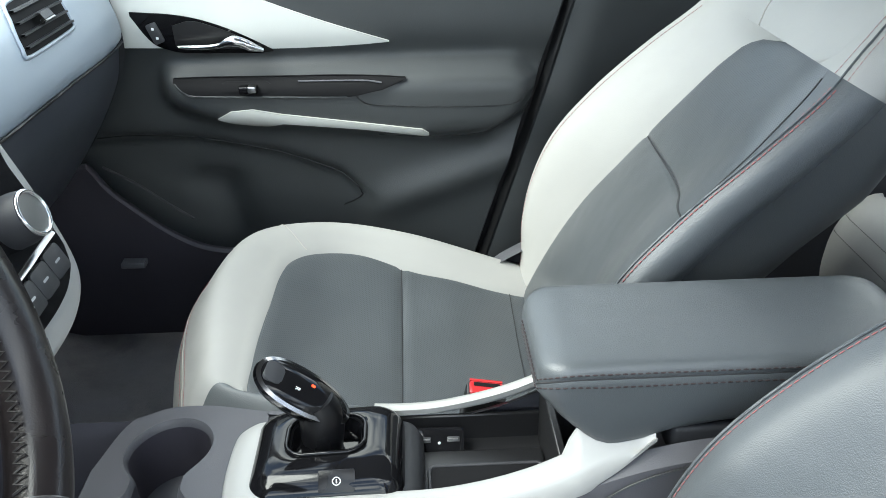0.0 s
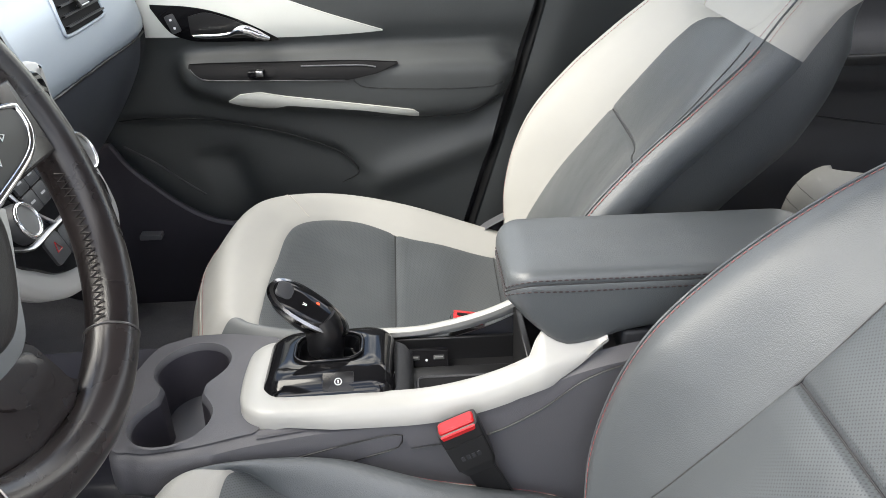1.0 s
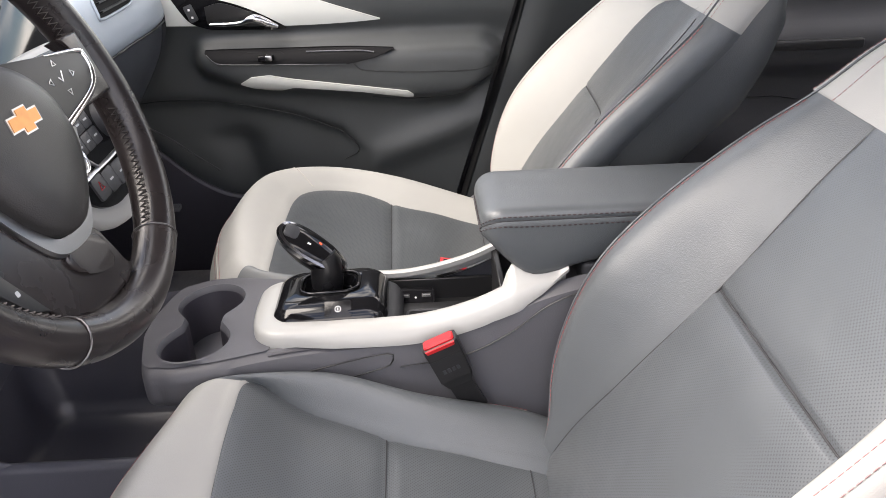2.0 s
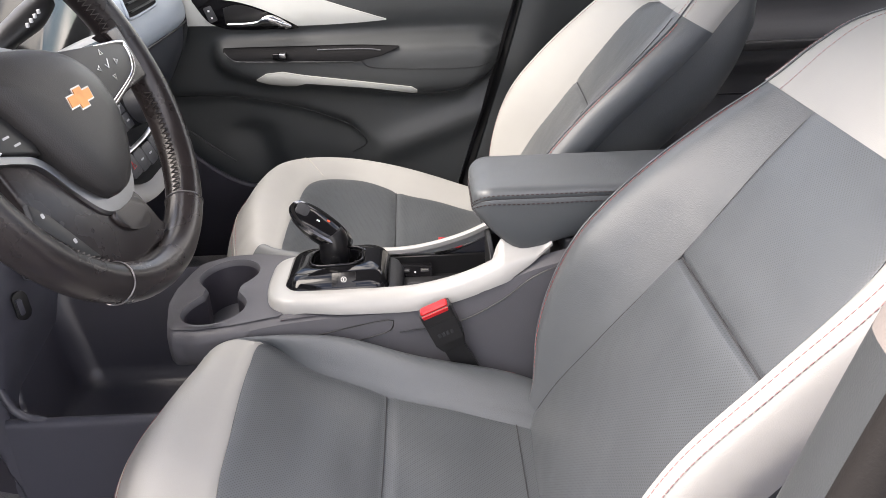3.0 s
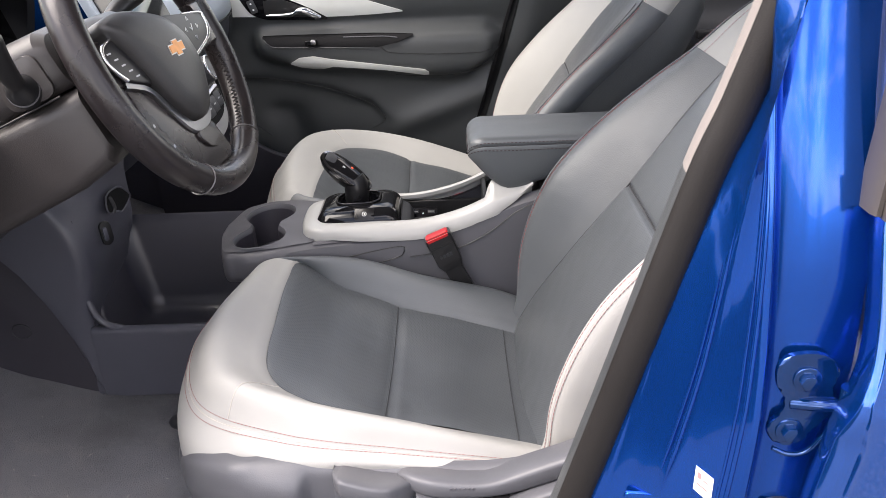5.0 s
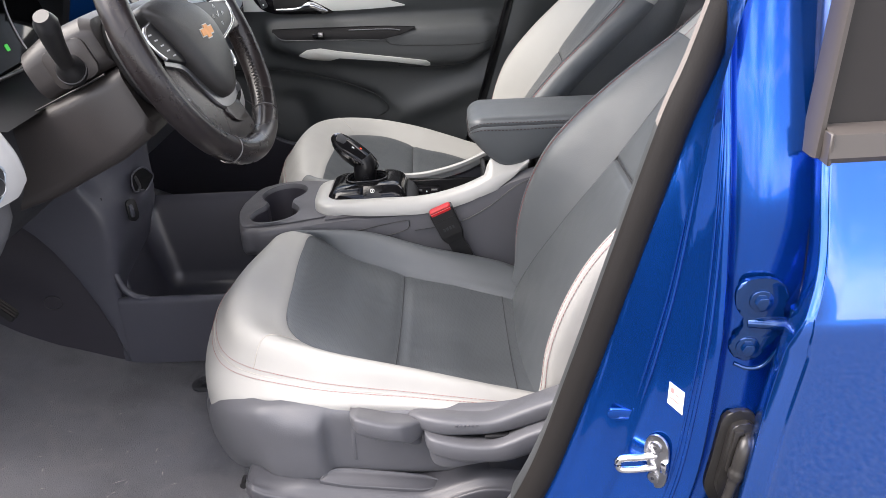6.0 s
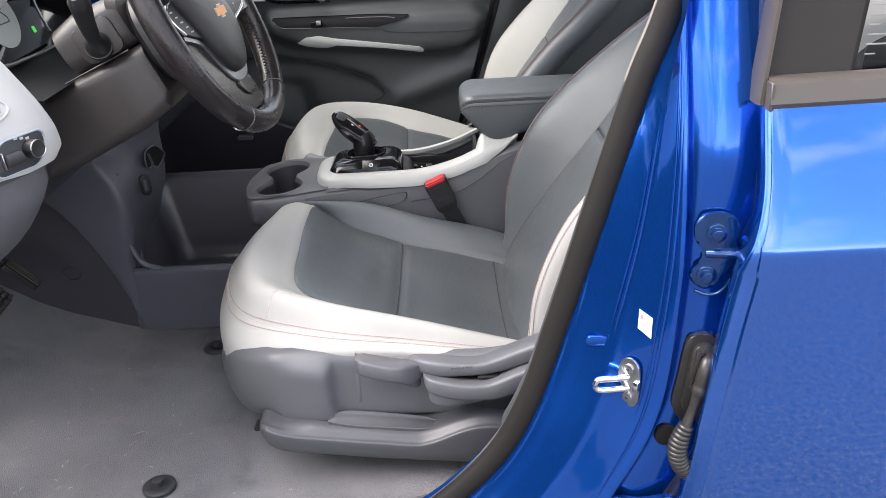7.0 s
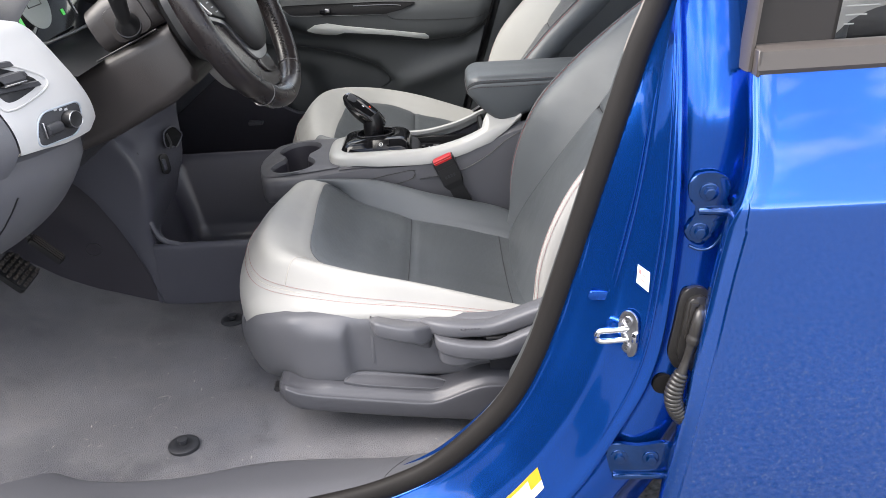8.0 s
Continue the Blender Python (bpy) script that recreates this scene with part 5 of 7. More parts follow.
def dash_sheet(prof, y0, y1, n=40, m=30):
    rows = []
    for y in np.linspace(y0, y1, n):
        f = dash_face(y)
        rows.append([(f + dx, y, z) for dx, z in spline(prof, m)])
    return np.array(rows)


# passenger side: silver band over a dark glovebox
part("silver_panel", grid_mesh("silver_panel", dash_sheet([(-.006, 1.010), (.0, 1.022), (-.002, 1.045), (-.010, 1.075), (-.024, 1.110), (-.05, 1.145), (-.09, 1.17), (-.16, 1.185)], .10, .655), silver_trim), dash, "pale silver dash panel")
part("glovebox", grid_mesh("glovebox", dash_sheet([(-.004, 1.011), (-.006, 1.000), (-.018, .952), (-.058, .882), (-.112, .808), (-.150, .770), (-.25, .70)], .10, .640), plastic_glove), dash, "dark glovebox below the silver panel")
part("panel_edge", tube("panel_edge", [(dash_face(y) - .002, y, 1.0105) for y in np.linspace(.10, .655, 30)], .002, plastic_black, 6), dash)
end = np.array([[(dash_face(.65) + dx * f - .20 * (1 - f), .655 + .006 * math.sin(math.pi * f), z) for f in np.linspace(0, 1, 6)] for dx, z in spline([(-.25, .70), (-.112, .808), (-.018, .952), (0, 1.02), (-.024, 1.11), (-.09, 1.17)], 24)])
part("dash_end", grid_mesh("dash_end", end, plastic_dark), dash)
part("dash_top", grid_mesh("dash_top", np.array([[(x, y, z) for x, z in spline([(-.56, 1.176), (-.62, 1.19), (-.8, 1.20), (-1.1, 1.12)], 10)] for y in np.linspace(-.70, .66, 20)]), plastic_dark), dash)


def on_panel(y, z, d=0.0):
    """A point on the silver panel, d outwards."""
    x = dash_face(y) + float(np.interp(z, [1.010, 1.022, 1.045, 1.075, 1.110, 1.145, 1.17], [-.006, .0, -.002, -.010, -.024, -.05, -.09]))
    return (x + d * .92, y, z + d * .38)


# passenger's vent: skewed rounded sheet coloured as a shaded well, slats, a grip
vp = spline([(.347, 1.069), (.344, 1.078), (.352, 1.100), (.366, 1.118), (.384, 1.125), (.475, 1.127), (.490, 1.122), (.496, 1.105), (.492, 1.078), (.485, 1.070), (.42, 1.068)], 72, True)
vc = vp.mean(0)
pv = part("vent", tube("vent", [on_panel(y, z, .002) for y, z in vp], .0026, silver_trim, 8, closed=True), dash, "vent with silver rim")
part("vent_well", grid_mesh("vent_well", np.array([[on_panel(vc[0] + (y - vc[0]) * k, vc[1] + (z - vc[1]) * k, .0025) for y, z in vp] for k in (1, .75, .5, .25, .02)]), recess_shade, closed_u=True), pv)
for k in range(4):
    z0 = 1.078 + .0125 * k
    part("slat", grid_mesh("slat", np.array([[on_panel(y, z0 + dz, d) for dz, d in ((-.001, .002), (-.0016, .0075), (.0006, .0082), (.002, .002))] for y in np.linspace(.352 + .006 * k, .488, 14)]), plastic_dark), pv)
part("grip", grid_mesh("grip", np.array([[on_panel(y, 1.098 + dz, d) for dz, d in ((-.008, .006), (-.008, .012), (-.003, .015), (.005, .013), (.007, .006))] for y in np.linspace(.408, .436, 6)]), plastic_dark), pv)
part("grip_edge", tube("grip_edge", [on_panel(y, 1.093, .0145) for y in np.linspace(.408, .436, 8)], .0014, satin, 6), pv)

# centre stack: white surround, black panel, knob and buttons
SM = Matrix.Translation((-.3066, -.03, .95)) @ Euler((0, radians(90 - 24.2), 0)).to_matrix().to_4x4()


def on_stack(outline, depth, z, mat, name, parent, label="", bevel=.001, seg=2):
    return part(name, bm_mesh(name, prism_bm([tuple(p) for p in outline], depth, SM @ Matrix.Translation((0, 0, z)), bevel, seg), mat), parent, label)


# x runs down, y across to the passenger
surround = spline([(-.160, .144), (-.11, .143), (-.070, .140), (-.035, .135), (.001, .126), (.022, .114), (.036, .094), (.045, .064), (.048, .030), (.046, -.015), (.037, -.055), (.020, -.088), (-.005, -.115), (-.040, -.132), (-.090, -.140), (-.160, -.142)], 120, True)
panel = spline([(-.150, .122), (-.103, .120), (-.066, .118), (-.029, .115), (-.007, .111), (.006, .101), (.017, .075), (.021, .046), (.0215, .015), (.020, -.029), (.009, -.064), (-.009, -.087), (-.025, -.106), (-.060, -.118), (-.150, -.122)], 110, True)
tg = np.roll(surround, -1, 0) - np.roll(surround, 1, 0)
inward = np.stack([-tg[:, 1], tg[:, 0]], 1) / np.linalg.norm(tg, axis=1)[:, None]
if ((surround.mean(0) - surround) * inward).sum() < 0:
    inward = -inward


def stack_rings(levels):
    return np.array([[tuple(SM @ Vector((x, y, z))) for x, y in surround + inward * w] for w, z in levels])


part("stack_surround", grid_mesh("stack_surround", stack_rings([(.006, -.014), (.001, -.013), (.0, -.010), (.0005, -.006), (.003, -.002), (.007, 0.0), (.020, 0.0), (.028, -.001)]), white_trim, closed_u=True), dash, "white surround of the centre stack")
part("stack_flank", grid_mesh("stack_flank", stack_rings([(.014, -.040), (.010, -.036), (.004, -.024), (.0015, -.016), (.004, -.0135)]), white_trim, closed_u=True), dash, "white flank below the surround")
stack = on_stack(panel, .004, -.0005, piano_black, "stack_panel", dash, "gloss black control panel", .0015)
for kx, ky, r, tall in ((-.060, .065, .0215, .029), (-.049, -.071, .017, .016)):
    kn = part("knob", grid_mesh("knob", np.array([[tuple(SM @ Vector((kx + q * (1 + (.02 if k % 2 else 0)) * math.cos(a), ky + q * (1 + (.02 if k % 2 else 0)) * math.sin(a), z))) for k, a in enumerate(np.linspace(0, 2 * math.pi, 96, endpoint=False))] for q, z in ((r * 1.12, .003), (r * 1.10, tall * .6), (r * 1.02, tall - .003), (r * .98, tall), (r * .86, tall + .001), (r * .82, tall - .001))]), plastic_dark, closed_u=True, caps=True), stack, "ribbed dark knob")
    part("knob_ring", tube("knob_ring", [SM @ Vector((kx + r * .93 * math.cos(a), ky + r * .93 * math.sin(a), tall + .0008)) for a in np.linspace(0, 2 * math.pi, 40, endpoint=False)], .0022, chrome, 8, closed=True), kn)
    part("knob_face", bm_mesh("knob_face", prism_bm([(kx + r * .86 * math.cos(a), ky + r * .86 * math.sin(a)) for a in np.linspace(0, 2 * math.pi, 32, endpoint=False)], .001, SM @ Matrix.Translation((0, 0, tall - .0005)), 0), satin_grey), kn)
for i in range(3):
    for j in range(3):
        x, y = -.096 + i * .021, -.030 + j * .024
        b = on_stack([(x + p, y + q) for p, q in rounded(.0198, .0228, .002)], .003, .0035, plastic_dark, "button", stack, "", .0008)
        on_stack([(x + p, y + q) for p, q in rounded(.0022, .009, .0008)], .0004, .0066, print_grey, "button_mark", b, "", 0)
for pts in ([(-.027, .106), (-.026, .077), (-.024, .040), (-.024, .0), (-.025, -.037), (-.026, -.075), (-.038, -.100)], [(-.026, -.020), (-.042, -.034), (-.063, -.048), (-.095, -.055)]):
    part("chrome_band", tube("chrome_band", [SM @ Vector((x, y, .0040)) for x, y in spline(pts, 24)], .0040, satin, 8, .6), stack, "satin band")
for j in range(5):
    x, y = -.0035 - .0022 * abs(j - 1.8), .083 - .0318 * j
    b = on_stack([(x + p, y + q) for p, q in rounded(.027, .0308, .004)], .003, .0035, plastic_dark, "button", stack, "", .0008)
    if j == 4:
        part("hazard_mark", tube("hazard_mark", [SM @ Vector((x - .006 * math.cos(a), y + .006 * math.sin(a), .0068)) for a in (0, 2.094, 4.189)], .0007, red_plastic, 5, closed=True), b)
    else:
        on_stack([(x + p, y + q) for p, q in rounded(.0022, .010, .0008)], .0004, .0066, print_grey, "button_mark", b, "", 0)
# screen above the stack
TM = Matrix.Translation((-.402, -.02, 1.140)) @ Euler((0, radians(90 - 22), 0)).to_matrix().to_4x4()
scr = part("screen_frame", bm_mesh("screen_frame", prism_bm(rounded(.165, .275, .015), .014, TM @ Matrix.Translation((0, 0, -.012)), .003), silver_trim), dash, "silver framed touch screen")
part("screen_glass", bm_mesh("screen_glass", prism_bm(rounded(.145, .250, .010), .003, TM @ Matrix.Translation((0, 0, .001)), .0005), piano_black), scr, "dark glossy screen")

# driver's end: pale cap with a vent and the light switch
def cap_x(y, z):
    """The raked surface of the cap."""
    return float(curve1([-.76, -.725, -.69, -.65, -.60, -.582, -.574, -.570], [-.462, -.437, -.420, -.406, -.399, -.403, -.414, -.440], y)) - float(curve1([.98, 1.0, 1.03, 1.06, 1.09, 1.12, 1.145, 1.158, 1.163], [.010, .0, .0, .012, .030, .050, .070, .092, .14], z))


def on_cap(y, z, lift=0.0):
    return (cap_x(y, z) + lift, y, z)


rows = []
for y in np.r_[np.linspace(-.728, -.60, 24), np.linspace(-.596, -.570, 14)]:
    low = float(np.interp(y, [-.73, -.70, -.66, -.61, -.59, -.57], [1.004, 1.002, .997, .997, 1.008, 1.016]))
    top_z = float(np.interp(y, [-.73, -.66, -.60, -.58, -.570], [1.163, 1.158, 1.140, 1.118, 1.095]))
    zz = np.linspace(low, top_z, 34)
    rows.append([(cap_x(y, low) - .03, y, low - .004), (cap_x(y, low) - .003, y, low - .001)] + [on_cap(y, z) for z in zz] + [(cap_x(y, top_z) - .06, y, top_z - .003)])
part("end_cap", grid_mesh("end_cap", np.array(rows), cap_trim), dash, "pale end cap of the dashboard")
rows = []
for z in np.linspace(.80, 1.14, 24):
    x0 = cap_x(-.727, max(z, 1.0)) - .003 - max(0.0, 1.0 - z) * .9
    rows.append([(x0 - .004, -.722, z), (x0, -.728, z), (x0 - .008, -.738, z), (x0 - .04, -.752, z), (x0 - .10, -.765, z), (x0 - .25, -.775, z)])
part("end_panel", grid_mesh("end_panel", np.array(rows), plastic_grey), dash, "grey side panel of the dashboard")
# its vent: a pointed oval well with slats and a grip
vo = spline([(-.722, 1.116), (-.700, 1.112), (-.676, 1.102), (-.652, 1.086), (-.643, 1.075), (-.654, 1.067), (-.685, 1.060), (-.712, 1.056), (-.724, 1.062), (-.726, 1.10)], 60, True)
vm = vo.mean(0)
vent_ = part("vent", tube("vent", [on_cap(y, z, .0005) for y, z in vo], .0016, cap_trim, 8, closed=True), dash, "vent with a pale rim")
part("vent_well", grid_mesh("vent_well", np.array([[on_cap(vm[0] + (y - vm[0]) * k, vm[1] + (z - vm[1]) * k, d) for y, z in vo] for k, d in ((1, .0012), (.96, -.002), (.6, .001), (.05, .0012))]), plastic_black, closed_u=True), vent_)
for k in range(3):
    z0 = 1.076 + .0135 * k
    part("slat", grid_mesh("slat", np.array([[on_cap(y, z0 + .08 * (-.68 - y) + dz, d) for dz, d in ((-.003, .002), (-.002, .0055), (.003, .0055), (.004, .002))] for y in np.linspace(-.720, -.662 - .006 * k, 12)]), plastic_dark), vent_)
part("grip", grid_mesh("grip", np.array([[on_cap(y, 1.089 + dz, d) for dz, d in ((-.006, .004), (-.006, .012), (-.002, .015), (.005, .013), (.006, .004))] for y in np.linspace(-.712, -.682, 6)]), plastic_dark), vent_)
part("grip_edge", tube("grip_edge", [on_cap(y, 1.0835, .0125) for y in np.linspace(-.712, -.682, 8)], .0012, chrome, 6), vent_)
LM = Matrix.Translation((-.412, -.668, 1.024)) @ Euler((0, radians(90 - 4), radians(-24))).to_matrix().to_4x4()
bez = [LM @ Vector((a * 1.04, (b - a * .4) * 1.03, .0022)) for a, b in rounded(.038, .068, .013)]
part("switch_bezel", tube("switch_bezel", bez, .0013, silver_trim, 8, closed=True), dash, "thin bright rim of the light switch")
lsw = part("light_switch", bm_mesh("light_switch", prism_bm([(a, b - a * .4) for a, b in rounded(.038, .068, .013)], .006, LM @ Matrix.Translation((0, 0, -.003)), .002), plastic_dark), dash, "dark light switch panel")
part("switch_knob", grid_mesh("switch_knob", np.array([[tuple(LM @ Vector((-.002 + q * .82 * math.cos(a), .014 + q * .82 * math.sin(a), z))) for a in np.linspace(0, 2 * math.pi, 32, endpoint=False)] for q, z in ((.0135, .002), (.0135, .014), (.012, .017), (.010, .0165))]), plastic_black, closed_u=True, caps=True), lsw)
part("knob_ring", tube("knob_ring", [LM @ Vector((-.002 + .0102 * math.cos(a), .014 + .0102 * math.sin(a), .0165)) for a in np.linspace(0, 2 * math.pi, 30, endpoint=False)], .0008, satin, 6, closed=True), lsw)
part("dimmer", tube("dimmer", [LM @ Vector((.002, y, .006)) for y in (-.0255, -.025, -.018, -.010, -.0035, -.003)], [.006, .0072, .0076, .0076, .0072, .006], plastic_dark, 20), lsw)
part("dimmer_edge", bm_mesh("dimmer_edge", box_bm((-.009, -.0285, .003), (.011, -.0268, .008), .0005, 1, m=LM), satin), lsw)
for k in range(3):
    part("icon", bm_mesh("icon", box_bm((-.020 + .002 * k, -.004 + .008 * k, .0031), (-.017 + .002 * k, .001 + .008 * k, .0036), .0003, 1, m=LM), print_grey), lsw)
# grey lower panel under the cap
low_rows = []
for y in np.linspace(-.735, -.52, 30):
    f = float(curve1([-.735, -.69, -.64, -.58, -.52], [-.480, -.446, -.421, -.418, -.47], y))
    low_rows.append(spline([(f - .02, y, 1.02), (f, y, 1.0), (f - .012, y, .96), (f - .060, y, .900), (f - .14, y, .848), (f - .25, y, .815)], 16))
low_rows = np.array(low_rows) + (.0, -.018, -.014)
part("panel_seam", tube("panel_seam", low_rows[5, 3:] + (.0004, 0, -.0004), .0011, plastic_black, 6), dash)
part("lower_panel", grid_mesh("lower_panel", low_rows, plastic_grey), dash, "grey panel below the light switch")
# knee panel behind the column and instrument hood
part("knee_panel", grid_mesh("knee_panel", np.array([[(x, y, z) for x, z in spline([(-.47, 1.06), (-.46, .98), (-.50, .90), (-.60, .82), (-.78, .74)], 14)] for y in np.linspace(-.56, -.12, 16)]), plastic_dark), dash)
part("instrument_shelf", grid_mesh("instrument_shelf", np.array([[(x, y, z) for x, z in ((-.42, 1.058), (-.47, 1.064), (-.54, 1.064), (-.56, 1.070))] for y in np.linspace(-.56, -.14, 12)]), plastic_black), dash)
CM = Matrix.Translation((-.555, -.300, 1.130)) @ Euler((0, radians(90 - 18), 0)).to_matrix().to_4x4()
clu = part("instrument_screen", bm_mesh("instrument_screen", prism_bm(rounded(.13, .36, .02), .006, CM, .001), piano_black), dash, "glossy instrument display")


def glow(name, colour, strength):
    m = material(name, colour, .4, mottle=.02)
    b = m.node_tree.nodes["Principled BSDF"]
    b.inputs["Emission Color"].default_value = (*colour, 1)
    b.inputs["Emission Strength"].default_value = strength
    return m


pale_glow, green_glow = glow("pale_display", (.22, .25, .24), .10), glow("green_display", (.05, .45, .07), .25)
disc = [(.046 * math.cos(a) - .004, .050 * math.sin(a) - .060) for a in np.linspace(0, 2 * math.pi, 40, endpoint=False)]
dd = part("display_disc", bm_mesh("display_disc", prism_bm(disc, .001, CM @ Matrix.Translation((0, 0, .006)), 0), pale_glow), clu, "pale round display field")
part("car_icon", tube("car_icon", [CM @ Vector((x - .008, y * 1.25 - .060, .0078)) for x, y in ((.008, -.018), (-.004, -.010), (-.004, .008), (.008, .018), (.015, .018), (.015, -.018))], .0009, print_dark, 5, closed=True), dd)
for a0, y0, hgt in ((.004, -.124, .060), (.030, .020, .010)):
    part("display_bar", bm_mesh("display_bar", prism_bm([(a0 + p, y0 + q) for p, q in rounded(hgt, .009, .002)], .001, CM @ Matrix.Translation((0, 0, .0062)), 0), green_glow), clu, "green charge bar")
part("display_arc", tube("display_arc", [CM @ Vector((.02 - .085 * math.sin(a), .14 + .075 * math.cos(a), .007)) for a in np.linspace(2.3, 3.4, 16)], .0014, label_white, 6), clu)
hood = []
for a in np.linspace(0, math.pi, 30):
    c, q = math.cos(a), math.sin(a)
    x0 = -.535 + .085 * q ** 1.5
    hood.append([(x0 - .01, -.30 + .205 * c, 1.062 + .150 * q), (x0, -.30 + .209 * c, 1.062 + .154 * q), (x0 - .01, -.30 + .214 * c, 1.062 + .160 * q), (-.60, -.30 + .214 * c, 1.062 + .150 * q)])
part("instrument_hood", grid_mesh("instrument_hood", np.array(hood), plastic_dark), dash)
part("display_lip", tube("display_lip", [(-.500, -.500, 1.090), (-.505, -.44, 1.083), (-.51, -.33, 1.078), (-.51, -.2, 1.078)], .003, satin_dark, 8), dash)

# ---------------- steering column ----------------
WM = Matrix.Translation((-.243, -.386, 1.142)) @ Euler((0, radians(90 - 23.7), radians(-8.3))).to_matrix().to_4x4()
CWM = Matrix.Translation((-.243, -.386, 1.142)) @ Euler((0, radians(90 - 23.7), 0)).to_matrix().to_4x4()
column = thing("steering_column", (-.40, -.386, 1.05), "dark plastic steering column with stalks", "steering column")


def along(mtx, levels, seg=9):
    out = []
    for x0, x1, w, r, z in levels:
        out.append([tuple(mtx @ Vector(((x0 + x1) / 2 + a, b, z))) for a, b in rounded(x1 - x0, 2 * w, r, seg)])
    return np.array(out)


part("lower_shroud", grid_mesh("lower_shroud", along(CWM, [(.004, .085, .070, .018, -.088), (.004, .098, .076, .020, -.098), (.004, .108, .078, .020, -.150), (.003, .112, .082, .020, -.26), (.0, .10, .09, .02, -.36)]), column_plastic, closed_u=True, caps=True), column)
part("upper_shroud", grid_mesh("upper_shroud", along(CWM, [(-.060, .002, .068, .022, -.088), (-.068, .002, .075, .024, -.098), (-.070, .002, .078, .024, -.15), (-.062, .002, .080, .024, -.185)]), column_plastic, closed_u=True, caps=True), column)
part("hub_ring", grid_mesh("hub_ring", along(CWM, [(-.052, .072, .064, .05, -.086), (-.058, .080, .070, .055, -.078), (-.052, .078, .066, .05, -.040), (-.04, .06, .05, .04, -.02)]), plastic_black, closed_u=True, caps=True), column)
part("shroud_rib", tube("shroud_rib", [CWM @ Vector(p) for p in ((.003, -.0795, -.10), (.003, -.0825, -.16), (.003, -.0855, -.26))], .0014, plastic_black, 6), column)
part("stalk_bezel", bm_mesh("stalk_bezel", prism_bm(rounded(.050, .060, .012), .004, CWM @ Matrix.Translation((-.026, -.0755, -.130)) @ Euler((radians(90), 0, 0)).to_matrix().to_4x4(), .001), column_plastic), column)
st = spline([(-.372, -.462, 1.104), (-.368, -.485, 1.118), (-.360, -.520, 1.148), (-.350, -.552, 1.176), (-.349, -.562, 1.186)], 20)
part("turn_stalk", tube("turn_stalk", st, np.interp(np.linspace(0, 1, 20), [0, .12, .2, .6, .9, 1], [.019, .017, .0095, .0120, .0140, .009]), plastic_black, 14), column, "black turn signal stalk")
part("stalk_boot", tube("stalk_boot", spline([(-.372, -.458, 1.102), (-.370, -.471, 1.108)], 5), .0185, plastic_black, 18), column)
st = spline([(-.325, -.325, 1.150), (-.315, -.300, 1.165), (-.302, -.262, 1.180), (-.298, -.240, 1.190)], 20)
wiper = part("wiper_stalk", tube("wiper_stalk", st, np.interp(np.linspace(0, 1, 20), [0, .3, .7, 1], [.008, .011, .014, .012]), plastic_black, 14), column, "black wiper stalk with white marks")
for k in range(4):
    part("stalk_mark", rbox("stalk_mark", (-.290, -.305 + .0095 * k, 1.1765 + .0024 * k), (-.2875, -.3015 + .0095 * k, 1.1805 + .0024 * k), print_grey, .0004, 1), wiper)
part("paddle", bm_mesh("paddle", box_bm((-.035, -.105, -.050), (.020, -.070, -.040), .004, 2, m=CWM), plastic_black), column, "black paddle behind the wheel")
part("paddle_edge", bm_mesh("paddle_edge", box_bm((-.034, -.1065, -.047), (.012, -.1045, -.040), .0008, 1, m=CWM), chrome), column)

# ---------------- steering wheel ----------------
wheel = thing("steering_wheel", (-.243, -.386, 1.142), "worn black leather steering wheel with satin spokes", "steering wheel")


# the rim is seated a little lower than the hub
RM = Matrix.Translation((-.2439, -.3772, 1.1252)) @ Euler((0, radians(90 - 24.3), radians(-4.5))).to_matrix().to_4x4()
RR = .1647


def rim_piece(a0, a1, n, R=RR, ru=.0168, rz=.0182):
    return np.array([[tuple(RM @ Vector(((R + ru * math.cos(b)) * math.cos(a), (R + ru * math.cos(b)) * math.sin(a), rz * math.sin(b)))) for b in np.linspace(0, 2 * math.pi, 20, endpoint=False)] for a in np.linspace(a0, a1, n)])


A = radians(31.5)
part("rim", grid_mesh("rim", rim_piece(A, 2 * math.pi - A, 96), leather_wheel, closed_u=True, caps=True), wheel, "worn black leather")
part("rim_bottom", grid_mesh("rim_bottom", rim_piece(-A, A, 26, ru=.0174, rz=.0186), plastic_wheel, closed_u=True, caps=True), wheel, "smooth black lower rim")
for sgn in (-1, 1):
    part("rim_seam", tube("rim_seam", [RM @ Vector(((RR + .0178 * math.cos(b)) * math.cos(sgn * A), (RR + .0178 * math.cos(b)) * math.sin(sgn * A), .0190 * math.sin(b))) for b in np.linspace(0, 2 * math.pi, 20, endpoint=False)], .0008, satin_dark, 5, closed=True), wheel)
for a0, a1 in ((radians(33), radians(78)), (radians(103), radians(165)), (radians(282), radians(327)), (radians(195), radians(257))):
    steps = int((a1 - a0) * .148 / .0028)
    zig = []
    for k in range(steps):
        a = a0 + (a1 - a0) * k / steps
        dz = .0038 if k % 2 else -.0038
        zig.append(RM @ Vector(((RR - .0170) * math.cos(a), (RR - .0170) * math.sin(a), .004 + dz)))
    part("stitching", tube("stitching", zig, .0008, thread_wheel, 5), wheel, "worn grey cross stitching", "stuff")


HUB = WM


def on_wheel(outline, z0, z1, mat, name, parent, label="", bevel=.003, smooth=0, seg=3):
    pts = [tuple(p) for p in (spline(outline, smooth, True) if smooth else outline)]
    return part(name, bm_mesh(name, prism_bm(pts, z1 - z0, HUB @ Matrix.Translation((0, 0, z0)), bevel, seg), mat), parent, label)


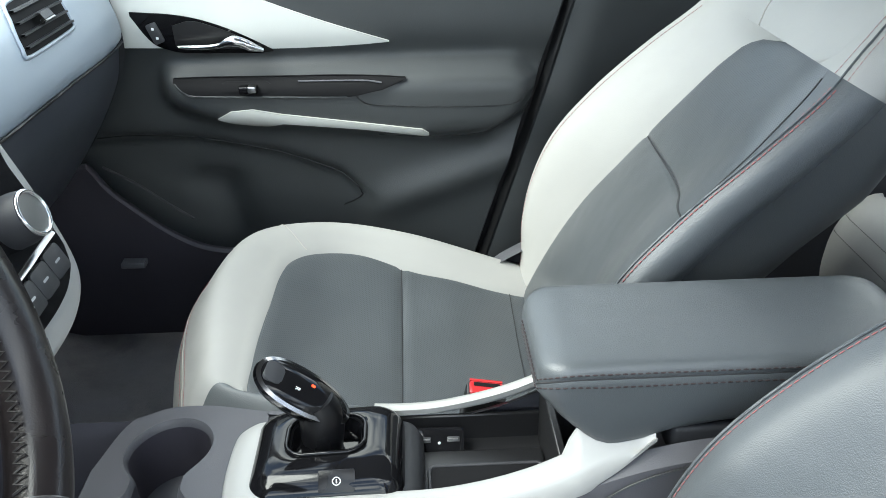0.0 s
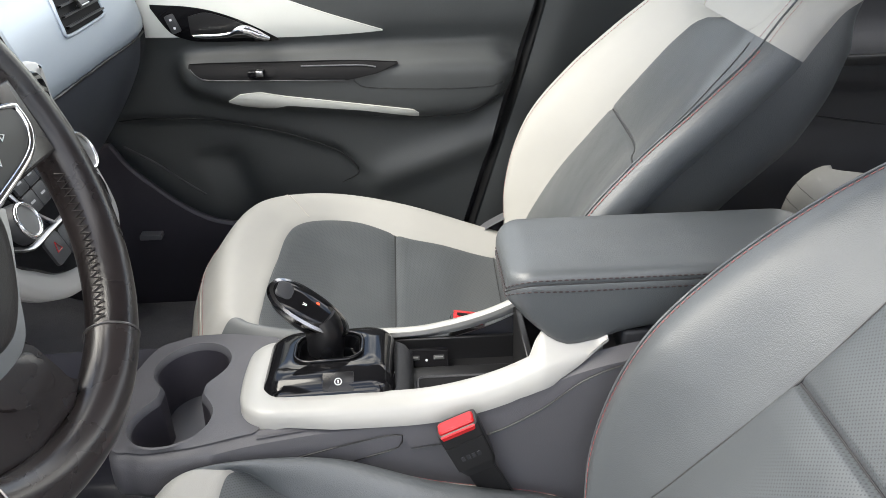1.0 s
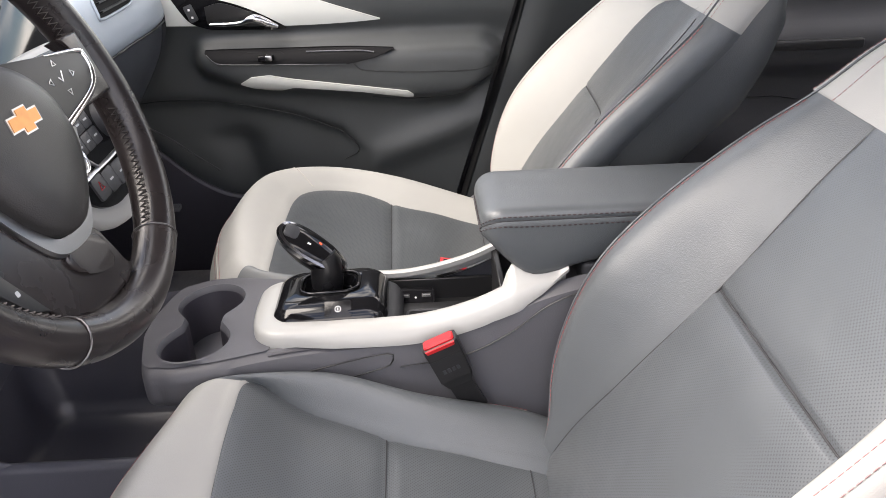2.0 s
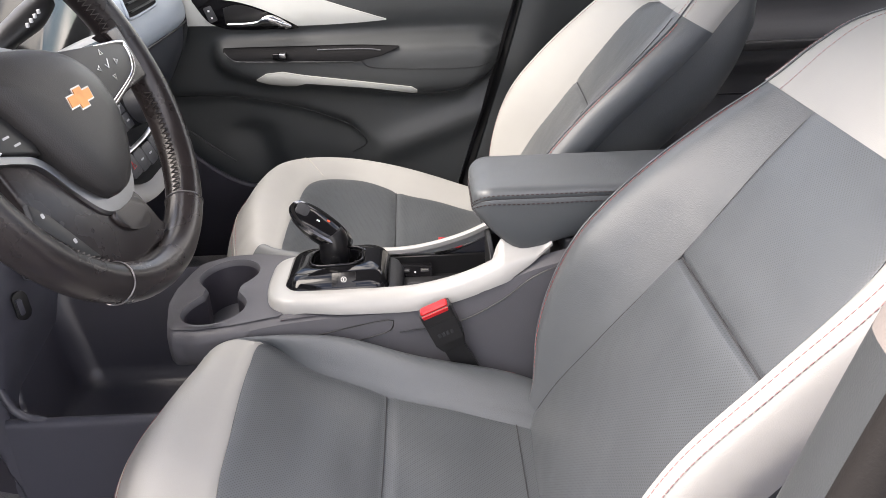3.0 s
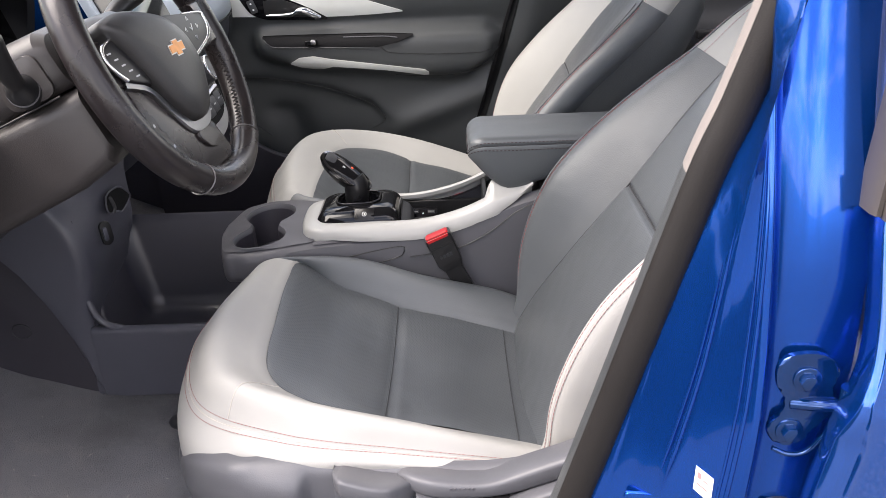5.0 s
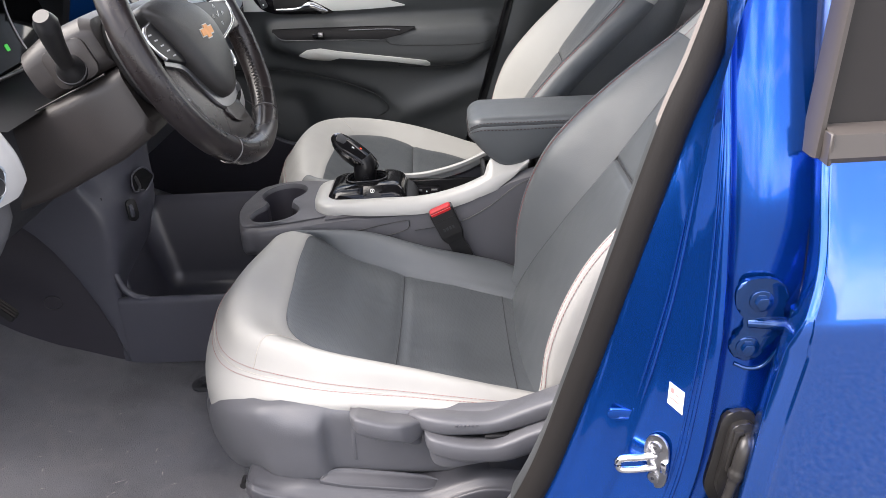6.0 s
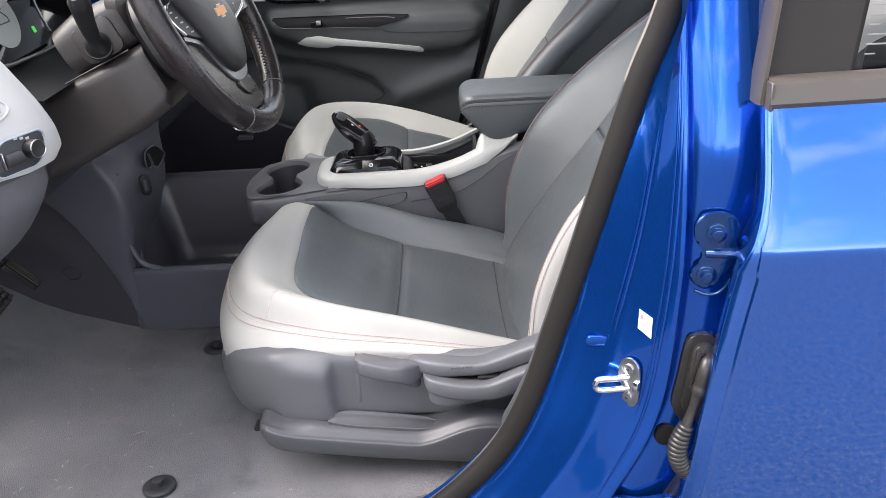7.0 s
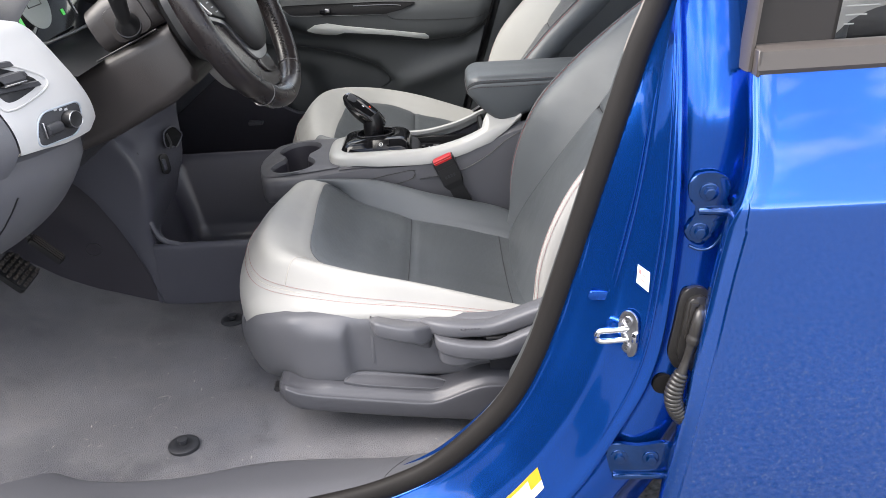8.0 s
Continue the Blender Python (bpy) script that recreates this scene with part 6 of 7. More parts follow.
# x runs down, y to the driver's right
bag = [(-.036, -.100), (-.043, -.067), (-.040, -.036), (-.030, .006), (-.017, .034), (.004, .053), (.025, .058), (.048, .055), (.071, .041), (.090, .024), (.1005, .006), (.099, -.020), (.077, -.043), (.041, -.061), (.008, -.077), (-.020, -.094)]
ring0 = spline(bag, 80, True)
mid0 = np.array((.026, -.014))
dome = []
for k, z in ((.985, -.016), (.995, -.004), (1.0, .002), (.985, .0065), (.94, .0105), (.80, .0150), (.55, .0178), (.25, .0190), (.02, .0192)):
    dome.append([tuple(HUB @ Vector((mid0[0] + (p[0] - mid0[0]) * k, mid0[1] + (p[1] - mid0[1]) * k, z))) for p in ring0])
hub = part("airbag_cover", grid_mesh("airbag_cover", np.array(dome), plastic_bag, closed_u=True, caps=True, angle=60), wheel, "dark grey hub cover")
# satin V from pad to pad round the lower end of the hub
vee = spline([(.030, -.106), (.036, -.088), (.048, -.066), (.080, -.046), (.104, -.026), (.1085, -.004), (.104, .020), (.084, .038), (.058, .060), (.040, .072)], 80)
tg = np.gradient(vee, axis=0)
tg /= np.linalg.norm(tg, axis=1)[:, None]
g = []
for i, (x, y) in enumerate(vee):
    d = np.array((tg[i, 1], -tg[i, 0])) * (1 if tg[i, 1] > 0 or i > 55 else 1)
    w = .0035 + .0035 * math.exp(-((i - 42) / 16) ** 2)
    g.append([tuple(HUB @ Vector((x - d[0] * w, y - d[1] * w, z))) for z in (-.014, -.001)] + [tuple(HUB @ Vector((x + d[0] * w * .7, y + d[1] * w * .7, -.0015))), tuple(HUB @ Vector((x + d[0] * w, y + d[1] * w, -.004))), tuple(HUB @ Vector((x + d[0] * w, y + d[1] * w, -.016)))])
part("satin_trim", grid_mesh("satin_trim", np.array(g), satin_grey, angle=30), wheel, "satin silver trim")
on_wheel([(.028, -.108), (.066, -.106), (.09, -.092), (.150, -.056), (.164, -.02), (.162, .028), (.153, .046), (.139, .030), (.116, .024), (.10, .024), (.10, -.03), (.045, -.056)], -.022, -.006, plastic_wheel, "lower_spoke", wheel, "smooth black lower spoke", .005)
on_wheel(spline([(.112, -.022), (.113, .018), (.128, .024), (.140, .022), (.139, .000), (.128, -.020)], 30, True), -.008, -.002, plastic_wheel, "spoke_plate", wheel, "dark spoke plate", .0025)
for sgn, pad, mid_y in ((-1, [(-.020, -.092), (-.014, -.114), (-.003, -.122), (.012, -.117), (.026, -.105), (.041, -.064), (.0, -.066)], -.100), (1, [(-.027, .004), (-.016, .083), (-.010, .128), (-.004, .134), (.011, .131), (.023, .114), (.037, .060), (.02, .045), (.0, .035)], .088)):
    outline = pad[::-1] if sgn > 0 else pad
    area = sum(pad[i][0] * pad[(i + 1) % len(pad)][1] - pad[(i + 1) % len(pad)][0] * pad[i][1] for i in range(len(pad)))
    pd = on_wheel(pad if area > 0 else pad[::-1], -.012, .003, plastic_black, "switch_pad", wheel, "black switch pad", .002)
    edge = pad[:5] if sgn < 0 else pad[1:7]
    part("pad_edge", tube("pad_edge", [HUB @ Vector((x, y, .0025)) for x, y in spline(edge, 50)], np.interp(np.linspace(0, 1, 50), [0, .5, 1], [.0012, .0026, .0034] if sgn > 0 else [.0022, .0026, .0026]), chrome, 8), wheel, "bright chrome edge")
    for k in range(5 if sgn < 0 else 0):
        on_wheel([(-.006 + .008 * k + p, -.110 + .007 * k + q) for p, q in rounded(.0018, .008, .0006)], .0029, .0033, print_grey, "switch_mark", pd, "", 0)
    for dx, dy, rot in () if sgn < 0 else ((-.012, 0, math.pi), (.012, 0, 0), (0, .016, math.pi / 2), (0, -.016, -math.pi / 2)):
        t3 = [HUB @ Vector((.004 + dx + .0030 * math.cos(a + rot), mid_y + dy + .0030 * math.sin(a + rot), .0033)) for a in (0, 2.094, 4.189)]
        part("arrow_mark", tube("arrow_mark", t3, .0005, label_white, 5, closed=True), pd)
    if sgn > 0:
        part("tick_mark", tube("tick_mark", [HUB @ Vector((x, y, .0033)) for x, y in ((.003, .084), (.007, .087), (-.001, .092))], .0005, label_white, 5), pd)
        on_wheel([(-.024, .120), (-.026, .153), (.030, .153), (.034, .098), (.022, .121), (.010, .136), (-.006, .139)][::-1], -.016, -.003, plastic_wheel, "side_spoke", wheel, "", .003)
    else:
        on_wheel([(-.022, -.105), (.030, -.108), (.034, -.150), (-.030, -.150)][::-1], -.018, -.002, leather_wheel, "side_spoke", wheel, "", .003)
# button pad on the lower left
low = [(.066, -.104), (.084, -.090), (.134, -.066), (.126, -.082), (.082, -.110)]
lp = on_wheel(low[::-1], -.008, -.003, plastic_black, "button_pad", wheel, "black button pad", .001)
for x, y in ((.080, -.098), (.110, -.083)):
    on_wheel([(x + p, y + q) for p, q in rounded(.004, .0035, .001)], -.003, -.0027, print_grey, "button_mark", lp, "", 0)
# emblem: a plain bronze shape with a bright edge
EM = HUB @ Matrix.Translation((.0175, -.003, .0185)) @ Matrix.Scale(.80, 4)
cross = [(-.0055, -.021), (-.0055, -.0075), (-.0105, -.0065), (-.0105, .0075), (-.0055, .0075), (-.0055, .021), (.0055, .019), (.0055, .0065), (.0105, .0065), (.0105, -.0075), (.0055, -.0075), (.0055, -.023)]
wide_ = [(x + math.copysign(.0016, x), y + math.copysign(.0018, y)) for x, y in cross]
em = part("emblem_edge", bm_mesh("emblem_edge", prism_bm(wide_[::-1], .0018, EM, 0), satin), hub, "bright emblem edge")
part("emblem", bm_mesh("emblem", prism_bm(cross[::-1], .0026, EM, 0), gold), em, "bronze emblem")

# ---------------- footwell ----------------
tunnel = thing("centre_stack_base", (-.5, 0, .46), "dark grey lower centre stack with an open floor tray", "stack base")
# moulded fascia: a side face cut by an arch, a rounded ridge, then a face turned to the rear
rows = []
for z in np.r_[np.linspace(.468, .60, 14), np.linspace(.61, .885, 40)]:
    x_f = float(np.interp(z, [.468, .49, .53, .59, .65, .707, .74, .80, .885], [-.545, -.548, -.560, -.580, -.606, -.638, -.664, -.73, -.82]))
    x_r = float(curve1([.468, .56, .62, .65, .72, .768, .80, .83, .885], [-.530, -.532, -.537, -.533, -.522, -.527, -.540, -.560, -.59], z))
    x_e = float(curve1([.468, .59, .68, .757, .80, .84, .885], [-.56, -.552, -.523, -.494, -.490, -.486, -.48], z))
    y_e = float(np.interp(z, [.47, .59, .68, .76, .82, .89], [.09, .09, .072, .048, .035, .03]))
    y_s = -.119 + .03 * max(0.0, z - .76)
    pts = [(x_f - .004, y_s + .016, z), (x_f, y_s + .004, z), (x_f + .006, y_s, z), (x_f * .5 + x_r * .5 - .01, y_s - .001, z), (x_r - .022, y_s, z), (x_r - .008, y_s + .004, z), (x_r + .001, y_s + .016, z), (x_r * .6 + x_e * .4 + .003, y_s * .6 + y_e * .4, z), (x_e - .001, y_e - .008, z), (x_e, y_e, z), (x_e - .012, y_e + .012, z), (x_e - .08, y_e + .03, z)]
    rows.append(spline(pts, 46))
part("fascia", grid_mesh("fascia", np.array(rows), plastic_stack), tunnel, "dark grey moulded fascia")
# pocket and socket in the rear-facing face
FM = Matrix.Translation((-.4935, -.012, .797)) @ Euler((0, radians(84), radians(-72 + 90 - 32))).to_matrix().to_4x4()
pk_o = [(-.020, -.024), (-.024, .012), (-.006, .034), (.004, .036), (.019, .006), (.014, -.006), (.008, -.030)]
pocket = part("wall_pocket", tube("wall_pocket", [FM @ Vector((a, b, .003)) for a, b in spline(pk_o, 60, True)], .0015, plastic_stack, 10, closed=True), tunnel, "small pocket, its shade in the colour")
# raised flat sheet; its black stands for the shade in the pocket
part("pocket_floor", bm_mesh("pocket_floor", prism_bm([tuple(p) for p in spline(pk_o, 60, True)], .0025, FM, .0005), recess_shade), pocket)
part("inner_wall", tube("inner_wall", [FM @ Vector(p) for p in spline([(.013, -.018, .002), (.006, -.012, .003), (-.006, -.014, .003), (-.016, -.016, .002)], 20)], .0035, plastic_dark, 8), pocket)
SK = Matrix.Translation((-.500, -.066, .762)) @ Euler((0, radians(84), radians(-30))).to_matrix().to_4x4()
sk = part("power_socket", bm_mesh("power_socket", prism_bm(rounded(.042, .022, .009), .004, SK, .0015), plastic_black), tunnel, "dark socket cover")
part("socket_button", bm_mesh("socket_button", prism_bm(rounded(.024, .008, .003), .003, SK @ Matrix.Translation((0, -.004, .004)), .001), plastic_stack), sk)
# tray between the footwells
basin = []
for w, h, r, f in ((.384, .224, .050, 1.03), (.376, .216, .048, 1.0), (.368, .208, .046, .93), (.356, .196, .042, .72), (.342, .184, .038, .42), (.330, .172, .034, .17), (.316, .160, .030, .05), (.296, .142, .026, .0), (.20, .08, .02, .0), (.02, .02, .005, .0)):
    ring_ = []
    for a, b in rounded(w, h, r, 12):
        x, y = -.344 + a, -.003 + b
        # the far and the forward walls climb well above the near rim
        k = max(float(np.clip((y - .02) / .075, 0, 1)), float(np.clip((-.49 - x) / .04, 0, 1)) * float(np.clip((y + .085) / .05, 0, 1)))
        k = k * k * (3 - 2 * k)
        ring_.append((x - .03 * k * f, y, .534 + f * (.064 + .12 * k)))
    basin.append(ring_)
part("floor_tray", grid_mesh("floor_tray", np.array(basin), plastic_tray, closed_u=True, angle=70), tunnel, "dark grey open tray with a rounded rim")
g = [[(x, y, z) for y, z in spline([(-.1040, .5985), (-.1085, .6035), (-.1145, .6045), (-.1190, .6010), (-.1208, .590), (-.1208, .54), (-.1212, .465)], 24)] for x in np.linspace(-.540, -.18, 20)]
part("tray_side", grid_mesh("tray_side", np.array(g), plastic_stack, angle=70), tunnel, "dark grey side of the tray")
lip = spline([(-.548, -.104, .680), (-.540, -.107, .658), (-.533, -.110, .638), (-.524, -.1115, .619), (-.508, -.112, .606), (-.48, -.112, .6005)], 50)
part("tray_lip", tube("tray_lip", lip, np.interp(np.linspace(0, 1, 50), [0, .35, .85, 1], [.0060, .0060, .0060, .004]), plastic_stack, 12), tunnel)
foot = []
for x in np.linspace(-1.05, -.535, 20):
    foot.append(spline([(x, -.1165, .44), (x, -.112, .53), (x, -.106, .64), (x, -.10, .80)], 14))
part("tunnel_side", grid_mesh("tunnel_side", np.array(foot), plastic_purple), tunnel, "dark tunnel side panel")
part("trim_clip", tube("trim_clip", [(-.667 + .017 * math.cos(a), -.1085, .598 + .014 * math.sin(a)) for a in np.linspace(0, 2 * math.pi, 24, endpoint=False)], .0012, plastic_dark, 6, closed=True), tunnel)
# far footwell wall with a slotted grille
kick = thing("far_kick_panel", (-.6, .66, .45), "black side wall of the passenger footwell", "footwell panel", kind="structure")
part("kick_wall", grid_mesh("kick_wall", np.array([[(x, .685 - .02 * math.sin(math.pi * (z - .45) / .5), z) for x in np.linspace(-1.0, -.52, 16)] for z in np.linspace(.45, .95, 12)]), plastic_purple), kick)
part("footwell_bulkhead", grid_mesh("footwell_bulkhead", np.array([[(-1.0 - .1 * math.sin(z * 3), y, z) for y in np.linspace(-.72, .72, 8)] for z in np.linspace(.42, 1.1, 8)]), plastic_black), kick)

# pedals
PM = Matrix.Translation((-.750, -.275, .632)) @ Euler((0, radians(48), radians(4))).to_matrix().to_4x4()
pedal = thing("brake_pedal", (-.742, -.262, .55), "ribbed black rubber brake pedal", "pedal", "pedals")
pad = part("pad", bm_mesh("pad", prism_bm(rounded(.068, .085, .010), .010, PM, .003), plastic_black), pedal)
for i in range(6):
    for j in range(4):
        m = PM @ Matrix.Translation((-.027 + .011 * i, -.030 + .020 * j + (.006 if i % 2 else 0), .010))
        part("rib", bm_mesh("rib", prism_bm(rounded(.0065, .015, .002, 2), .003, m, .001), taupe), pad)
part("arm", tube("arm", [(-.750, -.262, .618), (-.80, -.262, .66), (-.88, -.26, .80)], .008, plastic_black, 8), pedal)
AM = Matrix.Translation((-.722, -.196, .640)) @ Euler((0, radians(50), radians(10))).to_matrix().to_4x4()
gas = thing("accelerator_pedal", (-.715, -.19, .56), "slim black accelerator pedal", "pedal", "pedals")
pad = part("pad", bm_mesh("pad", prism_bm(rounded(.074, .030, .006), .010, AM, .003), plastic_black), gas)
for j in range(3):
    part("rib", bm_mesh("rib", box_bm((-.033, -.011 + .009 * j, .010), (.033, -.007 + .009 * j, .0125), .001, 1, m=AM), taupe), pad)
part("arm", tube("arm", [(-.74, -.190, .66), (-.80, -.19, .72), (-.88, -.19, .80)], .007, plastic_black, 8), gas)


# ---------------- door frame of the body ----------------
body = thing("hatchback", (.2, -.80, .30), "bright metallic blue hatchback seen through its open doorway", "car")
N_LINE = 110
LINE = spline([(.372, 1.40), (.345, 1.26), (.315, 1.156), (.294, 1.099), (.257, .972), (.220, .845), (.180, .719), (.135, .634), (.057, .554), (-.01, .515), (-.10, .487), (-.239, .468), (-.55, .468), (-.75, .48)], N_LINE)
RIDGE = spline([(.350, 1.40), (.330, 1.26), (.312, 1.156), (.304, 1.10), (.287, .954), (.272, .869), (.249, .754), (.208, .654), (.133, .548), (.03, .480), (-.239, .430), (-.55, .43), (-.75, .44)], N_LINE)
OUTER = spline([(.318, 1.40), (.316, 1.26), (.315, 1.164), (.318, 1.08), (.319, .987), (.316, .85), (.303, .735), (.265, .645), (.203, .538), (.10, .435), (-.239, .38), (-.55, .38), (-.75, .39)], N_LINE)


def lean(z):
    """How far the body leans inwards above the waist."""
    return .26 * np.maximum(0, np.asarray(z) - .92) ** 1.25


def skin_between(sections):
    """A sheet through curves of the doorway; each section: weights of the three curves, a shift rearwards and y."""
    rows = []
    for (a, b, c), dx, y in sections:
        p = LINE * a + RIDGE * b + OUTER * c
        rows.append(np.stack([p[:, 0] + dx, np.full(N_LINE, y) + c * lean(p[:, 1]), p[:, 1]], 1))
    rows = np.array(rows)
    return np.stack([spline(rows[:, i], 60) for i in range(N_LINE)], 1)


t_ = np.gradient(LINE, axis=0)
t_ /= np.linalg.norm(t_, axis=1)[:, None]
NRM = np.stack([-t_[:, 1], t_[:, 0]], 1)


def along_line(section):
    """Points at (distance out from the doorway's edge, y) all along it."""
    return np.array([[(LINE[i, 0] + d * NRM[i, 0], y, LINE[i, 1] + d * NRM[i, 1]) for d, y in section] for i in range(N_LINE)])


JAMB = skin_between([((1, 0, 0), -.004, -.74), ((1, 0, 0), .0, -.793), ((.9, .1, 0), 0, -.799), ((.5, .5, 0), 0, -.8095), ((.15, .85, 0), 0, -.8195), ((0, 1, 0), 0, -.8245),
                     ((0, .85, .15), 0, -.8285), ((0, .5, .5), 0, -.8385), ((0, .15, .85), 0, -.849), ((0, .04, .96), 0, -.852), ((0, 0, 1), .001, -.854), ((0, 0, 1), .004, -.8545), ((0, 0, 1), .007, -.850), ((0, 0, 1), .010, -.835), ((0, 0, 1), .016, -.825)])
part("door_jamb", grid_mesh("door_jamb", JAMB, paint_jamb_shade, angle=70), body, "metallic blue door jamb")


def on_jamb(i, q):
    """A point of the jamb and its outward normal; i counts along the doorway, q across it."""
    def at(a, b):
        a, b = min(max(a, 0), N_LINE - 1.001), min(max(b, 0), 58.999)
        k, m = int(a), int(b)
        f, h = a - k, b - m
        return (JAMB[m, k] * (1 - f) + JAMB[m, k + 1] * f) * (1 - h) + (JAMB[m + 1, k] * (1 - f) + JAMB[m + 1, k + 1] * f) * h
    p = at(i, q)
    n = np.cross(at(i + .5, q) - at(i - .5, q), at(i, q + .5) - at(i, q - .5))
    n /= np.linalg.norm(n)
    return p, n if n[1] < 0 else -n


seal = along_line([(-.014, -.770), (-.022, -.780), (-.0245, -.788), (-.0215, -.795), (-.014, -.799), (-.006, -.7995), (.001, -.797), (.004, -.790)])
part("door_seal", grid_mesh("door_seal", seal, rubber, angle=50), body, "dark rubber door seal")
# upper pillar trim is pale, the lower one grey
k_up = int(np.argmin(np.abs(LINE[:, 1] - 1.085)))
pil = along_line([(.06, -.715), (.0, -.722), (-.005, -.728), (-.011, -.737), (-.015, -.749), (-.018, -.763), (-.019, -.778), (-.019, -.788)])
part("upper_pillar_trim", grid_mesh("upper_pillar_trim", pil[:k_up + 1], pillar_beige), body, "pale upper pillar trim")
k_lo = int(np.argmin(np.abs(LINE[:, 1] - .66)))
part("lower_pillar_trim", grid_mesh("lower_pillar_trim", pil[k_up:k_lo + 1], plastic_door), body, "dark grey lower pillar trim")
# sill plate: from the seal to the carpet, in two pieces
s_out = pil[k_lo:, -1]
s_in_pts = spline([(.165, -.70, .655), (.140, -.665, .575), (.100, -.648, .505), (.058, -.652, .475), (-.016, -.668, .470), (-.16, -.660, .468), (-.25, -.664, .468), (-.37, -.690, .470), (-.50, -.685, .472), (-.60, -.635, .474), (-.68, -.56, .48), (-.75, -.52, .50)], len(s_out))
rows = []
for i in range(len(s_out)):
    a, b = s_out[i], s_in_pts[i]
    up = .010
    rows.append(spline([a + (0, .0, -.003), a + (0, .004, .002), a * .7 + b * .3 + (0, 0, up), a * .35 + b * .65 + (0, 0, up * .8), a * .06 + b * .94 + (0, 0, .004), b, b + (0, .006, -.014)], 18))
rows = np.array(rows)
split = int(np.argmin(np.abs(rows[:, 9, 0] + .013)))
part("sill_plate", grid_mesh("sill_plate", rows[:split + 1], plastic_grey), body, "grey sill plate")
part("sill_plate", grid_mesh("sill_plate", rows[split:] , plastic_grey), body, "grey sill plate")
part("sill_gap", tube("sill_gap", rows[split, 2:-2] + (0, 0, -.0001), .0006, plastic_black, 6), body)
# recessed pillar face behind the jamb, and the outer sill
face = []
for z in np.linspace(.42, 1.4, 60):
    x0 = float(np.interp(z, OUTER[::-1, 1], OUTER[::-1, 0])) + .012
    high = float(np.clip((z - .93) / .1, 0, 1))
    bow = .012 * high
    arc = [(d, -.8440 - bow + (12.0 if d < .028 else 3.4) * (d - .028) ** 2) for d in np.linspace(-.012, .062, 26)]
    face.append([(x0 + d, y + float(lean(z)), z) for d, y in arc + [(.070, -.833), (.080, -.822), (.095, -.812), (.13, -.80)]])
face = np.array(face)
part("hinge_pillar", grid_mesh("hinge_pillar", face, paint_jamb_shade), body, "metallic blue hinge pillar")
part("outer_sill", grid_mesh("outer_sill", np.array([[(x, y, z) for y, z in spline([(-.835, .41), (-.855, .40), (-.868, .37), (-.870, .30), (-.85, .22), (-.80, .18)], 14)] for x in np.linspace(-.9, 1.4, 12)]), paint), body)
# pressed beads along the jamb
for (i0, q0), (i1, q1), thick in (((20, 32.5), (35, 30.2), .0022), ((22, 30.6), (34.6, 28.6), .0014), ((14, 44.0), (47, 46.6), .0020), ((14, 41.5), (40, 44.2), .0013)):
    pts = [on_jamb(i0 + (i1 - i0) * f, q0 + (q1 - q0) * f)[0] for f in np.linspace(0, 1, 50)]
    part("pressed_bead", tube("pressed_bead", np.array(pts), [thick * min(1, 6 * f, 6 * (1 - f)) + .0001 for f in np.linspace(0, 1, 50)], paint_jamb_shade, 8), body)
# pressed bump on the jamb
BM_ = Matrix.Translation(Vector(on_jamb(36.2, 26.5)[0])) @ Euler((radians(90), 0, radians(-8))).to_matrix().to_4x4() @ Matrix.Scale(.92, 4)
part("pressed_tab", bm_mesh("pressed_tab", prism_bm(rounded(.034, .012, .004), .0035, BM_ @ Matrix.Translation((0, 0, -.001)), .0015), paint_jamb_shade), body)
part("pressed_tab", bm_mesh("pressed_tab", prism_bm(rounded(.010, .020, .004), .0042, BM_ @ Matrix.Translation((.014, .003, -.001)), .0015), paint_jamb_shade), body)

# striker
seat_p, seat_n = on_jamb(37.2, 39.0)
JM = Matrix.Translation(Vector(seat_p)) @ Euler((radians(90), 0, radians(-42))).to_matrix().to_4x4() @ Matrix.Scale(.72, 4)
striker = thing("door_striker", (.283, -.83, .785), "bright steel door striker bolted to the blue jamb", "door striker")
plate = [(-.017, -.022), (-.010, -.040), (.006, -.043), (.017, -.028), (.018, .022), (.010, .040), (-.005, .043), (-.017, .026)]
part("plate", bm_mesh("plate", prism_bm([tuple(p) for p in spline(plate, 36, True)], .004, JM, .0012), satin), striker)
for dy in (-.026, .026):
    part("bolt", bm_mesh("bolt", prism_bm([(.0085 * math.cos(a), dy + .0085 * math.sin(a)) for a in np.linspace(0, 2 * math.pi, 20, endpoint=False)], .004, JM @ Matrix.Translation((0, 0, .004)), .001), satin), striker)
    part("bolt_recess", bm_mesh("bolt_recess", prism_bm([(.003 * math.cos(a), dy + .003 * math.sin(a)) for a in np.linspace(0, 2 * math.pi, 6, endpoint=False)], .0006, JM @ Matrix.Translation((0, 0, .008)), 0), plastic_dark), striker)
loop = spline([(0, .010, .003), (-.016, .010, .020), (-.030, .010, .033), (-.037, .006, .038), (-.037, -.006, .038), (-.030, -.010, .033), (-.016, -.010, .020), (0, -.010, .003)], 40)
part("loop", tube("loop", [JM @ Vector(p) for p in loop], .0037, chrome, 10), striker)
part("rear_tab", bm_mesh("rear_tab", box_bm((.010, -.010, .0), (.019, .008, .010), .002, 2, m=JM), chrome), striker)

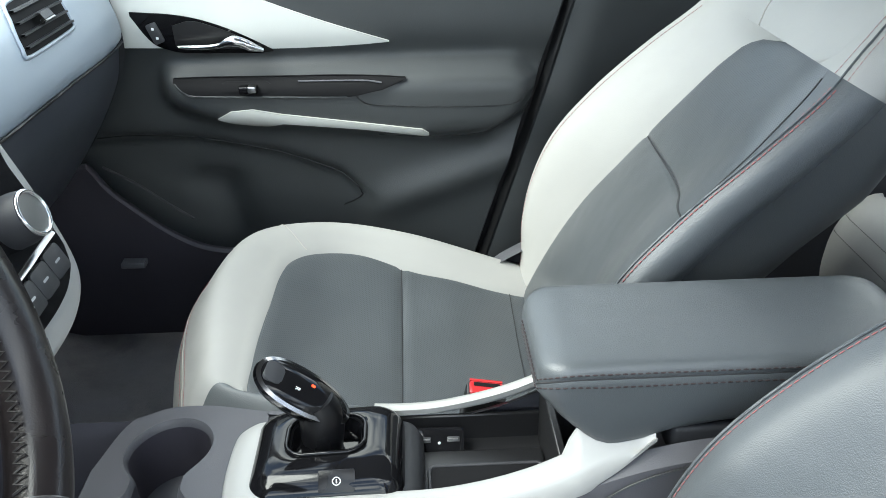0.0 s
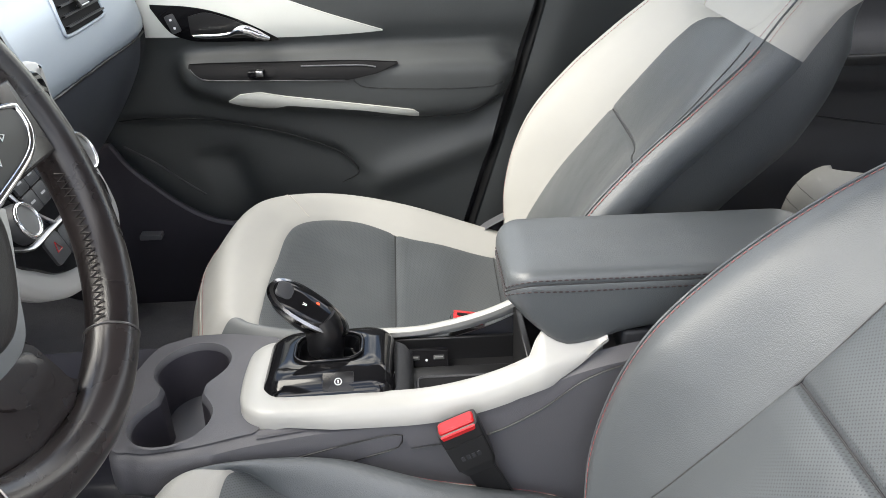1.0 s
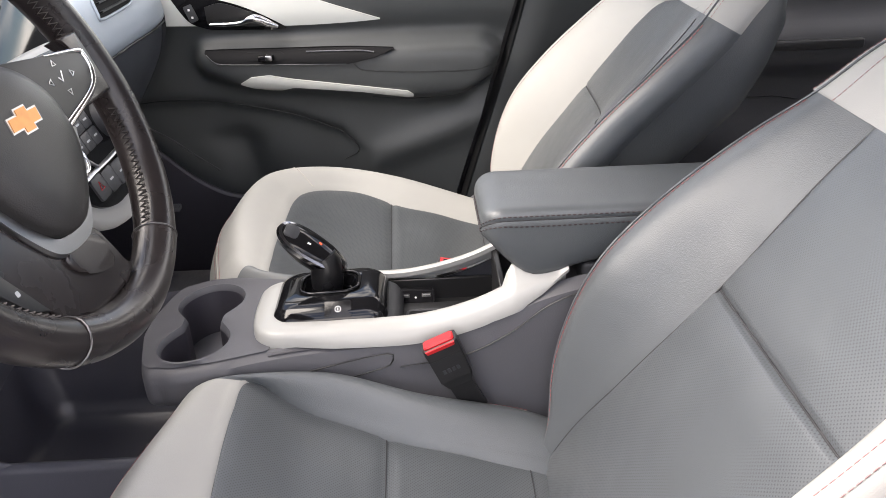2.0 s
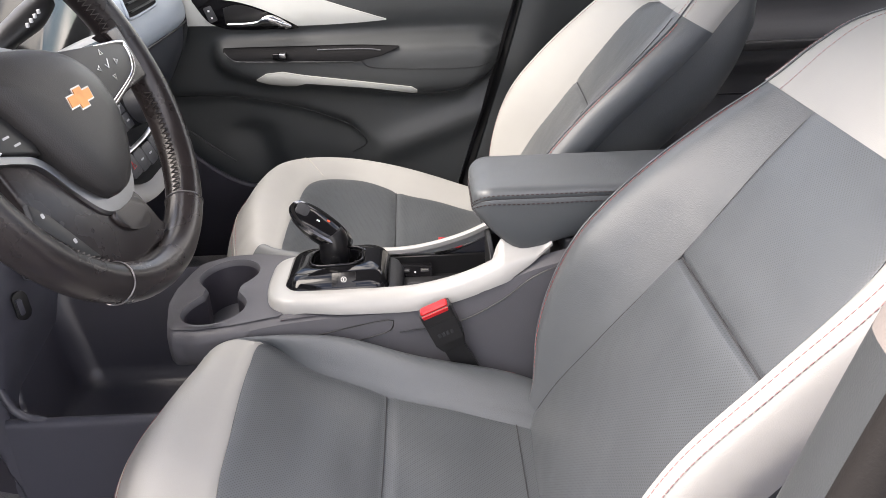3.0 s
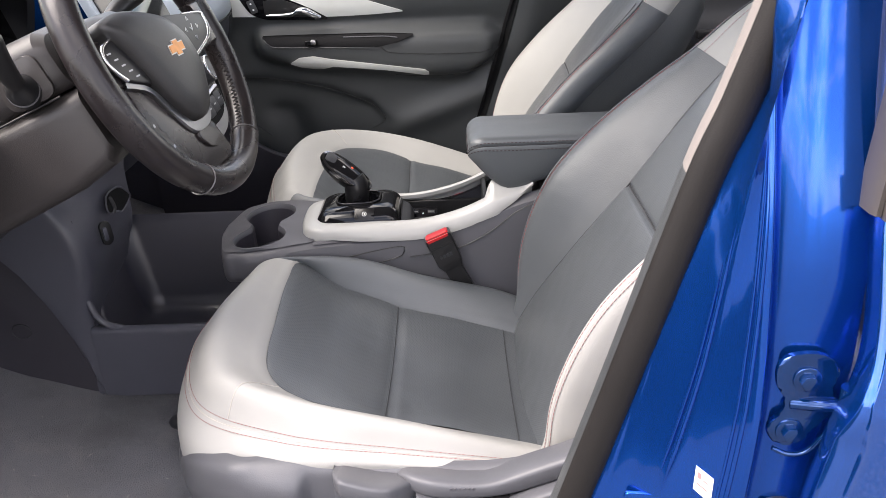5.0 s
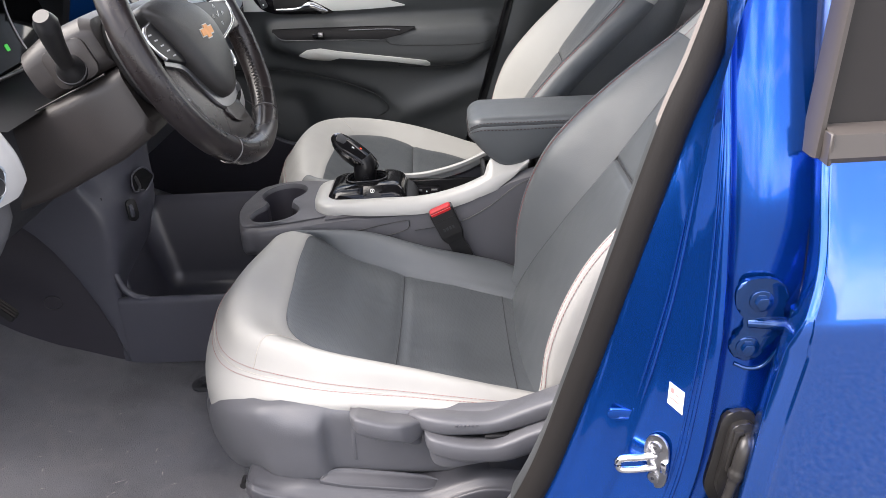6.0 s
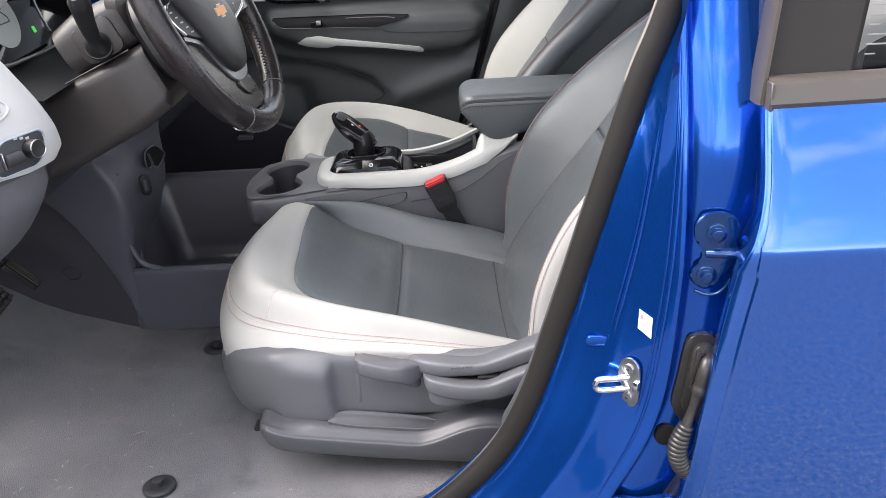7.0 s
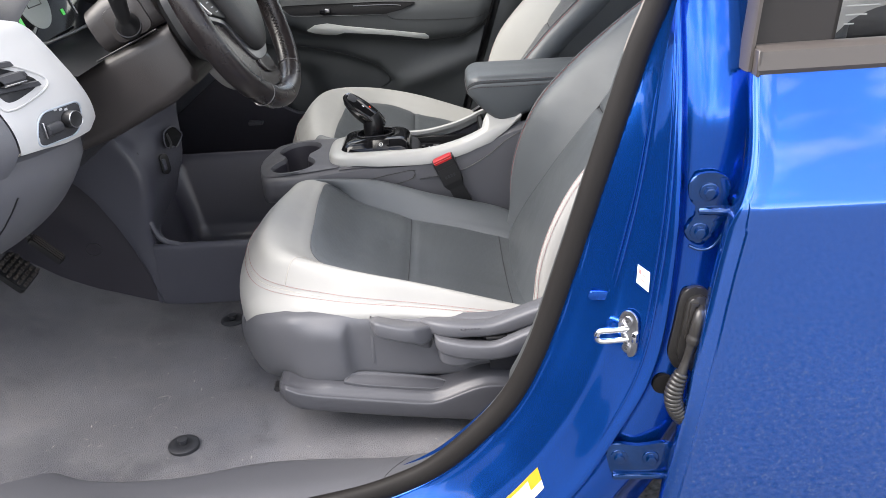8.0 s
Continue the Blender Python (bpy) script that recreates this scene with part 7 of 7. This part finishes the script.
# stickers
def jamb_patch(name, corners, u0, u1, v0, v1, lift, mat, parent):
    """A thin sheet lying on the jamb, within four corners given along and across the doorway."""
    c = np.array(corners, float)
    rows = []
    for v in np.linspace(v0, v1, 6):
        line = []
        for u in np.linspace(u0, u1, 9):
            i, q = (c[0] * (1 - u) + c[1] * u) * (1 - v) + (c[3] * (1 - u) + c[2] * u) * v
            p, n = on_jamb(i, q)
            line.append(p + n * lift)
        rows.append(line)
    return part(name, grid_mesh(name, np.array(rows), mat), parent)


sticker = thing("jamb_sticker", (.2925, -.84, .856), "small white warning sticker on the blue jamb", "sticker")
corners = [(32.0, 36.6), (31.9, 41.6), (33.3, 42.4), (33.3, 37.4)]
jamb_patch("sheet", corners, 0, 1, 0, 1, .0007, label_white, sticker)
jamb_patch("warning_mark", corners, .14, .34, .18, .42, .0010, thread_pink, sticker)
for k in range(5):
    jamb_patch("print_line", corners, .44 if k < 2 else .14, .86 - .12 * (k % 2), .20 + .14 * k, .26 + .14 * k, .0010, thread_pink if k % 2 else print_grey, sticker)
tyre_label = thing("tyre_label", (.150, -.828, .555), "white label with a yellow border low on the jamb", "sticker")
corners = [(51.2, 34.6), (58.0, 32.8), (58.6, 39.6), (51.9, 41.0)]
jamb_patch("sheet", corners, 0, 1, 0, 1, .0007, label_white, tyre_label)
jamb_patch("yellow_band", corners, 0, 1, 0, .16, .0010, label_yellow, tyre_label)
jamb_patch("yellow_block", corners, 0, .20, .16, .62, .0010, label_yellow, tyre_label)
for k in range(5):
    jamb_patch("print_line", corners, .26, .90 - .08 * (k % 3), .26 + .14 * k, .31 + .14 * k, .0010, print_grey, tyre_label)

# ---------------- rear door ----------------
rear_door = thing("rear_door", (.6, -.86, .25), "closed metallic blue rear door reflecting sky and asphalt", "car door")


def skin_y(z):
    """A shallow bow below the crease, a plane leaning inwards above it."""
    z = np.asarray(z, float)
    low = curve1([.24, .40, .55, .70, .85, .948, 1.10], [-.845, -.872, -.884, -.889, -.8905, -.8915, -.8925], z)
    d = (z - .950) / .0022
    return low + .285 * .0022 * np.where(d > 30, d, np.log1p(np.exp(np.minimum(d, 30))))


def front_edge(z):
    return curve1([.24, .54, .65, .778, .90, .935, .962, 1.093, 1.2], [.296, .321, .335, .350, .364, .370, .380, .389, .40], z)


zs = np.r_[np.linspace(.24, .925, 60), np.linspace(.930, .960, 16), np.linspace(.966, 1.088, 22)]
rows = []
for z in zs:
    x0, y = float(front_edge(z)), float(skin_y(z))
    w = float(np.interp(z, [.925, .960], [1.0, .35]))
    hem = [(0, .0120), (.0006, .0100), (.003, .0078), (.007, .0056), (.012, .0034), (.0158, .0020), (.0168, .0002), (.0180, -.0006), (.0194, -.0003), (.0205, 0)]
    rows.append([(x0 + .012, y + .045, z), (x0 + .003, y + .030, z)] + [(x0 + a * w, y + b * w, z) for a, b in hem] + [(x, y - .006 * math.sin(min(1.2, (x - x0)) * 1.2), z) for x in np.linspace(x0 + .025, 1.4, 40)])
part("door_skin", grid_mesh("door_skin", np.array(rows), paint), rear_door, "metallic blue door skin")
rows = [[(x, -.840, 1.082 + .01 * (x - .39)), (x, -.858, 1.087 + .01 * (x - .39)), (x, -.861, 1.092 + .01 * (x - .39)), (x, -.857, 1.110 + .01 * (x - .39)), (x, -.848, 1.114 + .01 * (x - .39)), (x, -.838, 1.114 + .01 * (x - .39))] for x in np.linspace(.389, 1.4, 20)]
part("belt_moulding", grid_mesh("belt_moulding", np.array(rows), taupe, caps=False), rear_door, "taupe belt moulding")
part("moulding_end", rbox("moulding_end", (.3885, -.860, 1.085), (.392, -.840, 1.112), taupe, .001, 1), rear_door)
# window frame: upright at the front, then the fixed dark pane and the glass
up = np.array([[(.386 + .07 * max(0, z - 1.09) + d, y, z) for d, y in ((-.004, -.82), (-.004, -.842), (-.002, -.847), (.0015, -.847), (.0035, -.841), (.0045, -.83))] for z in np.linspace(1.088, 1.42, 12)])
part("frame_upright", grid_mesh("frame_upright", up, taupe), rear_door, "taupe window frame upright")
dark = np.array([[(x + .07 * (z - 1.1), -.838, z) for x in (.389, .44, .470)] for z in (1.105, 1.2, 1.40)])
part("fixed_cover", grid_mesh("fixed_cover", dark, plastic_black_gloss), rear_door, "dark glossy pillar cover")
part("glass_seal", tube("glass_seal", [(.470 + .07 * (z - 1.1), -.836, z) for z in np.linspace(1.105, 1.40, 8)], .003, rubber, 6), rear_door)
gl = np.array([[(x + .07 * (z - 1.1), -.834, z) for x in (.472, .8, 1.2)] for z in (1.10, 1.25, 1.40)])
glass_ob = part("window_glass", grid_mesh("window_glass", gl, tinted_glass), rear_door, "tinted window glass")
glass_ob.visible_shadow = False
for k in range(6):
    part("glass_print", rbox("glass_print", (.482, -.8352, 1.128 + .009 * k), (.482 + .010 + .012 * ((k * 37) % 3), -.8346, 1.1295 + .009 * k), print_faint, .0002, 1), glass_ob)
part("glass_print", rbox("glass_print", (.486, -.8352, 1.184), (.496, -.8346, 1.194), print_faint, .0002, 1), glass_ob)


# hinges of the rear door
HM = Matrix.Translation((.357, -.846, .933)) @ Euler((radians(90), 0, radians(-4))).to_matrix().to_4x4()
plate = spline([(-.016, .046), (.004, .048), (.018, .040), (.021, .028), (.016, .014), (.022, .006), (.034, .004), (.034, -.004), (.020, -.008), (.010, -.014), (.0055, -.026), (-.004, -.034), (-.016, -.034), (-.024, -.026), (-.024, -.014), (-.014, -.004), (-.013, .006), (-.022, .018), (-.024, .036)], 90, True)
up_h = part("door_hinge", bm_mesh("door_hinge", prism_bm([tuple(p) for p in plate], .005, HM, .0025, 3), paint_hinge_shade), rear_door, "blue painted steel hinge with two bolts")
part("knuckle", tube("knuckle", [HM @ Vector((.030, y, .010)) for y in np.linspace(-.016, .022, 8)], .008, paint_hinge_shade, 14), up_h)
part("raised_web", tube("raised_web", [HM @ Vector(p) for p in spline([(-.010, .003, .002), (.004, .004, .006), (.022, .003, .007)], 8)], .0050, paint_hinge_shade, 10), up_h)
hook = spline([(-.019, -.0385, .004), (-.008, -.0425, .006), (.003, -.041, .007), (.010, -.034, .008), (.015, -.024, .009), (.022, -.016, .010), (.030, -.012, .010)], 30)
part("flange_lip", tube("flange_lip", [HM @ Vector(p) for p in hook], .0021, paint_hinge_shade, 10), up_h)
def bolt(m, parent):
    bm = prism_bm([(.0105 * math.cos(a), .0105 * math.sin(a)) for a in np.linspace(0, 2 * math.pi, 24, endpoint=False)], .002, m, .0008)
    prism_bm([(.0066 * math.cos(a), .0066 * math.sin(a)) for a in np.linspace(0, 2 * math.pi, 6, endpoint=False)], .006, m @ Matrix.Translation((0, 0, .002)), .001, bm=bm)
    part("bolt", bm_mesh("bolt", bm, paint_hinge_shade), parent)


bolt(HM @ Matrix.Translation((-.002, .0265, .005)), up_h)
bolt(HM @ Matrix.Translation((-.009, -.0205, .005)), up_h)
HL = Matrix.Translation((.294, -.850, .602)) @ Euler((radians(90), 0, radians(-3))).to_matrix().to_4x4()
lo_h = part("door_hinge", bm_mesh("door_hinge", prism_bm([tuple(p) for p in spline([(-.040, .012), (-.030, .024), (.0, .020), (.040, .022), (.044, -.016), (.0, -.022), (-.030, -.024), (-.036, -.012)], 48, True)], .006, HL, .002), paint_hinge_shade), rear_door, "blue painted steel hinge with two bolts")
part("plate_flange", bm_mesh("plate_flange", box_bm((-.032, -.030, .0), (.044, -.022, .012), .003, 2, m=HL), paint_hinge_shade), lo_h)
bolt(HL @ Matrix.Translation((-.024, .004, .006)), lo_h)
bolt(HL @ Matrix.Translation((.016, .001, .006)), lo_h)

# rubber boot of the door's wiring
boot = thing("wiring_boot", (.345, -.85, .74), "dark rubber wiring boot with bellows between pillar and door", "rubber boot")
BO = Matrix.Translation((0, -.843, 0)) @ Euler((radians(90), 0, 0)).to_matrix().to_4x4()
flange = spline([(.358, .840), (.344, .8395), (.3355, .834), (.3318, .819), (.3285, .791), (.3246, .765), (.3240, .752), (.3282, .7395), (.336, .729), (.346, .727), (.362, .735), (.366, .78), (.368, .825)], 70, True)
part("flange", bm_mesh("flange", prism_bm([tuple(p) for p in flange], .006, BO, .002), rubber_gloss), boot)
pad = flange * np.array((.74, .84)) + np.array((.0935, .1245))
part("raised_pad", bm_mesh("raised_pad", prism_bm([tuple(p) for p in pad], .007, BO @ Matrix.Translation((0, 0, .006)), .0015), rubber_gloss), boot)
part("pad_corner", bm_mesh("pad_corner", prism_bm([(.3432, .8245), (.352, .8245), (.352, .8205), (.3468, .8205), (.3425, .778), (.3392, .778)], .004, BO @ Matrix.Translation((0, 0, .013)), .001), rubber_gloss), boot)
part("hose", tube("hose", spline([(.3575, -.852, .816), (.3535, -.862, .812), (.350, -.866, .800), (.3458, -.867, .779), (.3405, -.868, .756), (.3352, -.870, .738)], 40), [.0062 + .0012 * math.sin(i * .16) + (.0016 if 17 < i < 22 else 0) for i in range(40)], rubber_gloss, 14), boot)
bp = spline([(.3355, -.870, .739), (.3305, -.871, .726), (.3272, -.872, .711), (.3285, -.872, .697), (.334, -.870, .683), (.342, -.866, .672)], 150)
part("bellows", tube("bellows", bp, [.0068 + .0028 * min(1, i / 45) + .0017 * abs(math.sin(i * math.pi / 11)) ** .6 for i in range(150)], rubber_gloss, 16), boot)
part("plug", bm_mesh("plug", prism_bm([(.014 * math.cos(a), .014 * math.sin(a)) for a in np.linspace(0, 2 * math.pi, 24, endpoint=False)], .006, Matrix.Translation((.3225, -.840, .7055)) @ Euler((radians(90), 0, 0)).to_matrix().to_4x4(), .002), rubber), boot)

# ---------------- roof and far walls that close the car ----------------
for nm, lift, half, mat, lab in (("roof_lining", 0.0, .55, headliner, "pale roof lining"), ("roof_skin", .03, .57, paint, "metallic blue roof")):
    rows = [[(x, y, 1.50 + lift + .05 * math.cos(y * 1.9) - .10 * max(0, (-.15 - x)) ** 1.2) for y in np.linspace(-half, half, 16)] for x in np.linspace(-.20 - lift, 1.3 + lift, 14)]
    part(nm, grid_mesh(nm, np.array(rows), mat), body, lab)
# unseen windscreen and side glass, added to tint the cabin light green
g = [[(x, y * (1 - .16 * f), z) for x, z, f in ((-1.10, 1.13, 0), (-.80, 1.30, .35), (-.50, 1.44, .7), (-.22, 1.535, 1.0))] for y in np.linspace(-.68, .68, 9)]
part("windscreen", grid_mesh("windscreen", np.array(g), safety_glass), body, "pale green windscreen glass")
g = [[(x, .705 - .13 * f, 1.09 + .42 * f) for f in (0, .5, 1)] for x in np.linspace(-.70, 1.30, 8)]
part("far_window", grid_mesh("far_window", np.array(g), safety_glass), body, "pale green side glass on the far side")
part("tail_wall", rbox("tail_wall", (1.55, -.75, .45), (1.60, .75, 1.0), plastic_dark, .01), body)
part("far_body_side", rbox("far_body_side", (-1.0, .74, .25), (1.6, .86, 1.09), paint, .03), body)
for x0, x1 in ((-.75, -.30), (.33, .40)):
    pts = tube_pts(spline([(x0, .72, 1.10), ((x0 + x1) / 2, .69, 1.33), (x1, .64, 1.52)], 10), .035, 8)
    part("far_pillar", grid_mesh("far_pillar", pts, headliner, closed_u=True), body, "pale roof pillar")

# ---------------- the open front door, swung out on its hinges ----------------
# out of view; added to darken what the jamb reflects
front_door = thing("front_door", (-.88, -.86, .25), "wide open metallic blue driver's door with dark inner trim", "car door")
swing = radians(68)
ux, uy = math.cos(swing), -math.sin(swing)


def on_front_door(u, z, d):
    """Along the open door from its hinge, height, and depth from its inner side."""
    return (-.86 + u * ux + d * uy, -.87 + u * uy - d * ux, z)


for nm, d, mat, lab in (("door_card", 0.0, plastic_dark, "dark inner trim"), ("door_skin", .12, paint, "metallic blue door skin")):
    g = np.array([[on_front_door(u, z, d * (1 - .35 * max(0, (z - .9) / .2))) for u in np.linspace(0, 1.02, 10)] for z in np.linspace(.28, 1.10, 14)])
    part(nm, grid_mesh(nm, g, mat), front_door, lab)
for z in (.28, 1.10):
    part("door_edge", grid_mesh("door_edge", np.array([[on_front_door(u, z, d) for u in np.linspace(0, 1.02, 6)] for d in (0, .07 if z > 1 else .12)]), paint), front_door)
part("shut_face", grid_mesh("shut_face", np.array([[on_front_door(1.02, z, d * (1 - .35 * max(0, (z - .9) / .2))) for d in (0, .06, .12)] for z in np.linspace(.28, 1.10, 8)]), paint), front_door)

# ---------------- small traces of use ----------------
rnd = random.Random(7)
verts, faces = [], []
for k in range(90):
    x, y = rnd.uniform(-.62, .05), rnd.uniform(-.66, -.20)
    if x > -.28 and y > -.63:
        continue
    z, a, ln = float(floor_z(x, y)) + .008, rnd.uniform(0, math.pi), rnd.uniform(.0015, .006) * (2.2 if k % 11 == 0 else 1)
    c, q, w = math.cos(a) * ln, math.sin(a) * ln, .0006
    i = len(verts)
    verts += [(x - c, y - q, z), (x + q * w / ln, y - c * w / ln, z + .0012), (x + c, y + q, z), (x - q * w / ln, y + c * w / ln, z + .0012)]
    faces.append((i, i + 1, i + 2, i + 3))
me = bpy.data.meshes.new("carpet_lint")
me.from_pydata(verts, [], faces)
tagged(part("carpet_lint", finish(me, thread_pale), None), "pale lint and crumbs scattered on the carpet", "lint", kind="stuff")
